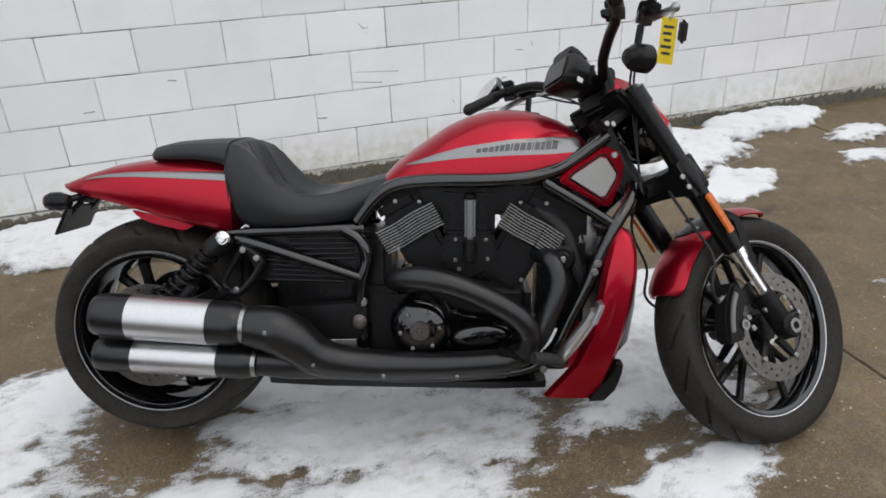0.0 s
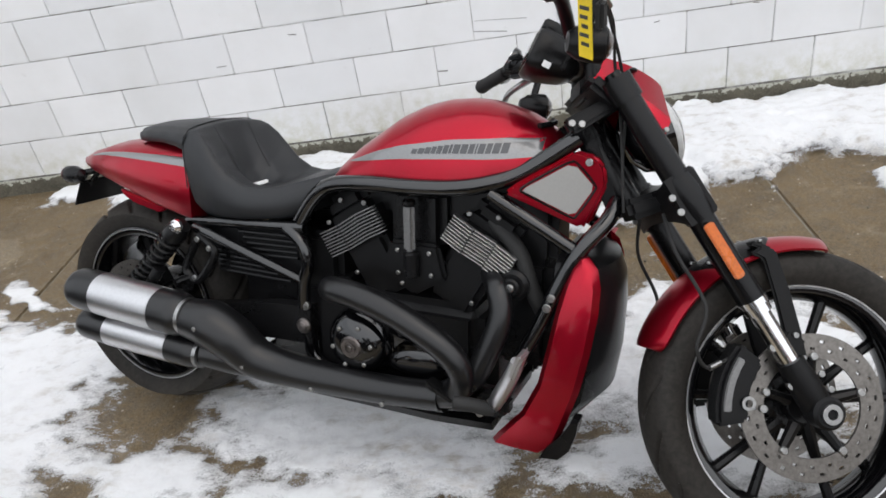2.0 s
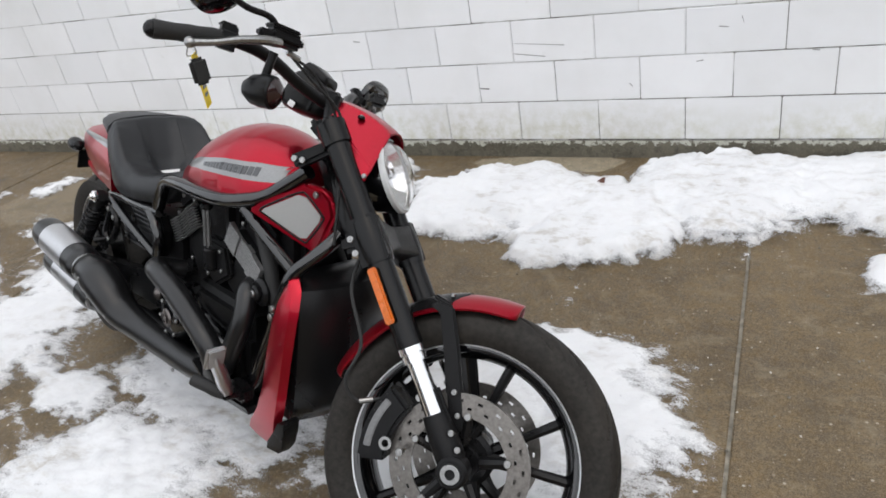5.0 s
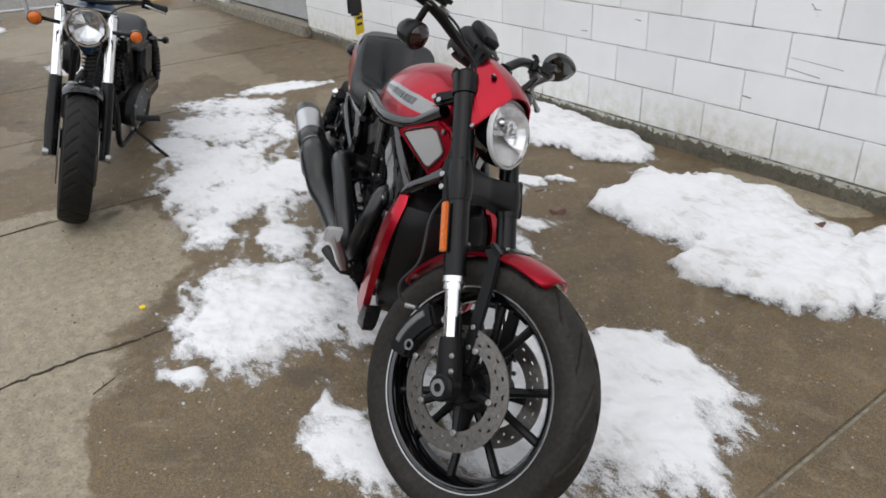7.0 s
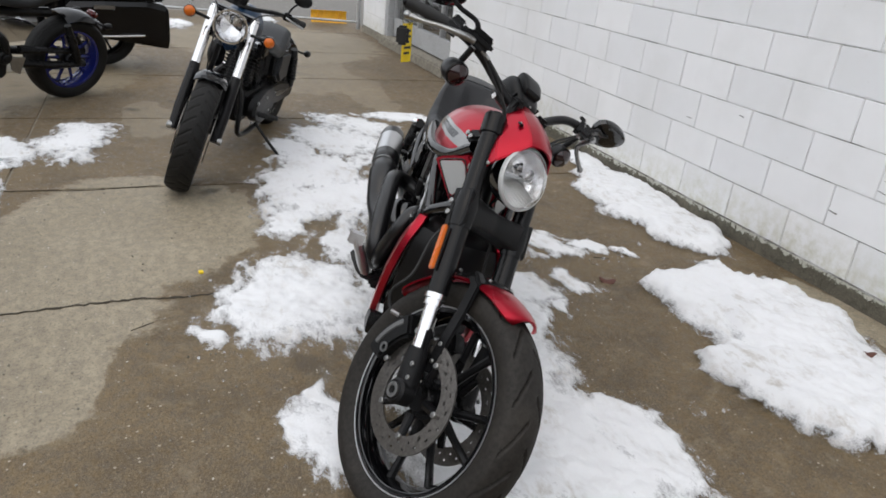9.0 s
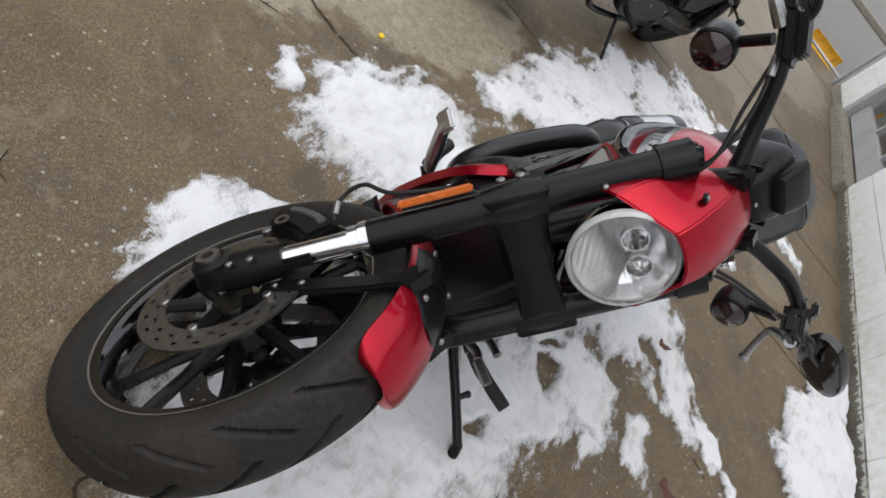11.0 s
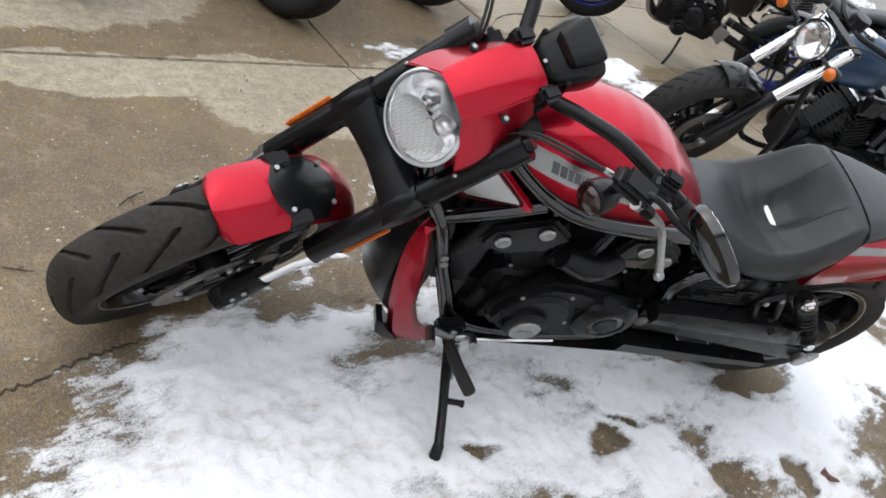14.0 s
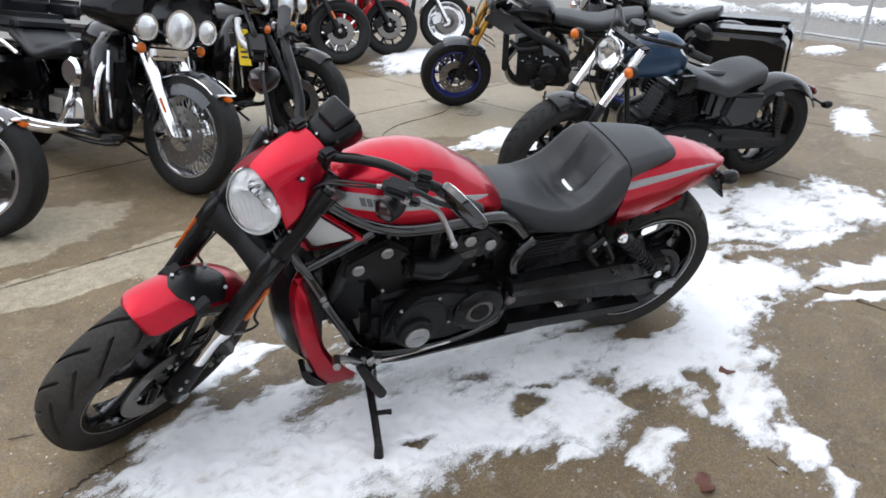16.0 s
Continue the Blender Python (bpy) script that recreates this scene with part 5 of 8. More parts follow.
# swing arm, belt guard, shocks
for s in (-1, 1):
    arm = body("swing_arm", loft([[(x, s * (y + dy), z + dz) for dy, dz in ((-0.018, -h), (0.018, -h), (0.020, 0), (0.018, h), (-0.018, h), (-0.020, 0))]
                                  for x, y, z, h in ((-0.06, 0.172, 0.325, 0.024), (0.02, 0.172, 0.330, 0.034), (0.18, 0.168, 0.352, 0.034), (0.36, 0.152, 0.368, 0.040), (0.50, 0.138, 0.378, 0.048), (0.610, 0.135, 0.382, 0.050))]), SATIN, "black alloy swing arm", angle=30)
    body("axle_adjuster", join(block((-0.045, s * 0.196, 0.325), (0.05, 0.012, 0.045), 0.004), disc((0.0, s * 0.196, 0.325), 0.020, 0.014)), STEEL, "", arm)
    body("pivot_bolt", join(disc((0.592, s * 0.158, 0.381), 0.020, 0.012, "Y", 0.004), disc((0.592, s * 0.163, 0.381), 0.014, 0.010, "Y", 0.003), disc((0.592, s * 0.168, 0.381), 0.008, 0.004)), BADGE, "", arm)
    body("frame_bolt", bolt((0.602, s * 0.158, 0.437), 0.012, s, 0.012), STEEL)
    T, B = Vector((0.252, s * 0.182, 0.612)), Vector((0.040, s * 0.186, 0.405))
    shock = body("shock_absorber", join(tube([T, T.lerp(B, 0.16)], [0.022, 0.030, 0.030], 18, 3), tube([T.lerp(B, 0.10), T.lerp(B, 0.6)], 0.018, 12, 3), tube([T.lerp(B, 0.40), B], 0.010, 12, 3), tube([T.lerp(B, 0.50) + Vector((0.02, s * 0.01, -0.02)), T.lerp(B, 0.80) + Vector((0.03, s * 0.01, -0.03))], 0.016, 12, 2)), SATIN, "black rear shock absorber")
    way, n = (B - T), 10
    side = way.orthogonal().normalized()
    up = way.normalized().cross(side)
    coil = [T + way * (0.15 + 0.76 * i / (n * 12)) + (side * math.cos(2 * math.pi * i / 12) + up * math.sin(2 * math.pi * i / 12)) * 0.026 for i in range(n * 12 + 1)]
    body("spring", tube(coil, 0.0042, 7, straight=True), SATIN, "black coil spring", shock)
    body("shock_bolt", join(disc((T.x, T.y + s * 0.020, T.z), 0.0185, 0.016, "Y", 0.004), disc((T.x, T.y + s * 0.030, T.z), 0.011, 0.010, "Y", 0.003)), CHROME, "", shock)
    body("shock_foot", join(disc((B.x, B.y + s * 0.012, B.z), 0.016, 0.03, "Y", 0.004)), CHROME, "", shock)
    # open bracket for the pillion peg
    br = body("peg_bracket", join(tube([(0.288, s * 0.165, 0.585), (0.330, s * 0.168, 0.560), (0.335, s * 0.170, 0.530), (0.278, s * 0.172, 0.462), (0.240, s * 0.172, 0.480), (0.245, s * 0.170, 0.510), (0.288, s * 0.166, 0.580)], 0.0105, 8, 5)), SATIN, "open black peg bracket")
    for c in ((0.293, 0.577), (0.328, 0.556), (0.270, 0.470)):
        body("bracket_bolt", bolt((c[0], s * 0.178, c[1]), 0.008, s), STEEL, "", br)
    body("pillion_peg", join(tube([(0.25, s * 0.17, 0.468), (0.235, s * 0.21, 0.462)], 0.010, 10, 2), block((0.25, s * 0.185, 0.445), (0.03, 0.02, 0.03), 0.006)), SATIN, "", br)
    # seat rail and brace; on the belt side closer in, same paint dulled as shade
    iw, rail_m = (1.0, GLOSS) if s < 0 else (0.74, SATIN)
    body("seat_rail", tube([(0.235, s * iw * 0.140, 0.612), (0.36, s * iw * 0.148, 0.622), (0.50, s * iw * 0.150, 0.628), (0.605, s * iw * 0.145, 0.632)], 0.013, 12, 5), rail_m, "black seat rail")
    body("brace_tube", tube([(0.270, s * iw * 0.158, 0.602), (0.330, s * iw * 0.162, 0.588), (0.47, s * iw * 0.165, 0.545), (0.600, s * iw * 0.160, 0.502)], [0.012, 0.014, 0.014, 0.012], 12, 5), rail_m, "black diagonal brace")
    body("rear_upright", tube([(0.555, s * 0.150, 0.628), (0.598, s * 0.156, 0.600), (0.615, s * 0.156, 0.55), (0.600, s * 0.156, 0.495), (0.592, s * 0.150, 0.430)], 0.016, 12, 5), GLOSS)
    # side cover with ribs
    sc = body("side_cover", plate([(0.275, 0.608), (0.575, 0.618), (0.598, 0.575), (0.582, 0.488), (0.320, 0.484), (0.300, 0.54)], s * 0.105, s * 0.138, 0.006), SATIN, "ribbed black side cover")
    for k in range(5):
        z = 0.604 - 0.0135 * k
        body("rib", tube([(0.400 + 0.012 * k, s * 0.140, z - 0.004), (0.578, s * 0.141, z)], 0.0046, 8, 2), SATIN, "", sc)
        z = 0.545 - 0.0135 * k
        body("rib", tube([(0.325, s * 0.140, z), (0.40 + 0.038 * k, s * 0.141, z - 0.004)], 0.0046, 8, 2), SATIN, "", sc)
body("belt_guard", loft([[(x, y, z) for y, z in ((0.150, zb), (0.200, zb), (0.205, zb + (zt - zb) * 0.6), (0.195, zt), (0.150, zt))] for x, zb, zt in ((0.02, 0.400, 0.470), (0.15, 0.398, 0.475), (0.35, 0.415, 0.482), (0.52, 0.430, 0.490), (0.62, 0.440, 0.488))]), SATIN, "black upper belt guard", angle=30)
body("lower_belt_guard", loft([[(x, y, z) for y, z in ((0.150, zb), (0.185, zb), (0.190, zt), (0.150, zt))] for x, zb, zt in ((0.05, 0.215, 0.250), (0.30, 0.225, 0.270), (0.60, 0.250, 0.300))]), SATIN, "black lower belt guard", angle=30)

# frame
RAIL = [(0.590, 0.140, 0.648), (0.635, 0.146, 0.705), (0.690, 0.152, 0.743), (0.780, 0.160, 0.756), (0.900, 0.163, 0.758), (1.000, 0.156, 0.762), (1.070, 0.134, 0.773), (1.135, 0.100, 0.797), (1.238, 0.062, 0.868)]
for s in (-1, 1):
    body("frame_rail", tube([(x, s * y, z) for x, y, z in RAIL], 0.0185, 14, 6), GLOSS, "thick gloss black frame rail")
    body("frame_brace", tube([(1.072, s * 0.132, 0.752), (1.160, s * 0.126, 0.700), (1.256, s * 0.112, 0.640)], 0.0150, 12, 4), GLOSS)
    body("down_tube", tube([(1.318, s * 0.030, 0.735), (1.306, s * 0.070, 0.698), (1.262, s * 0.116, 0.640), (1.225, s * 0.128, 0.560), (1.195, s * 0.132, 0.486), (1.150, s * 0.135, 0.392), (1.105, s * 0.138, 0.300), (1.02, s * 0.140, 0.245), (0.80, s * 0.140, 0.225), (0.62, s * 0.138, 0.28), (0.592, s * 0.138, 0.36)], 0.0175, 12, 5), GLOSS, "black down tube")
    for x, z in ((1.216, 0.543), (1.208, 0.520)):
        body("tube_bolt", bolt((x, s * 0.147, z), 0.0095, s, 0.008), STEEL)
    body("head_plate", plate([(1.228, 0.905), (1.262, 0.885), (1.325, 0.735), (1.300, 0.700), (1.25, 0.80)], s * 0.008, s * 0.028, 0.006), SATIN)
    # side scoop: red frame with a perforated insert
    sh, xo = s * -0.60, 1.11
    def sunk(bm, s=s):
        return moved(bm, Matrix.Translation((-0.012, 0.006, -0.018))) if s > 0 else bm
    scoop = body("side_scoop", sunk(plate([(1.106, 0.757), (1.120, 0.772), (1.232, 0.842), (1.272, 0.830), (1.290, 0.806), (1.296, 0.768), (1.262, 0.680), (1.248, 0.676)], s * 0.122, s * 0.146, 0.007, sh, xo)), RED, "candy red side scoop", angle=30)
    body("scoop_insert", sunk(plate([(1.1385, 0.7615), (1.148, 0.7725), (1.222, 0.8155), (1.241, 0.811), (1.272, 0.770), (1.270, 0.754), (1.242, 0.7085), (1.227, 0.7065)], s * 0.141, s * 0.1485, 0.003, sh, xo)), PERF, "silver perforated mesh insert", scoop)
    body("insert_edge", sunk(tube([(x, s * (0.1468 - 0.60 * (x - xo)), z) for x, z in ((1.138, 0.762), (1.148, 0.774), (1.222, 0.817), (1.242, 0.812), (1.273, 0.770), (1.271, 0.753), (1.243, 0.707), (1.226, 0.705), (1.138, 0.762))], 0.0026, 6, 3)), SATIN, "", scoop)
    body("scoop_bolt", bolt((1.262, s * 0.060, 0.818), 0.0085, s), STEEL, "", scoop)

# radiator, its black shroud and the red side panels
SHROUD = ((0.232, 1.218, 0.02, 0.72), (0.250, 1.250, 0.030, 0.90), (0.31, 1.286, 0.044, 1.0), (0.40, 1.299, 0.044, 1.0), (0.50, 1.306, 0.040, 1.0), (0.565, 1.303, 0.038, 0.97), (0.606, 1.292, 0.034, 0.88), (0.624, 1.268, 0.024, 0.70))
rad = body("radiator_shroud", loft([[(x + dx * (1 - (2 * v - 1) ** 2), 0.134 * (2 * v - 1) * k, z) for v in np.linspace(0, 1, 11)] + [(1.215, 0.134 * k, z), (1.215, -0.134 * k, z)] for z, x, dx, k in SHROUD]), SATIN, "black moulded radiator shroud", angle=40)
for k in range(22):
    z = 0.325 + 0.0105 * k
    front = float(np.interp(z, [r[0] for r in SHROUD], [r[1] + r[2] for r in SHROUD]))
    body("radiator_fin", block((front - 0.0138, 0, z), (0.026, 0.040, 0.003), 0), GLOSS, "", rad)
for s in (-1, 1):
    loops = []
    for z, xa, xb, y in ((0.172, 1.085, 1.232, 0.150), (0.205, 1.108, 1.262, 0.160), (0.270, 1.160, 1.284, 0.170), (0.350, 1.196, 1.308, 0.174), (0.440, 1.214, 1.326, 0.174), (0.520, 1.228, 1.336, 0.168), (0.575, 1.240, 1.336, 0.158), (0.612, 1.250, 1.326, 0.146), (0.634, 1.264, 1.304, 0.138)):
        xb -= 0.020
        if s > 0:
            xa, xb = xa + 0.018, xb - 0.006
            z -= 0.016 * max(0.0, 1 - (z - 0.172) / 0.2)
        m = (xa + xb) / 2
        loops.append([(xa, s * (y - 0.022), z), (xa + 0.012, s * (y - 0.004), z), (m, s * y, z), (xb - 0.012, s * (y - 0.002), z), (xb, s * (y - 0.020), z), (m, s * (y - 0.030), z)])
    body("side_panel", loft(loops), RED, "candy red radiator side panel", rad, 40)
    body("panel_foot", loft([[(x0, s * 0.120, z), (x0, s * (y + 0.004), z), (x1, s * (y - 0.004), z), (x1, s * 0.120, z)] for z, x0, x1, y in ((0.168, 1.205, 1.246, 0.156), (0.200, 1.222, 1.272, 0.163), (0.245, 1.258, 1.286, 0.168), (0.275, 1.274, 1.290, 0.168))]), SATIN, "black lower edge of the panel", rad, 30)
# dark filler masses added behind the frame tubes to close see-through gaps
body("air_box", join(block((0.90, 0, 0.705), (0.50, 0.13, 0.10), 0.02), block((1.12, 0, 0.66), (0.16, 0.13, 0.16), 0.02), block((0.70, 0, 0.665), (0.10, 0.14, 0.16), 0.02)), SATIN, "black filler mass under the tank")
body("oil_cooler", block((1.13, 0, 0.47), (0.13, 0.16, 0.26), 0.02), SATIN, "black filler mass behind the radiator")
body("battery_box", join(block((0.50, 0, 0.47), (0.30, 0.18, 0.24), 0.02), block((0.62, 0, 0.50), (0.10, 0.20, 0.22), 0.02)), SATIN, "black filler mass under the seat")

# engine
body("crankcase", join(block((0.82, 0, 0.360), (0.46, 0.25, 0.24), 0.03, seg=3), block((0.64, 0, 0.42), (0.16, 0.24, 0.16), 0.03), block((0.98, 0, 0.33), (0.20, 0.22, 0.16), 0.03), block((0.80, 0, 0.245), (0.50, 0.20, 0.05), 0.012)), CRINKLE, "black engine crankcase")
for name, cx, cz, tilt in (("rear_cylinder", 0.750, 0.585, 30), ("front_cylinder", 1.018, 0.582, -30)):
    m = Matrix.Translation((cx, 0, cz)) @ Matrix.Rotation(radians(-tilt), 4, "Y")
    cyl = body(name, moved(join(block((0, 0, -0.05), (0.120, 0.21, 0.15), 0.015), block((0, 0, 0.055), (0.150, 0.235, 0.095), 0.02), block((0, 0, 0.120), (0.120, 0.20, 0.06), 0.02)), m), CRINKLE, "black water-cooled engine cylinder")
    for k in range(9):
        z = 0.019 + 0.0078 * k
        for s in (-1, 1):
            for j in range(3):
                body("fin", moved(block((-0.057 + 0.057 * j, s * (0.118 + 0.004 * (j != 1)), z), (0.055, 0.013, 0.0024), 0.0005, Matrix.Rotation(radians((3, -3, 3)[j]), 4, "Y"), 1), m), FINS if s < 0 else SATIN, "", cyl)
    for x, z in ((-0.06, 0.118), (0.055, 0.118), (0.0, 0.150), (-0.055, -0.02), (0.05, -0.06)):
        for s in (-1, 1):
            body("head_bolt", moved(bolt((x, s * 0.106, z - 0.02), 0.006, s), m), STEEL, "", cyl)
body("intake_box", block((0.880, 0, 0.665), (0.14, 0.20, 0.15), 0.02), SATIN, "black intake box between the cylinders")
for s in (-1, 1):
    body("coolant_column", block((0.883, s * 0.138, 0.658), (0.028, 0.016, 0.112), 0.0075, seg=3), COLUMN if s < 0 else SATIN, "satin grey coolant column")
    body("column_cap", disc((0.883, s * 0.136, 0.716), 0.0155, 0.016, "Z", 0.004), SATIN)
    body("column_foot", disc((0.883, s * 0.130, 0.57), 0.018, 0.06, "Z", 0.004), SATIN)
    for x, z in ((0.845, 0.60), (0.925, 0.60), (0.845, 0.545), (0.93, 0.548), (0.855, 0.52)):
        body("case_bolt", bolt((x, s * 0.126, z), 0.0055, s), STEEL)
    body("lower_cover", plate([(0.82, 0.62), (0.945, 0.62), (0.965, 0.54), (0.88, 0.49), (0.80, 0.54)], s * 0.10, s * 0.122, 0.008), CRINKLE)
    body("hose", tube([(1.06, s * 0.08, 0.68), (1.13, s * 0.10, 0.62), (1.16, s * 0.10, 0.54), (1.20, s * 0.08, 0.45)], 0.018, 12, 5), GRIP, "black coolant hose")
horn = body("horn", join(disc((1.125, -0.118, 0.552), 0.036, 0.03, "Y", 0.008), disc((1.125, -0.138, 0.552), 0.020, 0.014, "Y", 0.004)), SATIN, "round black horn")
body("horn_bolt", disc((1.125, -0.146, 0.552), 0.009, 0.008), STEEL, "", horn)
# right engine covers
rc = body("clutch_cover", join(lathe([(1e-4, -0.205), (0.040, -0.204), (0.062, -0.194), (0.080, -0.172), (0.086, -0.140), (0.086, -0.110), (1e-4, -0.110)], 40, (0.756, 0, 0.372)),
                               plate([(0.700, 0.300), (0.980, 0.295), (1.000, 0.340), (0.990, 0.395), (0.860, 0.410), (0.780, 0.455), (0.690, 0.440), (0.665, 0.37)], -0.155, -0.115, 0.016)), GLOSS, "gloss black right engine cover")
body("oil_filter_cover", loft([[(0.915 + 0.082 * k * math.cos(a), y, 0.348 + 0.036 * k * math.sin(a) + 0.010 * k * math.cos(a)) for a in (2 * math.pi * i / 32 for i in range(32))] for y, k in ((-0.150, 1.06), (-0.165, 1.0), (-0.174, 0.86), (-0.178, 0.6))]), GLOSS, "oval gloss black filter cover", rc, 60)
body("cover_cap", join(lathe([(1e-4, -0.209), (0.024, -0.209), (0.028, -0.204), (0.028, -0.190), (1e-4, -0.190)], 28, (0.756, 0, 0.372)), lathe([(0.011, -0.213), (0.015, -0.213), (0.015, -0.207), (0.011, -0.207)], 24, (0.756, 0, 0.372)), disc((0.756, -0.210, 0.372), 0.007, 0.006)), BADGE, "round dark steel cover badge", rc)
for a in range(0, 360, 60):
    body("cover_bolt", bolt((0.756 + 0.052 * math.cos(radians(a + 8)), -0.201, 0.372 + 0.052 * math.sin(radians(a + 8))), 0.0055, -1), STEEL, "", rc)
body("cover_bulge", loft([[(x, y, 0.348 + r * math.sin(a)) for a, y in ((math.pi * 2 * i / 16, -0.160 - d * max(0.0, math.cos(math.pi * 2 * i / 16 - 0) * 0 + 1)) for i in range(16))] for x, r, d in ((0.845, 0.020, 0.002), (0.87, 0.038, 0.012), (0.93, 0.046, 0.014), (0.975, 0.038, 0.010), (0.995, 0.018, 0.002))]), GLOSS, "", rc)
# left engine covers
lc = body("primary_cover", join(plate([(0.63, 0.300), (0.80, 0.262), (0.98, 0.272), (1.03, 0.330), (1.01, 0.420), (0.93, 0.505), (0.83, 0.500), (0.74, 0.470), (0.63, 0.440)], 0.115, 0.165, 0.016),
                               lathe([(1e-4, 0.178), (0.078, 0.178), (0.092, 0.168), (0.095, 0.140), (1e-4, 0.140)], 40, (0.905, 0, 0.375)), lathe([(1e-4, 0.196), (0.050, 0.196), (0.058, 0.190), (0.060, 0.160), (1e-4, 0.160)], 36, (0.930, 0, 0.352))), CRINKLE, "black left engine cover")
body("cover_medallion", join(disc((0.930, 0.198, 0.345), 0.041, 0.010, "Y", 0.004, 36), block((0.930, 0.204, 0.345), (0.040, 0.003, 0.012), 0.001)), STEEL, "round brushed cover medallion", lc)
for a in range(0, 360, 40):
    body("cover_bolt", bolt((0.905 + 0.098 * math.cos(radians(a)), 0.168, 0.385 + 0.098 * math.sin(radians(a))), 0.006, 1), STEEL if a % 80 else SATIN, "", lc)
pc = body("pulley_cover", join(lathe([(1e-4, 0.190), (0.030, 0.190), (0.034, 0.182), (0.046, 0.182), (0.050, 0.190), (0.066, 0.188), (0.086, 0.176), (0.092, 0.150), (1e-4, 0.150)], 44, (0.714, 0, 0.385)), plate([(0.62, 0.31), (0.80, 0.31), (0.80, 0.47), (0.62, 0.47)], 0.12, 0.155, 0.02)), SATIN, "round black pulley cover")
body("cover_slot", lathe([(0.034, 0.1835), (0.046, 0.1835), (0.046, 0.185), (0.034, 0.185)], 40, (0.714, 0, 0.385)), DISC, "", pc)
cover = body("head_cover", plate([(0.955, 0.660), (1.03, 0.715), (1.150, 0.660), (1.165, 0.600), (1.10, 0.575), (1.00, 0.60)], 0.118, 0.142, 0.010), SATIN, "black left cylinder cover")
for c in ((1.032, 0.676), (1.115, 0.630)):
    body("cover_button", disc((c[0], 0.147, c[1]), 0.0185, 0.012, "Y", 0.004, 24), STEEL, "", cover)
cover = body("head_cover", plate([(0.66, 0.655), (0.72, 0.71), (0.82, 0.70), (0.835, 0.63), (0.74, 0.585), (0.67, 0.60)], 0.122, 0.146, 0.010), SATIN, "black left cylinder cover")
for c in ((0.775, 0.668), (0.705, 0.640)):
    body("cover_button", disc((c[0], 0.151, c[1]), 0.0185, 0.012, "Y", 0.004, 24), STEEL, "", cover)
for k in range(9):
    body("cover_grille", tube([(0.745 + 0.009 * k, 0.148, 0.635 - 0.002 * k), (0.76 + 0.009 * k, 0.148, 0.60)], 0.0022, 6, 2), STEEL, "", cover)
body("water_pump", tube([(0.80, 0.13, 0.60), (0.87, 0.15, 0.585), (0.95, 0.14, 0.60)], [0.03, 0.036, 0.03], 14, 5), SATIN, "black pump housing")

# exhaust
for name, z0, z1, r, x0, x1, y in (("upper_silencer", 0.424, 0.401, 0.057, -0.064, 0.318, -0.262), ("lower_silencer", 0.314, 0.296, 0.0445, -0.078, 0.335, -0.246)):
    def at(f, z0=z0, z1=z1, x0=x0, x1=x1, y=y):
        return (x0 + (x1 - x0) * f, y, z0 + (z1 - z0) * f)
    si = body(name, tube([at(0), at(0.03), at(0.10), at(0.26), at(0.765), at(0.93), at(1.0)], [r * 0.86, r * 0.95, r * 0.99, r, r, r * 0.985, r * 0.8], 28, 3), EXHAUST, "black silencer with a brushed sleeve")
    body("silver_sleeve", tube([at(0.245), at(0.775)], r * 1.012, 32, 4), ALU, "brushed aluminium sleeve", si)
    body("tail_bore", tube([at(-0.004), at(0.01)], r * 0.62, 24, 2), GLOSS, "", si)
    body("clamp_band", tube([at(0.985), at(1.015)], r * 0.84, 24, 2), STEEL, "steel clamp band", si)
hs = body("heat_shield", tube([(0.318, -0.258, 0.396), (0.385, -0.252, 0.386), (0.440, -0.244, 0.354), (0.500, -0.232, 0.308), (0.600, -0.214, 0.284), (0.760, -0.205, 0.279), (0.880, -0.203, 0.284), (0.985, -0.198, 0.292)],
                              [0.050, 0.061, 0.058, 0.050, 0.041, 0.036, 0.034, 0.033], 26, 7), EXHAUST, "long satin black exhaust heat shield")
for x, z in ((0.381, 0.396), (0.492, 0.305), (0.665, 0.264), (0.854, 0.262)):
    y = float(np.interp(x, [0.38, 0.50, 0.66, 0.86], [-0.312, -0.280, -0.247, -0.238]))
    body("shield_bolt", bolt((x, y, z), 0.0058, -1), STEEL, "", hs)
body("lower_pipe", tube([(0.335, -0.240, 0.296), (0.42, -0.215, 0.285), (0.55, -0.17, 0.265), (0.75, -0.16, 0.25), (0.98, -0.16, 0.262)], [0.036, 0.042, 0.040, 0.034, 0.03], 20, 6), EXHAUST, "black lower exhaust pipe")
body("rear_header", tube([(0.700, -0.120, 0.485), (0.690, -0.175, 0.500), (0.730, -0.215, 0.515), (0.790, -0.226, 0.514), (0.870, -0.226, 0.492), (0.950, -0.224, 0.455), (1.012, -0.218, 0.412), (1.040, -0.210, 0.362), (1.022, -0.200, 0.310), (0.975, -0.196, 0.292)],
                         [0.026, 0.028, 0.0295, 0.030, 0.030, 0.030, 0.030, 0.030, 0.030, 0.030], 22, 7), EXHAUST, "satin black rear exhaust header")
body("front_header", tube([(1.060, -0.090, 0.560), (1.095, -0.140, 0.548), (1.112, -0.165, 0.490), (1.090, -0.180, 0.415), (1.055, -0.186, 0.345), (1.00, -0.19, 0.30)], [0.024, 0.026, 0.026, 0.026, 0.028, 0.03], 20, 7), EXHAUST, "satin black front exhaust header")
body("header_clamp", block((0.995, -0.215, 0.318), (0.075, 0.035, 0.016), 0.004, Matrix.Rotation(radians(25), 4, "Y")), SATIN)
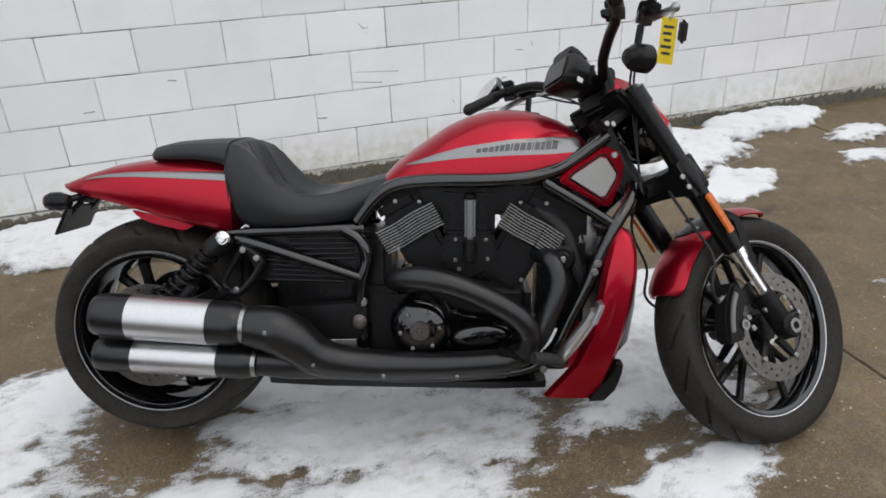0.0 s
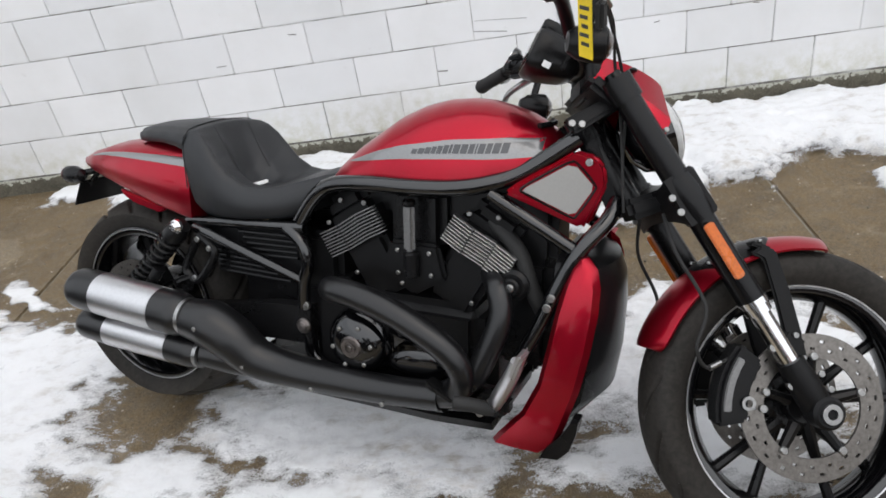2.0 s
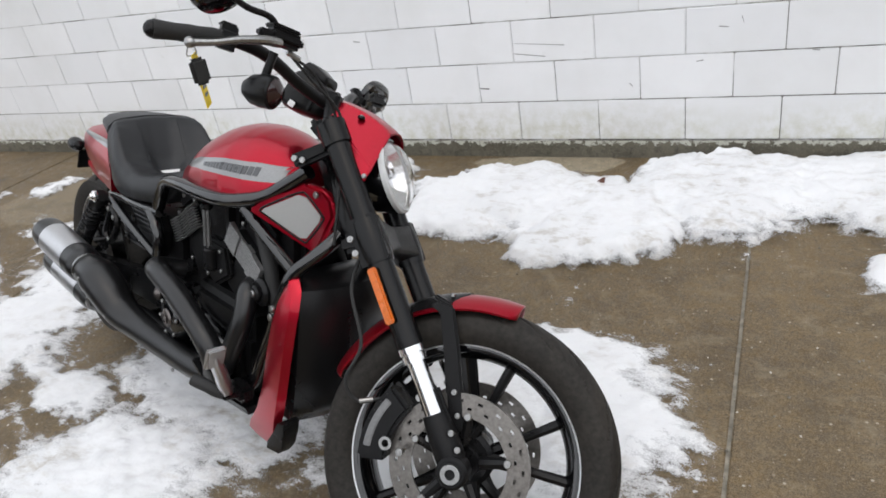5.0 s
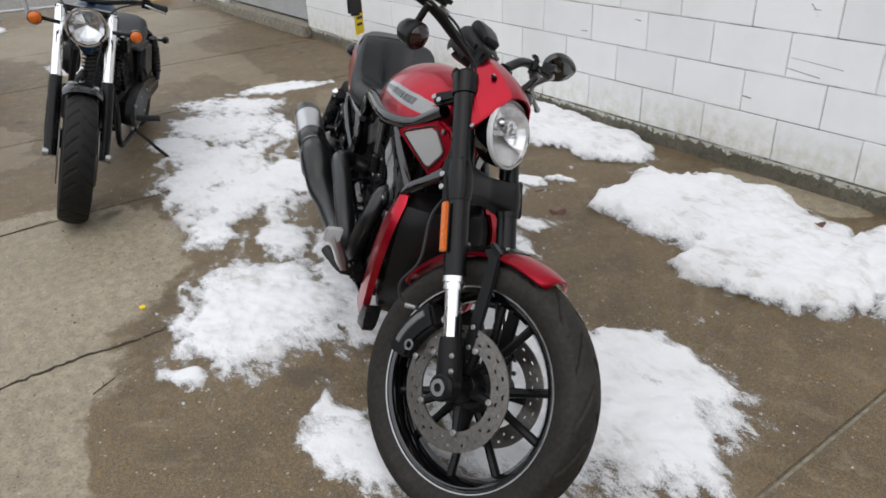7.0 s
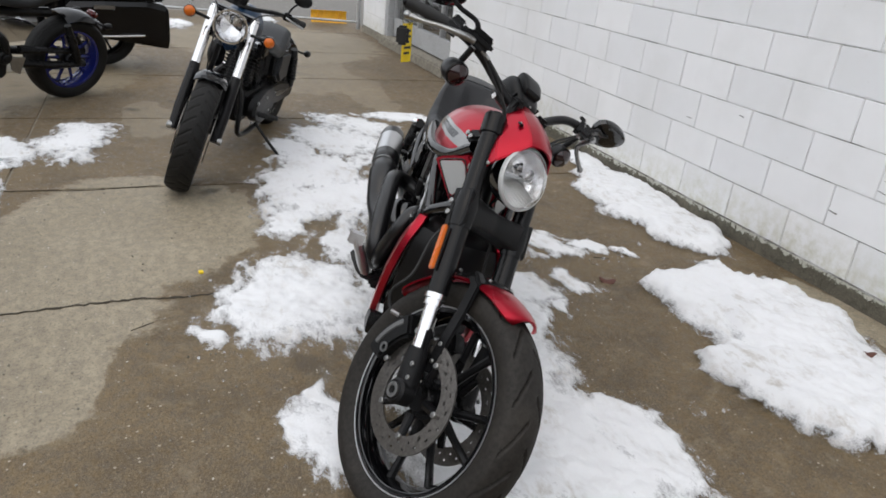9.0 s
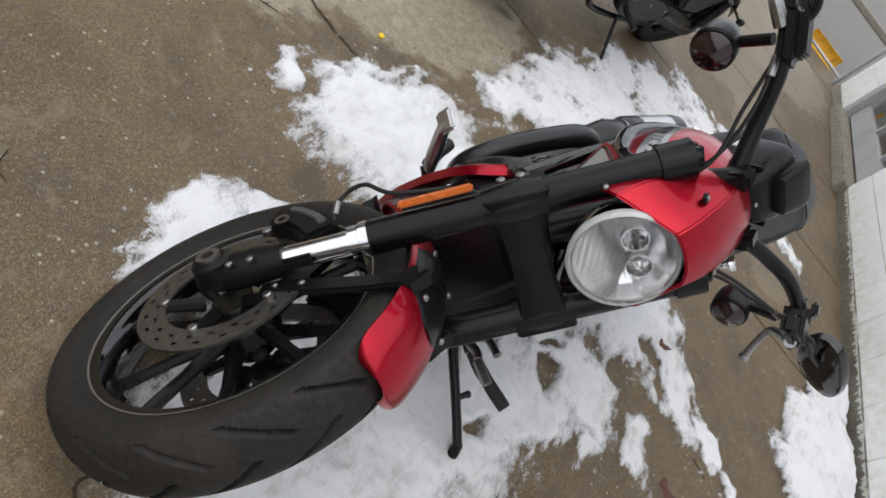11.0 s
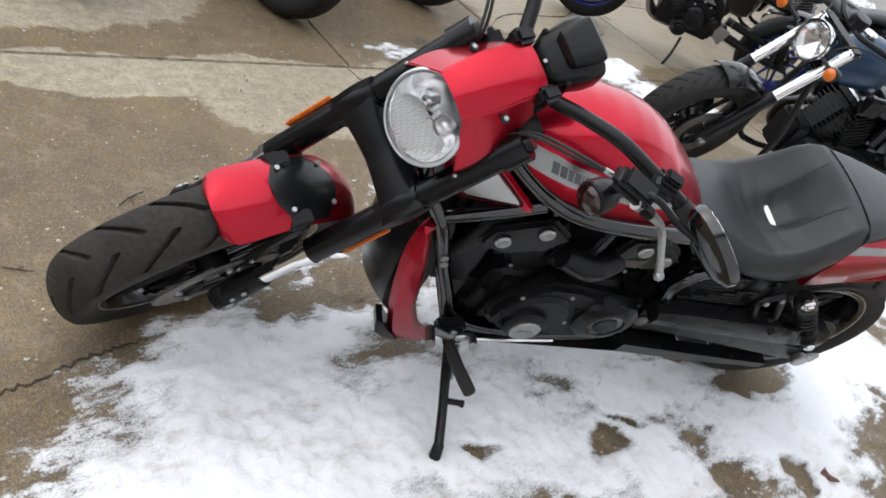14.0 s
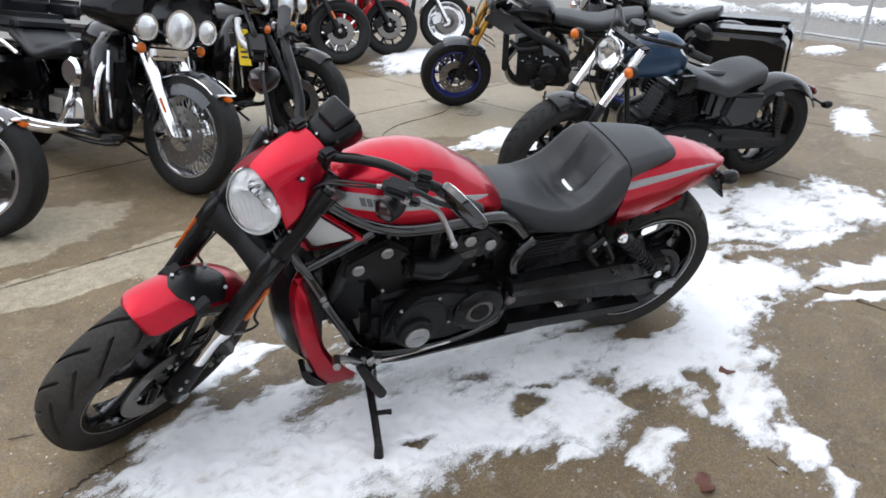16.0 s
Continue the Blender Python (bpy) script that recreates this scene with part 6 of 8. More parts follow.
body("belly_tray", loft([[(x, y * k, z) for y, z in ((-0.17, 0.222), (-0.16, 0.200), (0.16, 0.200), (0.17, 0.222))] for x, k in ((0.34, 0.9), (0.50, 1.0), (0.95, 1.0), (1.09, 0.9))]), SATIN, "black belly tray", angle=30)

# foot controls and prop stand
for s in (-1, 1):
    fc = body("foot_control", join(block((1.105, s * 0.172, 0.290), (0.075, 0.045, 0.045), 0.010), tube([(1.115, s * 0.17, 0.290), (1.120, s * 0.225, 0.300)], 0.014, 12, 3)), SATIN, "black forward foot control")
    body("control_bolt", join(bolt((1.105, s * 0.197, 0.300), 0.012, s), bolt((1.078, s * 0.197, 0.270), 0.009, s)), STEEL, "", fc)
    body("foot_peg", tube([(1.120, 0.225, 0.300), (1.112, 0.300, 0.322), (1.102, 0.368, 0.345)] if s > 0 else [(1.120, -0.225, 0.300), (1.085, -0.250, 0.318), (1.045, -0.268, 0.325)], [0.012, 0.0165, 0.0155, 0.0165, 0.0155], 12, 5), GRIP, "black rubber foot peg", fc)
pd = body("brake_pedal", tube([(1.112, -0.210, 0.295), (1.138, -0.235, 0.345), (1.162, -0.255, 0.390), (1.181, -0.275, 0.430), (1.190, -0.283, 0.455)], [0.014, 0.018, 0.017, 0.015, 0.013], 12, 6, flat=0.6), ALU, "flat polished brake pedal")
body("pedal_pad", block((1.194, -0.283, 0.450), (0.014, 0.050, 0.062), 0.006, Matrix.Rotation(radians(20), 4, "Y")), ALU, "", pd)
sl = body("shift_lever", join(tube([(1.112, 0.205, 0.292), (1.150, 0.225, 0.345), (1.200, 0.235, 0.385)], [0.013, 0.011, 0.010], 10, 5), tube([(1.200, 0.235, 0.385), (1.212, 0.285, 0.405)], 0.012, 10, 3), tube([(1.09, 0.200, 0.285), (1.06, 0.210, 0.31), (1.075, 0.25, 0.34)], 0.010, 10, 4)), STEEL, "bright metal shift lever")
body("shift_rod", tube([(1.085, 0.196, 0.272), (0.95, 0.185, 0.262), (0.80, 0.175, 0.262)], 0.0045, 8, 3), CHROME, "thin chrome shift rod", sl)
ps = body("prop_stand", join(tube([(1.078, 0.165, 0.232), (1.092, 0.230, 0.220), (1.112, 0.350, 0.208), (1.130, 0.452, 0.196)], [0.016, 0.013, 0.012, 0.012], 12, 5), tube([(1.128, 0.440, 0.200), (1.134, 0.462, 0.180), (1.136, 0.474, 0.160)], [0.013, 0.015, 0.017], 10, 3),
                             tube([(1.108, 0.335, 0.209), (1.070, 0.338, 0.205), (1.056, 0.340, 0.203)], [0.008, 0.008, 0.010], 10, 3), block((1.075, 0.160, 0.235), (0.06, 0.05, 0.04), 0.01)), SATIN, "lowered black prop stand")
body("stand_spring", tube([(1.06, 0.19, 0.226), (1.085, 0.28, 0.214)], 0.006, 8, 4), STEEL, "", ps)

# sale tag and key fob on the brake lever
tag = thing("sale_tag", LEAN_POSE, "yellow card tag with unreadable print hanging from the brake lever", "tag")
steered("tag_card", moved(block((0, 0, -0.052), (0.0016, 0.036, 0.098), 0.0005), Matrix.Translation((1.118, -0.415, 0.995)) @ STEER.to_3x3().inverted().to_4x4() @ Matrix.Rotation(radians(16.5), 4, "X") @ Matrix.Rotation(radians(50), 4, "Z")), YELLOW, "yellow card", tag)
for k in range(5):
    steered("print_bar", moved(block((0.0, 0.002 * (k % 2), -0.022 - 0.014 * k), (0.003, 0.024 - 0.004 * (k % 3), 0.006), 0), Matrix.Translation((1.118, -0.415, 0.995)) @ STEER.to_3x3().inverted().to_4x4() @ Matrix.Rotation(radians(16.5), 4, "X") @ Matrix.Rotation(radians(50), 4, "Z")), MARK, "dark unreadable print", tag)
steered("tag_loop", tube([(1.118, -0.432, 1.000), (1.112, -0.420, 0.985), (1.120, -0.408, 0.995), (1.124, -0.428, 1.006)], 0.0012, 6, 5), STEEL, "", tag)
fob = thing("key_fob", LEAN_POSE, "small black key fob hanging beside the yellow tag", "key fob")
steered("fob_case", moved(block((0, 0, -0.04), (0.014, 0.032, 0.048), 0.006), Matrix.Translation((1.136, -0.440, 0.995)) @ STEER.to_3x3().inverted().to_4x4() @ Matrix.Rotation(radians(16.5), 4, "X")), GRIP, "black plastic case", fob)


# ---- the other parked motorcycles ----
PAINTS = {
    "black": surface("deep_black_paint", (0.0035, 0.0035, 0.004), 0.16, coat=0.12, grain=30, spec=0.28),
    "blue": surface("dark_blue_paint", (0.006, 0.030, 0.072), 0.32, coat=0.08, grain=60, metal=0.3),
    "grey": surface("charcoal_paint", (0.028, 0.030, 0.035), 0.18, coat=0.4, grain=60, metal=0.3),
    "red": surface("plain_red_paint", (0.42, 0.008, 0.012), 0.2, coat=0.9, grain=60),
    "flame": surface("silver_flame_paint", (0.45, 0.46, 0.47), 0.22, coat=0.9, grain=40, metal=0.3),
    "gold": surface("gold_anodised", (0.62, 0.33, 0.05), 0.3, metal=0.8, grain=60),
    "wheelblue": surface("blue_rim", (0.008, 0.014, 0.13), 0.25, coat=0.5, grain=60),
}


def flame_paint():
    """Silver flames with dark red outlines."""
    m, n, l, p = mat("flame_paint")
    v = local(n)
    wave = n.new("ShaderNodeTexWave")
    wave.inputs["Scale"].default_value, wave.inputs["Distortion"].default_value, wave.inputs["Detail"].default_value = 0.9, 4.5, 0.5
    l.new(v, wave.inputs["Vector"])
    c = mixc(n, l, ramp(n, l, wave.outputs["Fac"], (0.42, 0.0), (0.48, 1.0)), (0.05, 0.012, 0.014), (0.55, 0.55, 0.56))
    c = mixc(n, l, ramp(n, l, wave.outputs["Fac"], (0.82, 0.0), (0.86, 1.0)), c, (0.10, 0.09, 0.095))
    l.new(c, p.inputs["Base Color"])
    p.inputs["Roughness"].default_value, p.inputs["Metallic"].default_value = 0.22, 0.3
    p.inputs["Coat Weight"].default_value = 0.8
    return m


PAINTS["flame"] = flame_paint()
PARKED_RUBBER = surface("parked_tyre_rubber", (0.011, 0.0108, 0.0105), 0.62, grain=90, vary=0.35, relief=0.0006, dirt=0.06, spec=0.22)
BLACKMETAL = SATIN


def parked(label, x, y, heading, lean, wb, steer, spec):
    """A parked motorcycle built from its sizes: (x, y) is where the front tyre stands."""
    rf, wf, rr, wr = spec["wheels"]
    rake, trail = radians(spec.get("rake", 30)), 0.12
    turn = Matrix.Translation((wb + trail, 0, 0)) @ Matrix.Rotation(radians(steer), 4, Vector((-math.sin(rake), 0, math.cos(rake)))) @ Matrix.Translation((-wb - trail, 0, 0))
    foot = turn @ Vector((wb, 0, 0))
    pose_m = (Matrix.Translation((x, y, 0)) @ Matrix.Rotation(radians(heading), 4, "Z") @ Matrix.Translation((-foot.x, -foot.y, 0)) @ Matrix.Rotation(radians(-lean), 4, "X"))
    root = thing("motorcycle", pose_m, label, "motorcycle", "parked motorcycles")
    way = Vector((math.sin(rake), 0, -math.cos(rake)))
    paint = PAINTS[spec["paint"]]
    trim = PAINTS.get(spec.get("trim", spec["paint"]), paint)
    fork_m = {"chrome": CHROME, "black": BLACKMETAL, "gold": PAINTS["gold"]}[spec.get("fork", "chrome")]

    def put(name, bm, material, lab="", parent=None, front=False, angle=35):
        return part(name, moved(bm, turn) if front else bm, material, parent or root, lab, angle=angle)

    def wheel(name, cx, r, half, style, rim_m, front):
        c = Matrix.Translation((cx, 0, r))
        rim = r * spec.get("rimratio", 0.70)
        hub = put(name, moved(join(disc((0, 0, 0), 0.045, half * 1.7), disc((0, 0, 0), 0.07, half * 0.8, "Y", 0.01)), c), rim_m if style != "cast" else BLACKMETAL, "wheel hub", None, front)
        put("tyre", moved(tyre(rim, r, half, half * 0.55, 30, 300 if front and spec.get("tread") else 120, 0.10, 0.006), c), PARKED_RUBBER, "black tyre", hub, front, 50)
        put("rim", moved(rim_ring(rim - 0.004, half * 0.78), c), rim_m, "wheel rim", hub, front)
        if style == "spoke":
            for k in range(30):
                a = 2 * math.pi * k / 30
                d = 0.2 * (1 if k % 2 else -1)
                for s in (-1, 1):
                    put("spoke", moved(tube([(0.045 * math.cos(a), s * 0.035, 0.045 * math.sin(a)), ((rim - 0.02) * math.cos(a + d), s * 0.008, (rim - 0.02) * math.sin(a + d))], 0.0022, 5, 2), c), STEEL, "", hub, front)
        elif style == "disc":
            for s in (-1, 1):
                put("wheel_disc", moved(lathe([(0.02, s * 0.055), (0.05, s * 0.052), (0.075, s * 0.035), (rim * 0.80, s * 0.028), (rim - 0.012, s * 0.040), (rim - 0.012, s * 0.030), (rim * 0.80, s * 0.018), (0.02, s * 0.018)], 48), c), CHROME, "polished solid wheel disc", hub, front)
                for k in range(5):
                    a = 2 * math.pi * k / 5
                    put("slot", moved(block((rim * 0.84 * math.cos(a), s * 0.032, rim * 0.84 * math.sin(a)), (0.020, 0.012, 0.060), 0.008, Matrix.Rotation(-a, 4, "Y")), c), BLACKMETAL, "", hub, front)
        else:
            n = spec.get("spokes", 9)
            for k in range(n):
                a = 2 * math.pi * k / n
                put("spoke", moved(tube([(0.05 * math.cos(a), 0, 0.05 * math.sin(a)), ((rim - 0.015) * math.cos(a + 0.08), 0, (rim - 0.015) * math.sin(a + 0.08))], [0.016, 0.010, 0.014], 8, 3), c), spec_m(style, rim_m), "", hub, front)
        for s in ((-1, 1) if front else (-1,)):
            put("brake_disc", moved(moved(brake_disc(0.085, spec.get("discr", 0.145), 0.005, 12), Matrix.Translation((0, s * (half + 0.016), 0))), c), DISC, "steel brake disc", hub, front)
        return hub

    def spec_m(style, rim_m):
        return CHROME if style == "castbright" else rim_m

    rim_m = {"chrome": CHROME, "black": BLACKMETAL, "blue": PAINTS["wheelblue"]}[spec.get("rim", "black")]
    wheel("front_wheel", wb, rf, wf, spec["style"], rim_m, True)
    wheel("rear_wheel", 0.0, rr, wr, spec["style"], rim_m, False)
    # fork
    axle = Vector((wb, 0, rf))
    lift = spec.get("forklen", 0.66)
    top, mid = axle - way * lift, axle - way * (lift * 0.52)
    fy = wf + 0.045
    for s in (-1, 1):
        lg = put("fork_leg", tube([(top.x, s * fy, top.z), (mid.x, s * fy, mid.z)], spec.get("forkr", 0.024), 14, 2), fork_m, "fork tube", None, True)
        put("fork_lower", tube([(mid.x, s * fy, mid.z), (axle.x, s * fy, axle.z - 0.015)], [r_ * spec.get("legk", 1.0) for r_ in (0.028, 0.030, 0.032, 0.026)], 14, 3), CHROME if spec.get("lower") == "chrome" else BLACKMETAL, "", lg, True)
        put("axle_cap", disc((wb, s * (fy + 0.02), rf), 0.020, 0.03, "Y", 0.005), CHROME if spec.get("lower") == "chrome" else STEEL, "", lg, True)
        put("caliper", plate([(wb - 0.19, rf + 0.02), (wb - 0.13, rf + 0.09), (wb - 0.07, rf + 0.10), (wb - 0.08, rf - 0.01), (wb - 0.16, rf - 0.05)], s * (wf + 0.002), s * (wf + 0.045), 0.010), CHROME if spec.get("lower") == "chrome" else CRINKLE, "", lg, True)
        q = axle - way * (lift * 0.62)
        sg = put("turn_signal", lathe([(1e-4, -0.035), (0.022, -0.030), (0.030, -0.010), (0.031, 0.015), (1e-4, 0.015)], 18, (q.x + 0.03, s * (fy + 0.10), q.z + spec.get("sigz", 0.10)), "X"), CHROME if spec.get("lower") == "chrome" else BLACKMETAL, "turn signal", None, True)
        put("amber_lens", ball((q.x + 0.047, s * (fy + 0.10), q.z + spec.get("sigz", 0.10)), 0.028, 12, (0.7, 1, 1)), AMBER, "amber lens", sg, True)
        put("signal_stem", tube([(q.x + 0.02, s * (fy + 0.08), q.z + spec.get("sigz", 0.10)), (q.x, s * fy, q.z + spec.get("sigz", 0.10) - 0.01)], 0.009, 8, 2), BLACKMETAL, "", sg, True)
        if spec.get("reflector"):
            r0 = axle - way * (lift * 0.28)
            put("reflector", moved(block((0, 0, 0), (0.02, 0.008, 0.09), 0.003), Matrix.Translation((r0.x + 0.02, s * (fy + 0.032), r0.z)) @ Matrix.Rotation(-rake, 4, "Y")), AMBER, "", lg, True)
    put("lower_yoke", block((mid.x - 0.03 - 0.2 * math.sin(rake), 0, mid.z + 0.16), (0.06, 2 * fy + 0.05, 0.045), 0.012, Matrix.Rotation(-rake, 4, "Y")), BLACKMETAL, "", None, True)
    put("upper_yoke", block((top.x - 0.01, 0, top.z), (0.07, 2 * fy + 0.05, 0.03), 0.010), BLACKMETAL if spec.get("fork") != "chrome" or spec.get("yoke") else CHROME, "", None, True)
    # front mudguard
    g0, g1 = spec.get("guard", (75, 150))
    loops = []
    for i in range(25):
        a = radians(g0 + (g1 - g0) * i / 24)
        prof = [(rf + 0.022 - spec.get("skirt", 0.03) * abs(v) ** 3, v * (wf + 0.016)) for v in np.linspace(-1, 1, 9)]
        prof += [(r - 0.005, y * 0.95) for r, y in prof[::-1]]
        loops.append([(wb + r * math.cos(a), y, rf + r * math.sin(a)) for r, y in prof])
    fgd = put("front_mudguard", loft(loops), trim, "front mudguard", None, True)
    if spec.get("guardtrim"):
        put("mudguard_trim", tube([(wb + (rf + 0.016) * math.cos(radians(g0)), y, rf + (rf + 0.016) * math.sin(radians(g0))) for y in (-wf, 0, wf)], 0.008, 8, 3), CHROME, "chrome mudguard tip", fgd, True)
        put("mudguard_lamp", block((wb + (rf + 0.012) * math.cos(radians(g0 - 4)), 0, rf + (rf + 0.012) * math.sin(radians(g0 - 4))), (0.05, 0.035, 0.025), 0.008), AMBER, "amber mudguard lamp", fgd, True)
        for s in (-1, 1):
            put("mudguard_strip", tube([(wb + (rf + 0.012) * math.cos(radians(a)), s * (wf + 0.014), rf + (rf - 0.004) * math.sin(radians(a))) for a in range(int(g0) + 4, int(g1) - 6, 8)], 0.005, 6, 3), CHROME, "", fgd, True)
    # headlamp
    hz, hx, hr = spec["lamp"]
    if not spec.get("fairing"):
        lampm = CHROME if spec.get("lampshell") == "chrome" else BLACKMETAL
        lp = put("headlamp", lathe([(1e-4, -0.11), (hr * 0.6, -0.09), (hr, -0.02), (hr * 1.04, 0.0), (hr * 0.95, 0.0), (hr * 0.9, -0.02), (1e-4, -0.06)], 32, (hx, 0, hz), "X"), lampm, "round headlamp", None, True)
        put("lamp_reflector", lathe([(0.008, -0.05), (hr * 0.7, -0.03), (hr * 0.93, 0.0), (hr * 0.90, 0.001), (hr * 0.66, -0.025), (0.008, -0.045)], 11, (hx, 0, hz), "X"), CHROME, "", lp, True, 5)
        put("lamp_glass", lathe([(1e-4, 0.022), (hr * 0.6, 0.015), (hr * 0.96, 0.0), (hr * 0.90, 0.0), (hr * 0.55, 0.012), (1e-4, 0.018)], 32, (hx, 0, hz), "X"), GLASS, "clear lamp glass", lp, True)
        put("lamp_ring", lathe([(hr * 0.95, -0.004), (hr * 1.06, -0.004), (hr * 1.06, 0.010), (hr * 0.97, 0.010)], 32, (hx, 0, hz), "X"), CHROME, "chrome lamp ring", lp, True)
    # handlebar
    bx, bz, bw = spec["bar"]
    pts = [(top.x - 0.02, 0, top.z + 0.05), (top.x - 0.02, 0.08, top.z + 0.055), (bx + 0.06, bw * 0.55, bz), (bx, bw * 0.82, bz - 0.005), (bx - 0.05, bw, bz - 0.02)]
    bar = put("handlebar", join(tube(pts, 0.0125, 10, 5), mirrored(tube(pts, 0.0125, 10, 5))), CHROME if spec.get("barchrome") else BLACKMETAL, "handlebar", None, True)
    for s in (-1, 1):
        put("grip", tube([(bx + 0.01, s * bw * 0.80, bz - 0.005), (bx - 0.055, s * (bw + 0.01), bz - 0.02)], [0.016, 0.018, 0.016, 0.019], 12, 3), GRIP, "", bar, True)
        put("switch_housing", block((bx + 0.02, s * bw * 0.74, bz), (0.05, 0.06, 0.045), 0.010), BLACKMETAL, "", bar, True)
        put("lever", tube([(bx + 0.06, s * bw * 0.72, bz), (bx + 0.07, s * bw * 0.85, bz - 0.01), (bx + 0.01, s * bw * 1.02, bz - 0.03)], 0.006, 8, 4), STEEL, "", bar, True)
        mr = put("mirror", loft([[(bx + 0.03 + dx, s * (bw * 0.88) + 0.055 * k * math.cos(a), bz + 0.12 + 0.038 * k * math.sin(a)) for a in (2 * math.pi * i / 16 for i in range(16))] for dx, k in ((0.02, 0.5), (0.006, 0.96), (-0.008, 1.0))]), BLACKMETAL, "oval mirror", None, True)
        put("mirror_stem", tube([(bx + 0.03, s * bw * 0.72, bz + 0.01), (bx + 0.04, s * bw * 0.78, bz + 0.07), (bx + 0.03, s * bw * 0.88, bz + 0.11)], 0.006, 8, 4), BLACKMETAL, "", mr, True)
        put("cable", tube([(bx + 0.04, s * bw * 0.68, bz), (top.x + 0.05, s * 0.10, top.z + 0.02), (mid.x - 0.02, s * 0.06, mid.z + 0.1), (wb - 0.32, s * 0.05, 0.55)], 0.004, 6, 5), GRIP, "", bar, True)
    put("dial", lathe([(1e-4, 0.02), (0.040, 0.018), (0.045, 0.0), (0.040, -0.03), (1e-4, -0.035)], 20, (top.x - 0.03, 0, top.z + 0.085), "Z"), BLACKMETAL, "round dial", None, True)
    # tank
    x0, x1, z0, z1, tw = spec["tank"]
    loops = []
    for i in range(21):
        f = i / 20
        bulge = math.sin(math.pi * min(1.0, 0.06 + 0.90 * f) ** 0.85) ** 0.55
        zc = z0 + (z1 - z0) * (0.25 + 0.75 * bulge)
        loops.append([(x0 + (x1 - x0) * f, tw * bulge * math.copysign(abs(math.cos(a)) ** 0.8, math.cos(a)), (z0 + zc) / 2 + (zc - z0) / 2 * math.sin(a)) for a in (2 * math.pi * k / 24 for k in range(24))])
    tk = put("tank", loft(loops), PAINTS.get(spec.get("tankpaint"), paint), "painted fuel tank", angle=60)
    put("filler_cap", disc(((x0 + x1) / 2 + 0.05, 0, z1 + 0.004), 0.034, 0.018, "Z", 0.006), CHROME, "", tk)
    # seat
    sx0, sx1, sz, sw = spec["seat"]
    rows = []
    for i in range(19):
        f = i / 18
        dip = spec.get("dip", 0.04)
        zc = sz + spec.get("rise", 0.06) * max(0.0, 1 - f * 2.2) - dip * math.exp(-((f - 0.55) / 0.22) ** 2) + 0.02 * f
        w = sw * (0.72 + 0.36 * math.sin(math.pi * min(1, 0.15 + 0.7 * (1 - f)))) * (1 if 0 < i < 18 else 0.8)
        rows.append((sx0 + (sx1 - sx0) * f, zc, zc - 0.012, zc - 0.085, w))
    st = put("seat", loft([seat_loop(*r) for r in rows]), VINYL, "black vinyl seat", angle=60)
    if spec.get("pillion"):
        put("backrest", block((sx0 - 0.02, 0, sz + 0.30), (0.09, 0.30, 0.22), 0.035, Matrix.Rotation(radians(-14), 4, "Y"), 3), VINYL, "padded backrest", st)
    # rear mudguard
    loops = []
    a0, a1 = spec.get("rearguard", (35, 165))
    for i in range(25):
        a = radians(a0 + (a1 - a0) * i / 24)
        prof = [(rr + 0.045 - 0.05 * abs(v) ** 3, v * (wr + 0.03)) for v in np.linspace(-1, 1, 9)]
        prof += [(r - 0.006, y * 0.96) for r, y in prof[::-1]]
        loops.append([(r * math.cos(a), y, rr + r * math.sin(a)) for r, y in prof])
    rgd = put("rear_mudguard", loft(loops), paint, "painted rear mudguard")
    ra = radians(a1 - 8)
    put("tail_lamp", block(((rr + 0.06) * math.cos(ra), 0, rr + (rr + 0.06) * math.sin(ra)), (0.05, 0.09, 0.05), 0.015), REDLENS, "red tail lamp", rgd)
    for s in (-1, 1):
        put("rear_signal", lathe([(1e-4, -0.03), (0.022, -0.026), (0.026, 0.0), (0.018, 0.025), (1e-4, 0.03)], 16, ((rr + 0.02) * math.cos(ra) - 0.02, s * (wr + 0.09), rr + (rr + 0.02) * math.sin(ra)), "X"), BLACKMETAL, "", rgd)
        put("signal_arm", tube([((rr + 0.02) * math.cos(ra), s * (wr + 0.08), rr + (rr + 0.02) * math.sin(ra)), ((rr + 0.03) * math.cos(ra) + 0.02, 0, rr + (rr + 0.03) * math.sin(ra))], 0.008, 8, 2), BLACKMETAL, "", rgd)
    # engine
    ex = wb * 0.50
    if spec.get("engine") == "inline":
        put("engine", join(block((ex + 0.02, 0, 0.40), (0.42, 0.30, 0.26), 0.02, seg=2), block((ex + 0.14, 0, 0.58), (0.20, 0.32, 0.22), 0.03, Matrix.Rotation(radians(18), 4, "Y"))), CRINKLE, "black inline engine")
        for x_, z_, r_ in ((ex + 0.13, 0.44, 0.055), (ex - 0.16, 0.43, 0.05), (ex + 0.04, 0.30, 0.06)):
            put("case_cover", join(disc((x_, 0.165, z_), r_, 0.04, "Y", 0.012, 22), disc((x_, 0.19, z_), r_ * 0.55, 0.02, "Y", 0.006, 18)), CRINKLE, "round case cover")
        for k in range(7):
            put("case_bolt", disc((ex - 0.14 + 0.055 * k, 0.172, 0.50 + 0.02 * (k % 3)), 0.008, 0.012, "Y", 0.002, 10), STEEL)
            put("head_rib", block((ex + 0.15, 0.168, 0.50 + 0.022 * k), (0.17, 0.012, 0.008), 0.002, seg=1), BLACKMETAL)
        put("radiator", block((ex + 0.33, 0, 0.55), (0.05, 0.34, 0.30), 0.012), CRINKLE, "black radiator")
        put("heel_plate", plate([(ex - 0.30, 0.42), (ex - 0.18, 0.44), (ex - 0.20, 0.34), (ex - 0.26, 0.30)], 0.17, 0.18, 0.004), STEEL, "bright heel plate")
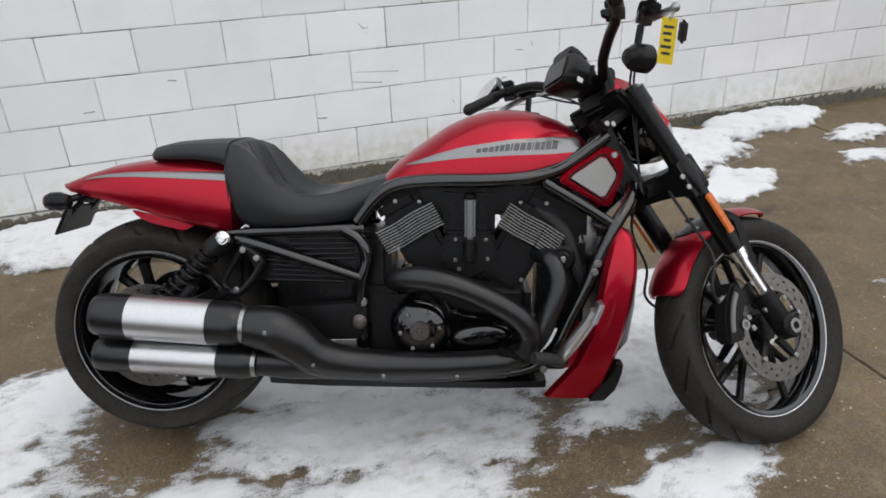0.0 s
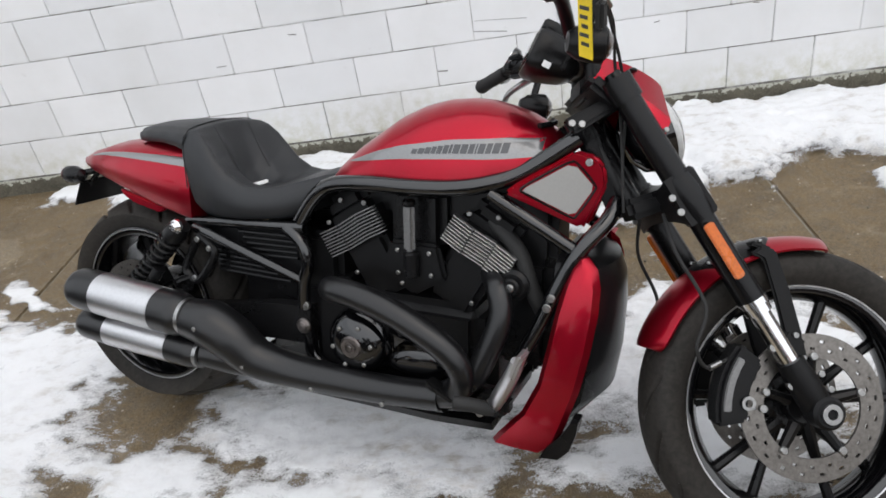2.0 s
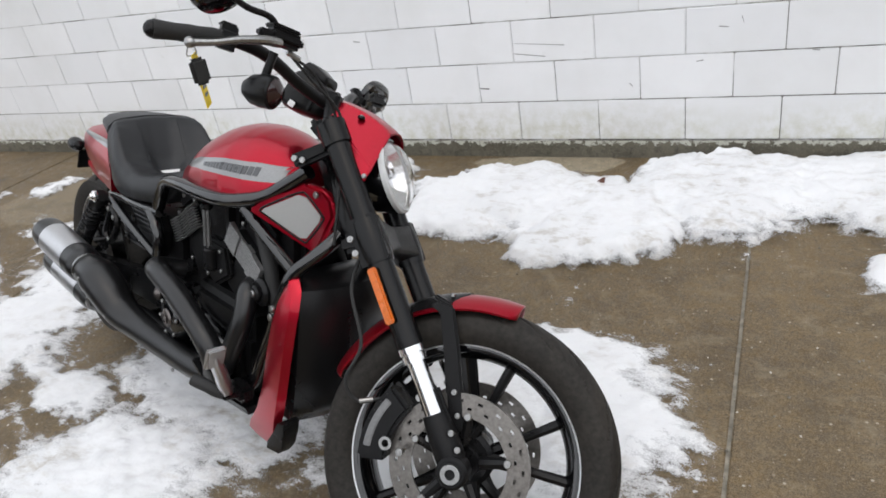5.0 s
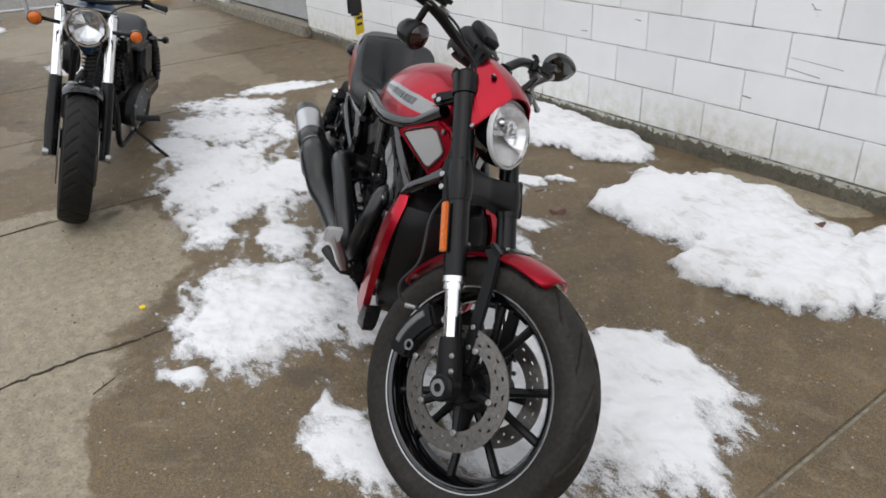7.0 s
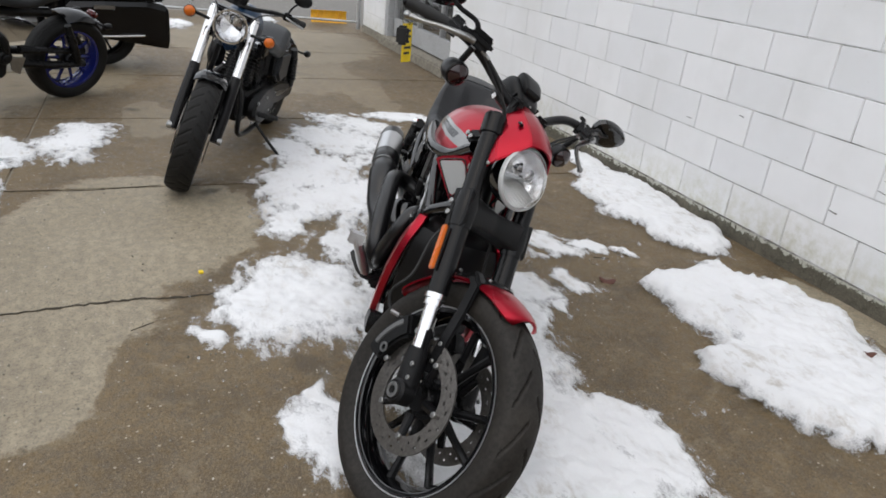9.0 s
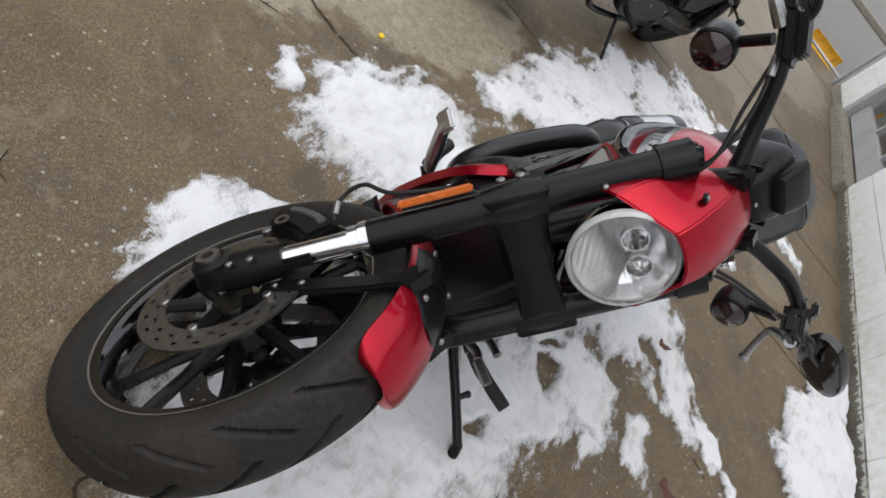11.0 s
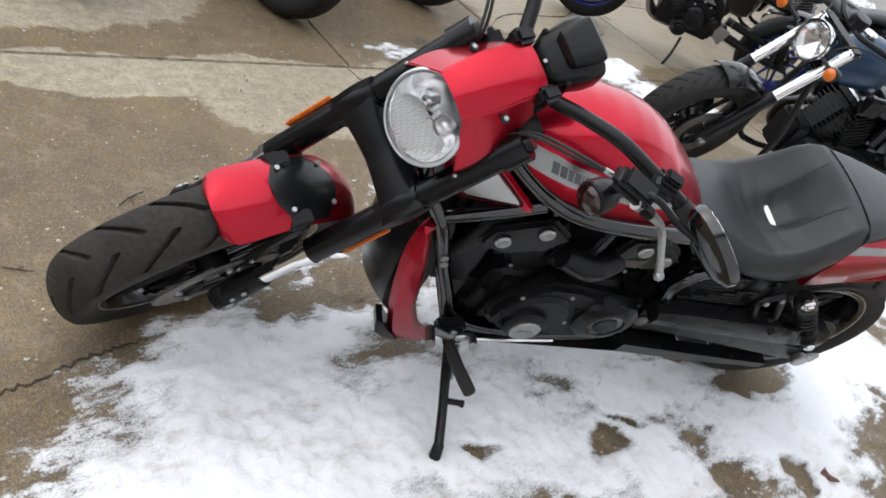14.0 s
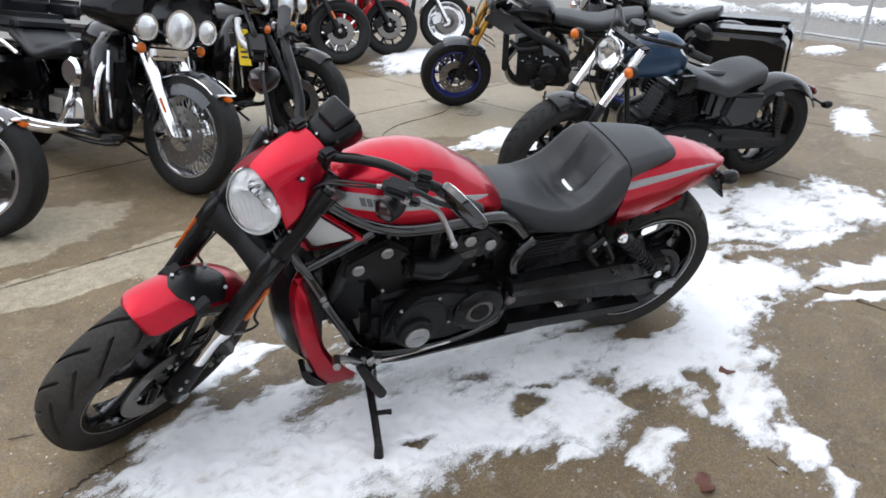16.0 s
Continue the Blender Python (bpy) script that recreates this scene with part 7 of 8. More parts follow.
        put("hose", tube([(ex + 0.30, 0.15, 0.66), (ex + 0.22, 0.18, 0.60), (ex + 0.06, 0.17, 0.62)], 0.016, 10, 4), GRIP, "black coolant hose")
        for s in (-1, 1):
            put("engine_cover", disc((ex - 0.02, s * 0.155, 0.40), 0.085, 0.05, "Y", 0.015, 28), SATIN, "round engine cover")
            put("frame_beam", tube([(wb - 0.34, s * 0.07, 0.86), (ex + 0.16, s * 0.17, 0.74), (ex - 0.12, s * 0.18, 0.58), (ex - 0.18, s * 0.15, 0.40)], [0.028, 0.034, 0.032, 0.028], 10, 5), BLACKMETAL, "black frame beam")
        for k in range(3):
            put("header_pipe", tube([(ex + 0.24, -0.07 + 0.07 * k, 0.56), (ex + 0.32, -0.07 + 0.07 * k, 0.42), (ex + 0.25, -0.06 + 0.06 * k, 0.26), (ex, 0, 0.22)], 0.020, 10, 5), STEEL, "curved steel header pipe")
        put("silencer", tube([(ex + 0.02, -0.06, 0.23), (ex - 0.16, -0.12, 0.24), (ex - 0.32, -0.17, 0.27)], [0.05, 0.065, 0.05], 14, 4), EXHAUST, "short black silencer")
        put("side_fairing", plate([(wb - 0.30, 0.90), (wb - 0.22, 0.82), (wb - 0.42, 0.70), (wb - 0.56, 0.72), (wb - 0.50, 0.84)], 0.13, 0.16, 0.01), trim, "small side fairing")
        put("chain_guard", tube([(0.05, 0.13, rr + 0.10), (ex - 0.28, 0.13, 0.46)], [0.02, 0.028], 8, 3), BLACKMETAL)
    else:
        em = CHROME if spec.get("bright") else CRINKLE
        put("crankcase", join(block((ex, 0, 0.36), (0.40, 0.24, 0.22), 0.05, seg=3), block((ex - 0.24, 0, 0.37), (0.22, 0.24, 0.18), 0.04, seg=3)), CRINKLE if not spec.get("bright") else STEEL, "engine crankcase")
        for t in (-22, 24):
            m = Matrix.Translation((ex + 0.02 - t * 0.0032, 0, 0.52)) @ Matrix.Rotation(radians(t), 4, "Y")
            cy = put("cylinder", moved(join(block((0, 0, 0.02), (0.13, 0.16, 0.20), 0.02), block((0, 0, 0.145), (0.14, 0.17, 0.07), 0.025, seg=3)), m), CRINKLE, "finned engine cylinder")
            for k in range(9):
                put("fin", moved(block((0, 0, -0.055 + 0.021 * k), (0.152, 0.185, 0.0045), 0.0015, seg=1), m), STEEL if spec.get("bright") else SATIN, "", cy)
            put("rocker_cover", moved(block((0, 0, 0.185), (0.135, 0.17, 0.045), 0.02, seg=3), m), em if spec.get("bright") else ALU, "rocker cover", cy)
        if not spec.get("bright"):
            put("oil_tank", block((ex - 0.30, 0, 0.56), (0.26, 0.25, 0.22), 0.045, seg=3), paint, "black oil tank under the seat")
            put("belt_guard", plate([(-0.10, rr + 0.02), (0.30, rr + 0.10), (ex - 0.20, 0.44), (ex - 0.20, 0.30), (0.25, 0.26), (-0.06, rr - 0.07)], 0.125, 0.145, 0.012), CRINKLE, "black belt guard")
            put("engine_mount", block((ex + 0.22, 0, 0.40), (0.10, 0.18, 0.20), 0.02), CRINKLE, "black front engine mount")
            put("coil_cover", block((ex + 0.02, 0.10, 0.70), (0.12, 0.05, 0.10), 0.015), BLACKMETAL, "black coil cover")
            for k_ in range(6):
                put("case_bolt", disc((ex - 0.20 + 0.09 * k_, 0.172, 0.355 + (0.05, -0.05)[k_ % 2]), 0.009, 0.012, "Y", 0.002, 10), STEEL)
        put("primary_case", loft([[(ex + 0.06 + 0.25 * math.cos(a) * k - 0.10, 0.125 + d, 0.355 + 0.105 * math.sin(a) * k) for a in (2 * math.pi * i / 28 for i in range(28))] for d, k in ((0, 1.0), (0.03, 0.98), (0.045, 0.90))]), em, "oval primary case")
        put("air_cleaner", disc((ex + 0.03, -0.17, 0.60), 0.085, 0.07, "Y", 0.02, 28), em, "round air cleaner")
        put("cam_cover", disc((ex + 0.02, -0.14, 0.36), 0.09, 0.05, "Y", 0.02, 28), em, "round cam cover")
        for k, (dx, dz) in enumerate(((0.12, 0.0), (-0.10, -0.06))):
            put("exhaust_pipe", tube([(ex + dx, -0.08, 0.56), (ex + dx + 0.08, -0.16, 0.45), (ex + dx, -0.19, 0.30 + dz * 0.3), (ex - 0.25, -0.19, 0.26 + dz * 0.5), (-0.12, -0.20, 0.28 + dz)], [0.022, 0.022, 0.024, 0.034, 0.042], 14, 6), CHROME if spec.get("bright") else EXHAUST, "long exhaust pipe")
        for s in (-1, 1):
            put("frame_tube", tube([(wb - 0.38, s * 0.05, 0.74), (wb - 0.42, s * 0.11, 0.45), (wb - 0.48, s * 0.12, 0.22), (ex - 0.30, s * 0.12, 0.22), (ex - 0.42, s * 0.12, 0.36)], 0.016, 10, 5), BLACKMETAL)
            put("side_cover", plate([(0.20, 0.62), (0.46, 0.64), (0.50, 0.50), (0.40, 0.42), (0.24, 0.44)], s * 0.10, s * 0.155, 0.02), VINYL if spec.get("bag") else paint, "black side cover")
    for s in (-1, 1):
        put("swing_arm", tube([(-0.04, s * (wr + 0.05), rr), (0.2, s * (wr + 0.05), rr + 0.01), (0.45, s * 0.13, 0.36)], [0.026, 0.028, 0.03], 10, 4), BLACKMETAL)
        sh = put("shock", tube([(0.02, s * (wr + 0.075), rr + 0.02), (0.12, s * (wr + 0.075), 0.62)], [0.020, 0.030, 0.030, 0.024], 12, 3), BLACKMETAL if not spec.get("bright") else CHROME, "rear shock")
        for k in range(7):
            f = 0.22 + 0.09 * k
            put("coil", lathe([(0.026, -0.004), (0.034, -0.004), (0.034, 0.004), (0.026, 0.004)], 14, (0.02 + 0.10 * f, s * (wr + 0.075), rr + 0.02 + (0.60 - rr) * f), "Z"), BLACKMETAL if not spec.get("bright") else CHROME, "", sh)
        put("foot_peg", tube([(ex + spec.get("pegx", 0.10), s * 0.15, 0.32), (ex + spec.get("pegx", 0.10), s * 0.29, 0.33)], 0.016, 10, 3), GRIP, "foot peg")
    put("backbone", tube([(0.15, 0, 0.66), (0.6, 0, 0.70), (wb - 0.36, 0, 0.82)], 0.035, 10, 3), BLACKMETAL)
    put("prop_stand", tube([(ex - 0.02, 0.13, 0.22), (ex + 0.0, 0.24, 0.10 + 0.24 * math.tan(radians(lean)) * 0.6), (ex + 0.03, 0.33, 0.33 * math.tan(radians(lean)))], 0.010, 8, 3), BLACKMETAL, "prop stand")
    # touring gear
    if spec.get("bags"):
        for s in (-1, 1):
            loops = [[(x, s * (wr + 0.06 + 0.20 * u), z) for u, z in ((0, zb), (0.7, zb), (1, zb + 0.08), (1, zt - 0.05), (0.85, zt), (0, zt))] for x, zb, zt in ((0.32, 0.42, 0.60), (0.28, 0.38, 0.64), (0.0, 0.31, 0.66), (-0.34, 0.25, 0.66), (-0.50, 0.22, 0.62), (-0.53, 0.22, 0.58))]
            bg = put("saddlebag", loft(loops), paint, "hard painted saddlebag", angle=30)
            put("bag_lid", block((-0.10, s * (wr + 0.155), 0.668), (0.78, 0.20, 0.035), 0.014), paint, "", bg)
            put("bag_latch", block((0.02, s * (wr + 0.262), 0.60), (0.17, 0.006, 0.035), 0.003), STEEL, "bright latch plate", bg)
            put("bag_rail", tube([(0.30, s * (wr + 0.27), 0.40), (0.10, s * (wr + 0.285), 0.36), (-0.30, s * (wr + 0.28), 0.36)], 0.011, 8, 4), CHROME, "chrome bag rail", bg)
    if spec.get("trunk"):
        put("luggage_trunk", join(block((-0.30, 0, 0.95), (0.48, 0.60, 0.30), 0.06, seg=3), block((-0.30, 0, 1.12), (0.44, 0.56, 0.06), 0.025)), paint, "large luggage trunk")
        put("trunk_pad", block((-0.03, 0, 1.00), (0.09, 0.50, 0.32), 0.040, seg=3), VINYL, "padded passenger backrest")
        for s in (-1, 1):
            put("arm_pad", block((0.12, s * 0.27, 0.93), (0.34, 0.10, 0.12), 0.035, seg=3), VINYL, "padded passenger armrest")
            put("passenger_rail", tube([(-0.10, s * 0.30, 0.70), (0.30, s * 0.31, 0.74), (0.42, s * 0.25, 0.66)], 0.012, 8, 4), CHROME, "chrome passenger rail")
        put("pillion_seat", block((0.16, 0, 0.83), (0.34, 0.40, 0.13), 0.05, seg=3), VINYL, "wide passenger seat")
    if spec.get("fairing"):
        fr = []
        for x, k, zl, zh in ((-0.02, 0.35, 0.00, 0.20), (0.05, 0.62, -0.10, 0.26), (0.00, 0.85, -0.14, 0.30), (-0.10, 1.0, -0.13, 0.30), (-0.20, 1.05, -0.10, 0.26)):
            fr.append([(hx + x, 0.40 * k * math.cos(a), hz + 0.06 + (zh if math.sin(a) > 0 else -zl) * math.sin(a)) for a in (2 * math.pi * i / 32 for i in range(32))])
        fa = put("fairing", loft(fr[::-1]), paint, "wide painted front fairing", None, True, 45)
        put("windscreen", loft([[(hx - 0.05 - d - 0.20 * f, 0.30 * (1 - 0.25 * f) * v, hz + 0.28 + 0.24 * f - 0.06 * v * v) for v in np.linspace(-1, 1, 11)] + [(hx - 0.055 - d - 0.20 * f, 0.30 * (1 - 0.25 * f) * v, hz + 0.28 + 0.24 * f - 0.06 * v * v) for v in np.linspace(1, -1, 11)] for f, d in ((0, 0), (0.5, 0.01), (1, 0.0))]), surface("smoked_screen", (0.01, 0.01, 0.011), 0.06, grain=10), "dark windscreen", fa, True)
        for yy, r in ((0.0, hr), (0.215, hr * 0.66), (-0.215, hr * 0.66)):
            xx = hx + (0.055 if yy == 0 else 0.04)
            lp = put("lamp_shell", lathe([(1e-4, -0.08), (r * 0.7, -0.06), (r * 1.08, -0.01), (r * 1.08, 0.012), (r * 0.95, 0.012), (r * 0.9, -0.01), (1e-4, -0.05)], 28, (xx, yy, hz), "X"), CHROME, "chrome lamp", fa, True)
            put("lamp_glass", lathe([(1e-4, 0.028), (r * 0.6, 0.022), (r * 0.94, 0.008), (r * 0.9, 0.004), (1e-4, 0.004)], 28, (xx, yy, hz), "X"), LAMPFACE, "fluted lamp glass", lp, True)
        put("nacelle", join(block((mid.x - 0.02, 0, hz - 0.13), (0.07, 2 * fy + 0.05, 0.085), 0.025, seg=3)), CHROME, "chrome fork nacelle", None, True)
        for s in (-1, 1):
            put("shield_trim", tube([(wb - 0.325, s * 0.27, 0.40), (wb - 0.322, s * 0.285, 0.58), (wb - 0.335, s * 0.265, 0.76)], [0.009, 0.012, 0.009], 8, 4), CHROME, "chrome strip on the leg shield")
            put("shield_vent", block((wb - 0.335, s * 0.20, 0.60), (0.016, 0.075, 0.20), 0.006), BLACKMETAL, "black air vent")
            put("leg_shield", loft([[(x, s * (0.12 + d), z) for d, z in ((0, zb), (0.13, zb), (0.175, zb + 0.05), (0.185, (zb + zt) / 2), (0.165, zt - 0.09), (0.11, zt - 0.01), (0, zt))] for x, zb, zt in ((wb - 0.54, 0.40, 0.70), (wb - 0.51, 0.31, 0.80), (wb - 0.44, 0.28, 0.86), (wb - 0.37, 0.28, 0.87), (wb - 0.34, 0.33, 0.82))]), paint, "painted leg shield", None, False, 60)
    if spec.get("guardbar"):
        for s in (-1, 1):
            put("crash_bar", tube([(wb - 0.40, s * 0.08, 0.72), (wb - 0.36, s * 0.26, 0.70), (wb - 0.35, s * 0.33, 0.58), (wb - 0.38, s * 0.31, 0.38), (wb - 0.45, s * 0.14, 0.24)], 0.016, 10, 6), CHROME, "chrome crash bar")
            put("footboard", block((wb - 0.52, s * 0.27, 0.29), (0.30, 0.10, 0.018), 0.008), BLACKMETAL, "black rubber footboard")
            put("peg", block((wb - 0.28, s * 0.30, 0.30), (0.09, 0.10, 0.03), 0.010), GRIP, "rubber highway peg")
    if spec.get("plate"):
        put("plate_carrier", block((-rr - 0.12, 0, 0.62), (0.01, 0.17, 0.10), 0.003), BLACKMETAL)
    return root


LAMPFACE = surface("fluted_lamp_glass", (0.70, 0.71, 0.72), 0.12, metal=0.7, grain=160, vary=0.3, relief=0.002)
parked("cruiser with a dark blue peanut tank and chrome fork tubes", -1.907, -2.868, -24.4, 11.8, 1.53, 15.7, dict(
    wheels=(0.325, 0.066, 0.315, 0.072), paint="black", tankpaint="blue", yoke="black", tread=True, sigz=0.19, trim="black", style="cast", rim="black", spokes=9, fork="chrome", forklen=0.70, forkr=0.0245, lamp=(0.880, 1.30, 0.086), lampshell="chrome",
    bar=(1.02, 1.0, 0.36), tank=(0.78, 1.17, 0.72, 0.965, 0.105), seat=(0.22, 0.74, 0.74, 0.145), dip=0.05, rise=0.03, bag=True, guard=(75, 125), rearguard=(40, 148), rake=30))
parked("black naked sport motorcycle with gold fork and blue wheels", -3.167, -4.735, -50, 13, 1.48, 9, dict(
    wheels=(0.300, 0.060, 0.315, 0.085), paint="black", trim="grey", style="cast", rim="blue", spokes=10, fork="gold", forklen=0.64, forkr=0.026, lamp=(0.92, 1.18, 0.085), rake=25,
    bar=(1.02, 1.05, 0.38), tank=(0.70, 1.12, 0.72, 0.98, 0.15), seat=(0.02, 0.70, 0.84, 0.125), dip=0.03, rise=0.05, engine="inline", guard=(70, 140), rearguard=(75, 130)))
parked("black touring motorcycle with long hard saddlebags", -5.0, -4.95, -75, 6, 1.62, 5, dict(
    wheels=(0.32, 0.065, 0.32, 0.07), paint="black", style="cast", rim="black", spokes=9, fork="chrome", lower="chrome", lamp=(0.92, 1.38, 0.09), fairing=True, bags=True, bright=True,
    bar=(1.08, 1.02, 0.38), tank=(0.76, 1.26, 0.70, 0.92, 0.15), seat=(0.10, 0.74, 0.74, 0.17), dip=0.05, rise=0.06, guard=(60, 160), guardtrim=True, rearguard=(30, 170), plate=True))
parked("black full-dress touring motorcycle with three lamps and a luggage trunk", -0.44, -4.24, 105, 9.4, 1.62, 3, dict(
    wheels=(0.335, 0.068, 0.32, 0.07), paint="black", trim="grey", style="spoke", rim="chrome", fork="chrome", lower="chrome", forkr=0.039, legk=1.3, discr=0.165, lamp=(0.90, 1.46, 0.098), fairing=True, bags=True, trunk=True, bright=True, guardbar=True,
    bar=(1.10, 1.05, 0.40), tank=(0.78, 1.28, 0.70, 0.92, 0.15), seat=(0.18, 0.78, 0.76, 0.19), dip=0.05, rise=0.08, pillion=True, guard=(46, 168), guardtrim=True, skirt=0.13, reflector=True, rearguard=(30, 170)))
parked("dark red cruiser with silver flames and a polished disc wheel", 0.60, -4.33, 119, 5, 1.65, 14.6, dict(
    wheels=(0.325, 0.068, 0.32, 0.08), paint="red", trim="flame", style="disc", rim="chrome", fork="chrome", lower="chrome", forkr=0.03, lamp=(0.90, 1.42, 0.095), lampshell="chrome", bright=True, guardbar=True, barchrome=True,
    bar=(1.10, 1.02, 0.42), tank=(0.80, 1.32, 0.66, 0.88, 0.16), seat=(0.15, 0.80, 0.70, 0.18), dip=0.05, guard=(50, 165), guardtrim=True, skirt=0.11, rearguard=(30, 170)))
parked("black touring motorcycle with dark wheels and chrome crash bars", -1.494, -4.581, 110, 4, 1.62, 2, dict(
    wheels=(0.325, 0.065, 0.32, 0.07), paint="black", style="cast", rim="black", spokes=12, fork="black", forkr=0.03, lamp=(0.93, 1.40, 0.09), fairing=True, bags=True, guardbar=True,
    bar=(1.10, 1.05, 0.40), tank=(0.78, 1.28, 0.70, 0.92, 0.15), seat=(0.14, 0.78, 0.74, 0.18), dip=0.05, rise=0.06, guard=(58, 165), skirt=0.05, rearguard=(30, 170)))
parked("dark motorcycle with bright cast spokes at the back of the yard", -3.52, -6.84, 126, 7, 1.62, 18, dict(
    wheels=(0.335, 0.062, 0.32, 0.07), paint="black", style="castbright", rim="black", spokes=10, fork="black", lamp=(0.93, 1.36, 0.09), lampshell="chrome", bright=True, guardbar=True, reflector=True,
    bar=(1.08, 1.05, 0.40), tank=(0.78, 1.26, 0.70, 0.92, 0.15), seat=(0.14, 0.76, 0.74, 0.17), guard=(80, 150), rearguard=(30, 170)))
parked("bright red touring motorcycle at the back of the yard", -4.27, -6.89, 126, 7, 1.62, 18, dict(
    wheels=(0.33, 0.065, 0.32, 0.07), paint="red", style="cast", rim="black", spokes=9, fork="black", lamp=(0.93, 1.38, 0.09), fairing=True, bags=True,
    bar=(1.08, 1.05, 0.40), tank=(0.78, 1.26, 0.70, 0.92, 0.15), seat=(0.14, 0.76, 0.74, 0.17), guard=(50, 165), skirt=0.06, rearguard=(30, 170)))
parked("pale cruiser with a polished disc wheel, far back", -5.10, -6.77, 130, 7, 1.65, 15, dict(
    wheels=(0.33, 0.066, 0.32, 0.075), paint="grey", style="disc", rim="chrome", fork="chrome", lower="chrome", lamp=(0.90, 1.40, 0.09), lampshell="chrome", bright=True, barchrome=True,
    bar=(1.08, 1.05, 0.42), tank=(0.80, 1.30, 0.68, 0.90, 0.16), seat=(0.15, 0.78, 0.72, 0.17), guard=(60, 165), guardtrim=True, rearguard=(30, 170)))


# ---- end of the building: glazed shopfront, pier and the wire fence beyond ----
pier = tagged(part("wall_west", block((-7.98, 0.13, 1.85), (1.06, 0.24, 3.7), 0.004), MORTAR, smooth=False), "white painted block pier beside the shopfront", "wall", kind="structure")
for row in range(17):
    z = BASE + BH * (row + 0.5)
    xs_ = [-8.51, -8.30, -7.90, -7.46] if row % 2 else [-8.51, -8.10, -7.69, -7.46]
    for xa, xb in zip(xs_, xs_[1:]):
        ob = part("block", block((0, 0, 0), (xb - xa - 0.004, 0.05, BH - 0.004), 0.003), WHITE, pier)
        ob.location = ((xa + xb) / 2, 0.0235, z)
tagged(part("footing_west", block((-7.98, 0.08, 0.035), (1.06, 0.19, 0.115), 0.012), FOOTING, smooth=False), "stained concrete footing", "footing", kind="structure")
door = tagged(part("door_1", join(block((-7.40, 0.09, 1.25), (0.13, 0.16, 2.5), 0.006), block((-6.22, 0.11, 2.45), (2.26, 0.10, 0.14), 0.006)), GREYMETAL), "grey aluminium shopfront with large panes", "shopfront", kind="structure")
part("bottom_rail", block((-6.20, 0.12, 0.24), (2.22, 0.07, 0.22), 0.006), GREYMETAL, door)
for x in (-7.30, -6.38, -5.62, -5.12):
    part("mullion", block((x, 0.12, 1.36), (0.042, 0.07, 2.06), 0.005), GREYMETAL, door)
for x, w in ((-6.84, 0.86), (-6.00, 0.70), (-5.37, 0.44)):
    part("pane", block((x, 0.125, 1.36), (w, 0.008, 2.04), 0), GLASS, door, smooth=False)
tagged(part("threshold", block((-6.25, 0.05, 0.05), (2.40, 0.26, 0.12), 0.015), FOOTING), "worn concrete threshold below the shopfront", "step", kind="structure")
tagged(part("wall_above_door", block((-6.25, 0.13, 3.1), (2.42, 0.24, 1.2), 0), WHITE, smooth=False), "white painted wall over the shopfront", "wall", kind="structure")
# invented inner walls; the room's dimness is put into their near-black colour
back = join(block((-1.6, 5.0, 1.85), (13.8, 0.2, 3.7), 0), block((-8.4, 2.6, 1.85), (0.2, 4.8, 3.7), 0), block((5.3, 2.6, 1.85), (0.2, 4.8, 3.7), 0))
tagged(part("wall_inside", back, DARKROOM, smooth=False), "inner walls behind the glass, dark colour standing for a dim room", "wall", kind="structure")
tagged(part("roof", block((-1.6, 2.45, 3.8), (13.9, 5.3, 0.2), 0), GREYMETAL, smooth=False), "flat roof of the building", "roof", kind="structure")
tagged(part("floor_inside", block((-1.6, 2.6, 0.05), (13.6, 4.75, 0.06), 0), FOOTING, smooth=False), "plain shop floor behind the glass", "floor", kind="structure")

# chain-link fence: posts, rails and woven wire
fence = thing("wire_fence", Matrix(), "galvanised chain-link fence along the far side of the yard", "fence")
FA, FB = Vector((-8.72, -0.02, 0)), Vector((-9.75, -4.2, 0))
along = FB - FA
for f in (0.0, 0.48, 0.56, 0.80, 1.0, 1.7, 2.4, 3.1):
    q = FA + along * f
    part("post", tube([(q.x, q.y, 0), (q.x, q.y, 1.35)], 0.030, 10, 2), GREYMETAL, fence)
for z in (0.10, 1.28):
    q = FA + along * 3.1
    part("rail", tube([(FA.x, FA.y, z), (q.x, q.y, z)], 0.018, 8, 3), GREYMETAL, fence)
wires = bmesh.new()
n = 240
length = along.length * 3.1
unit = along.normalized()
for i in range(n):
    for d in (-1, 1):
        s0 = length * i / n
        s1 = s0 + d * 1.18
        p, q = FA + unit * s0, FA + unit * s1
        if not 0 <= s1 <= length:
            continue
        side = unit.orthogonal().normalized() * 0.0016
        vs = [wires.verts.new((a.x + k * side.x, a.y + k * side.y, z)) for a, z in ((p, 0.08), (q, 1.28)) for k in (-1, 1)]
        wires.faces.new((vs[0], vs[1], vs[3], vs[2]))
tagged(part("wire_mesh", wires, GREYMETAL, fence, smooth=False), kind="stuff")

# yellow snow-plough blade lying at the fence
blade = thing("plough_blade", Matrix.Translation((-9.25, -0.34, 0)) @ Matrix.Rotation(radians(88), 4, "Z") @ Matrix.Diagonal((0.66, 0.7, 0.62, 1)), "yellow steel plough blade standing by the fence", "plough blade")
part("mouldboard", loft([[(x, 0.10 * (1 - (z / 0.20 - 1) ** 2) + d, z) for z in np.linspace(0.01, 0.30, 8)] + [(x, 0.10 * (1 - (z / 0.20 - 1) ** 2) + d - 0.02, z) for z in np.linspace(0.30, 0.01, 8)] for x, d in ((-0.42, 0), (0.42, 0))]), PLOW, blade)
for x in (-0.25, 0.25):
    part("rib", block((x, 0.05, 0.15), (0.03, 0.05, 0.24), 0.006), PLOW, blade)

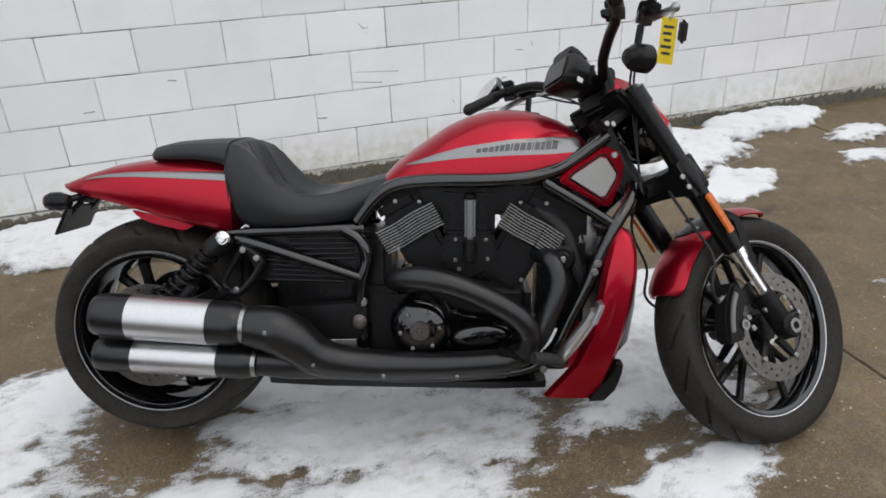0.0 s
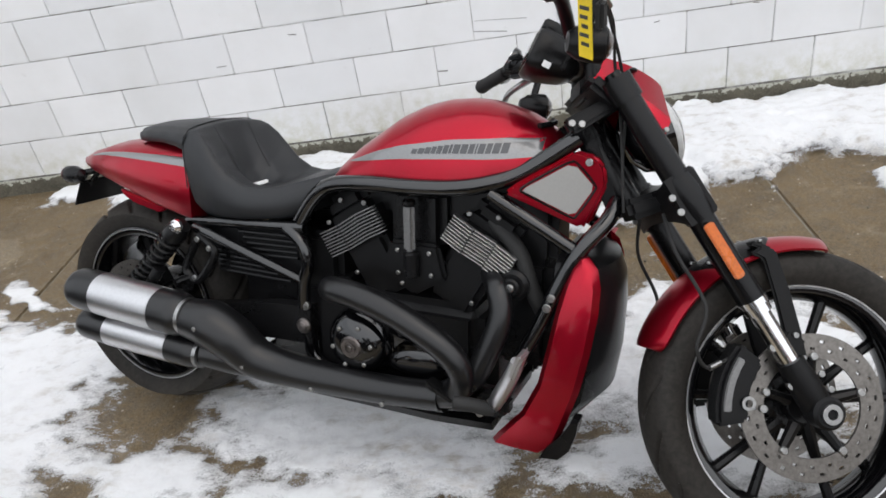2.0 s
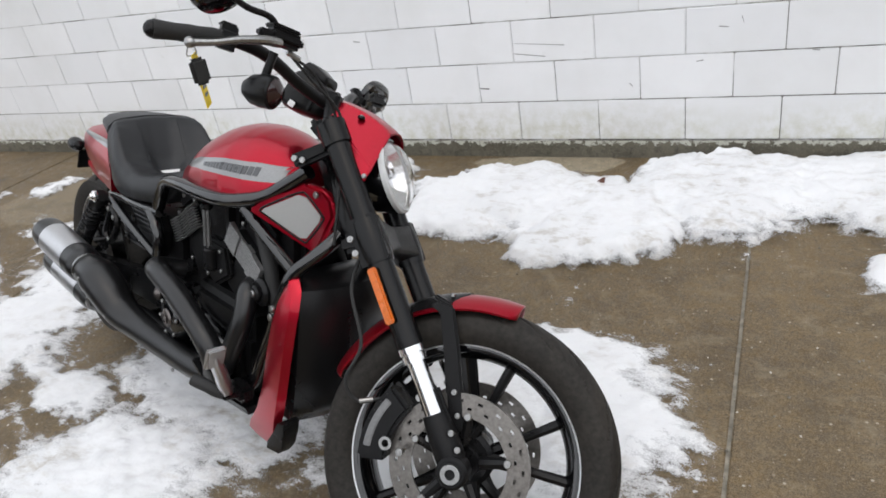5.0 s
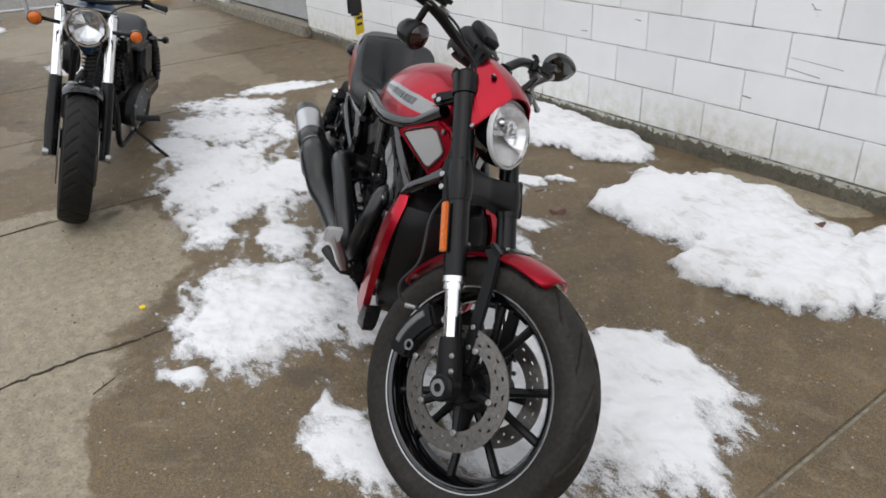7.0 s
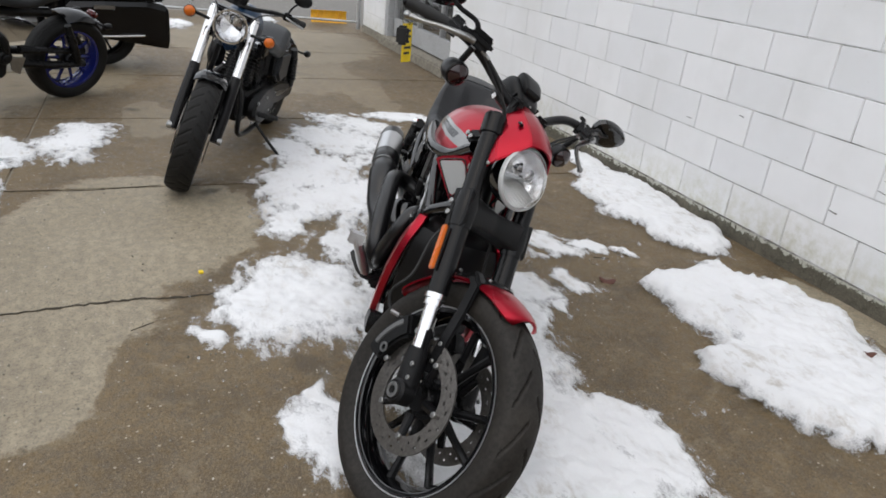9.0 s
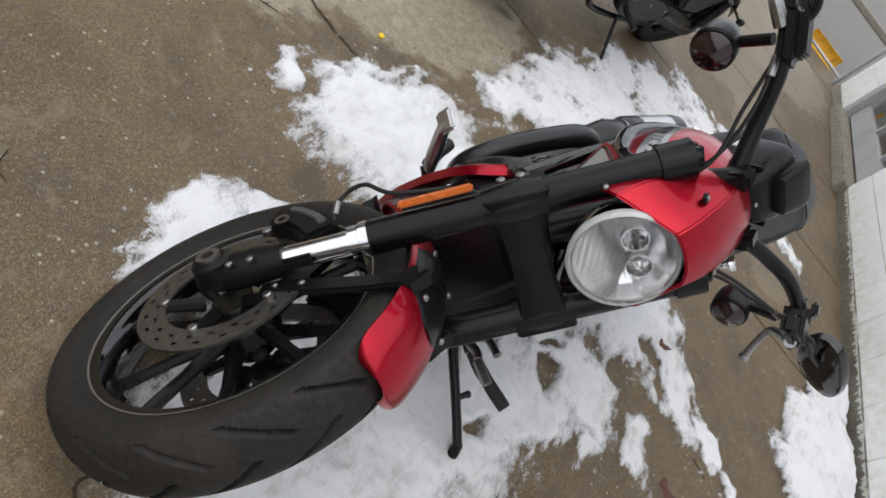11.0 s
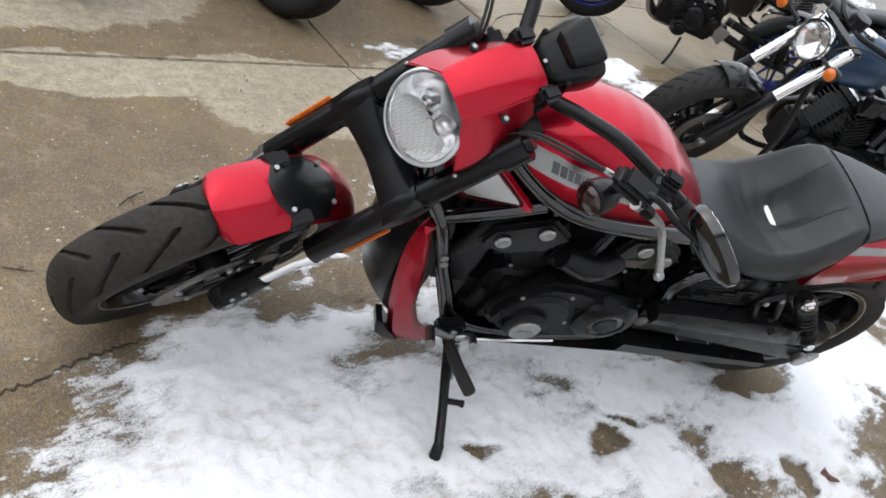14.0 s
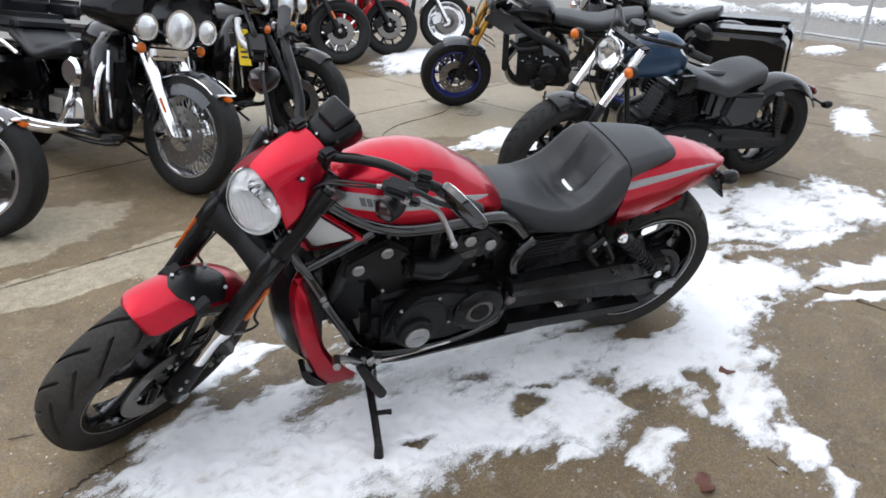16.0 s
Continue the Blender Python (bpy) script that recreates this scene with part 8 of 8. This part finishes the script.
# dark garden bench frame beyond the fence
bench = thing("bench_frame", Matrix.Translation((-12.6, -2.4, 0)) @ Matrix.Rotation(radians(70), 4, "Z"), "dark timber table standing in the snow beyond the fence", "table")
part("top", block((0, 0, 0.72), (1.6, 0.7, 0.05), 0.01), DARKROOM, bench)
for x in (-0.55, 0.55):
    for s in (-1, 1):
        part("leg", tube([(x, s * 0.15, 0.70), (x, s * 0.55, 0.0)], 0.03, 8, 2), DARKROOM, bench)
# far street: kerb, snowy verge and low buildings to close the view
tagged(part("kerb", block((-20.5, -10, 0.06), (0.3, 60, 0.16), 0.03), FOOTING), "concrete kerb of the street beyond", "kerb", kind="structure")
snow_sheet("verge_snow", "snow covering the verge beyond the street", [(-26.0, -8.0, 4.5, 22.0, 0, 0.15)], 0.5)

# ---- litter on the ground: leaves, clods of snow, a yellow scrap ----
def leaf_at(x, y, z, r, turn):
    k = 11
    loops = [[(r * f * (1 + 0.25 * math.sin(3 * a + turn)) * math.cos(a), r * f * 0.75 * math.sin(a), 0.006 + 0.35 * r * math.sin(2 * a + turn) * f * f) for a in (2 * math.pi * i / k for i in range(k))] for f in (0.15, 0.6, 1.0)]
    bm = loft(loops + [[(q[0], q[1], q[2] - 0.003) for q in loop] for loop in loops[::-1]])
    ob = part("leaf", moved(bm, Matrix.Translation((x, y, z)) @ Matrix.Rotation(turn, 4, "Z")), LEAF)
    return tagged(ob, "curled wet brown leaf on the ground", "leaf", "fallen leaves")


for x, y, z, r, turn in ((-0.392, -1.052, 0.0, 0.040, 0.4), (-0.96, -1.255, 0.016, 0.027, 1.7), (0.508, -0.455, 0.075, 0.022, 0.9), (-0.30, -0.80, 0.0, 0.014, 2.0)):
    leaf_at(x, y, z, r, turn)


def clod(x, y, r, seed):
    bm = bmesh.new()
    bmesh.ops.create_icosphere(bm, subdivisions=3, radius=r)
    for v in bm.verts:
        v.co *= 1 + 0.35 * noise.noise(v.co / r * 1.4 + Vector((seed, 0, 0))) + 0.12 * noise.noise(v.co / r * 5)
        v.co.z = max(v.co.z * 0.62, -r * 0.3)
    return tagged(part("snow_clod", moved(bm, Matrix.Translation((x, y, r * 0.28)) @ Matrix.Rotation(seed, 4, "Z") @ Matrix.Diagonal((1.3, 0.9, 1, 1))), SNOW), "small lump of frozen snow", "snow lump", "snow lumps")


for k, (x, y, r) in enumerate(((0.565, -1.315, 0.026), (0.578, -1.20, 0.012), (0.10, -1.585, 0.022), (0.91, -2.20, 0.020), (0.04, -1.50, 0.016), (-0.62, -0.92, 0.012), (-0.13, -2.74, 0.012), (0.10, -2.66, 0.012),
                               (1.13, -0.92, 0.022), (1.62, -1.97, 0.03), (0.30, -1.16, 0.008), (-0.20, -0.70, 0.010), (-0.66, -0.80, 0.03), (-0.75, -0.62, 0.018), (-0.55, -1.50, 0.02), (0.75, -0.98, 0.010))):
    clod(x, y, r, k * 1.7)
tagged(part("paper_scrap", block((-0.811, -2.819, 0.004), (0.026, 0.020, 0.007), 0.002), YELLOW), "tiny yellow paper scrap on the concrete", "paper scrap")
grit = bmesh.new()
rng = random.Random(5)
for k in range(700):
    x, y, r = rng.uniform(-2.2, 2.2), rng.uniform(-3.6, -0.3), rng.uniform(0.0012, 0.0042)
    bmesh.ops.create_cube(grit, size=r * 1.6, matrix=Matrix.Translation((x, y, r * 0.4)) @ Euler((rng.random() * 3, rng.random() * 3, rng.random() * 3)).to_matrix().to_4x4())
stones = bmesh.new()
for k in range(260):
    x, y, r = rng.uniform(-2.6, 1.9), rng.uniform(-4.4, -0.9), rng.uniform(0.0016, 0.0042)
    bmesh.ops.create_icosphere(stones, subdivisions=1, radius=r, matrix=Matrix.Translation((x, y, r * 0.2)) @ Matrix.Rotation(rng.uniform(0, 3), 4, "Z") @ Matrix.Diagonal((1.4, 0.8, 0.6, 1)))
tagged(part("pebbles", stones, PEBBLE), "pale chips of stone and salt on the concrete", "pebbles", kind="stuff")
for x, y, turn, size in ((0.62, -2.86, 0.6, 0.055), (-0.40, -3.05, 2.1, 0.045), (-0.62, -0.93, 1.2, 0.04), (0.95, -2.62, 2.7, 0.035)):
    c_, s_ = math.cos(turn) * size, math.sin(turn) * size
    twig = join(tube([(x - c_, y - s_, 0.003), (x + 0.1 * s_, y - 0.1 * c_, 0.006), (x + c_, y + s_, 0.003)], [0.0016, 0.0022, 0.0012], 6, 4), tube([(x, y, 0.005), (x + 0.3 * c_ - 0.4 * s_, y + 0.3 * s_ + 0.4 * c_, 0.004)], 0.0012, 5, 2))
    tagged(part("twig", twig, SILT), "thin dark twig lying on the concrete", "twig", "fallen twigs")
tagged(part("grit", grit, FOOTING, smooth=False), "scattered grit and small stones on the concrete", "grit", kind="stuff")
ice = bmesh.new()
for k in range(900):
    b = rng.choice(TRODDEN + STANDSIDE + THIN)
    a, f = rng.uniform(0, 6.283), rng.uniform(0.85, 1.6)
    c_, s_ = math.cos(radians(b[4])), math.sin(radians(b[4]))
    u, v = b[2] * f * math.cos(a), b[3] * f * math.sin(a)
    r = rng.uniform(0.002, 0.007)
    bmesh.ops.create_icosphere(ice, subdivisions=1, radius=r, matrix=Matrix.Translation((b[0] + u * c_ - v * s_, b[1] + u * s_ + v * c_, r * 0.3)) @ Matrix.Diagonal((1.5, 1, 0.6, 1)))
tagged(part("snow_crumbs", ice, SNOW), "crumbs of snow scattered round the patches", "snow", kind="stuff")
tagged(part("drain_cover", join(disc((-3.05, -4.46, 0.003), 0.11, 0.010, "Z", 0.003, 32), lathe([(0.05, 0.006), (0.06, 0.006), (0.06, 0.012), (0.05, 0.012)], 28, (-3.05, -4.46, 0), "Z")), FOOTING), "small round iron drain cover in the concrete", "drain cover", kind="structure")

# unseen walls, added behind the camera to darken low reflections and close the place
for name, c, d in (("wall_south", (14.0, -24.0, 2.6), (44.0, 0.4, 5.2)), ("wall_east", (24.0, -8.0, 2.6), (0.4, 32.0, 5.2))):
    tagged(part(name, block(c, d, 0.02), UNSEENWALL, smooth=False), "added unseen brick-coloured wall that darkens low reflections", "wall", kind="structure")
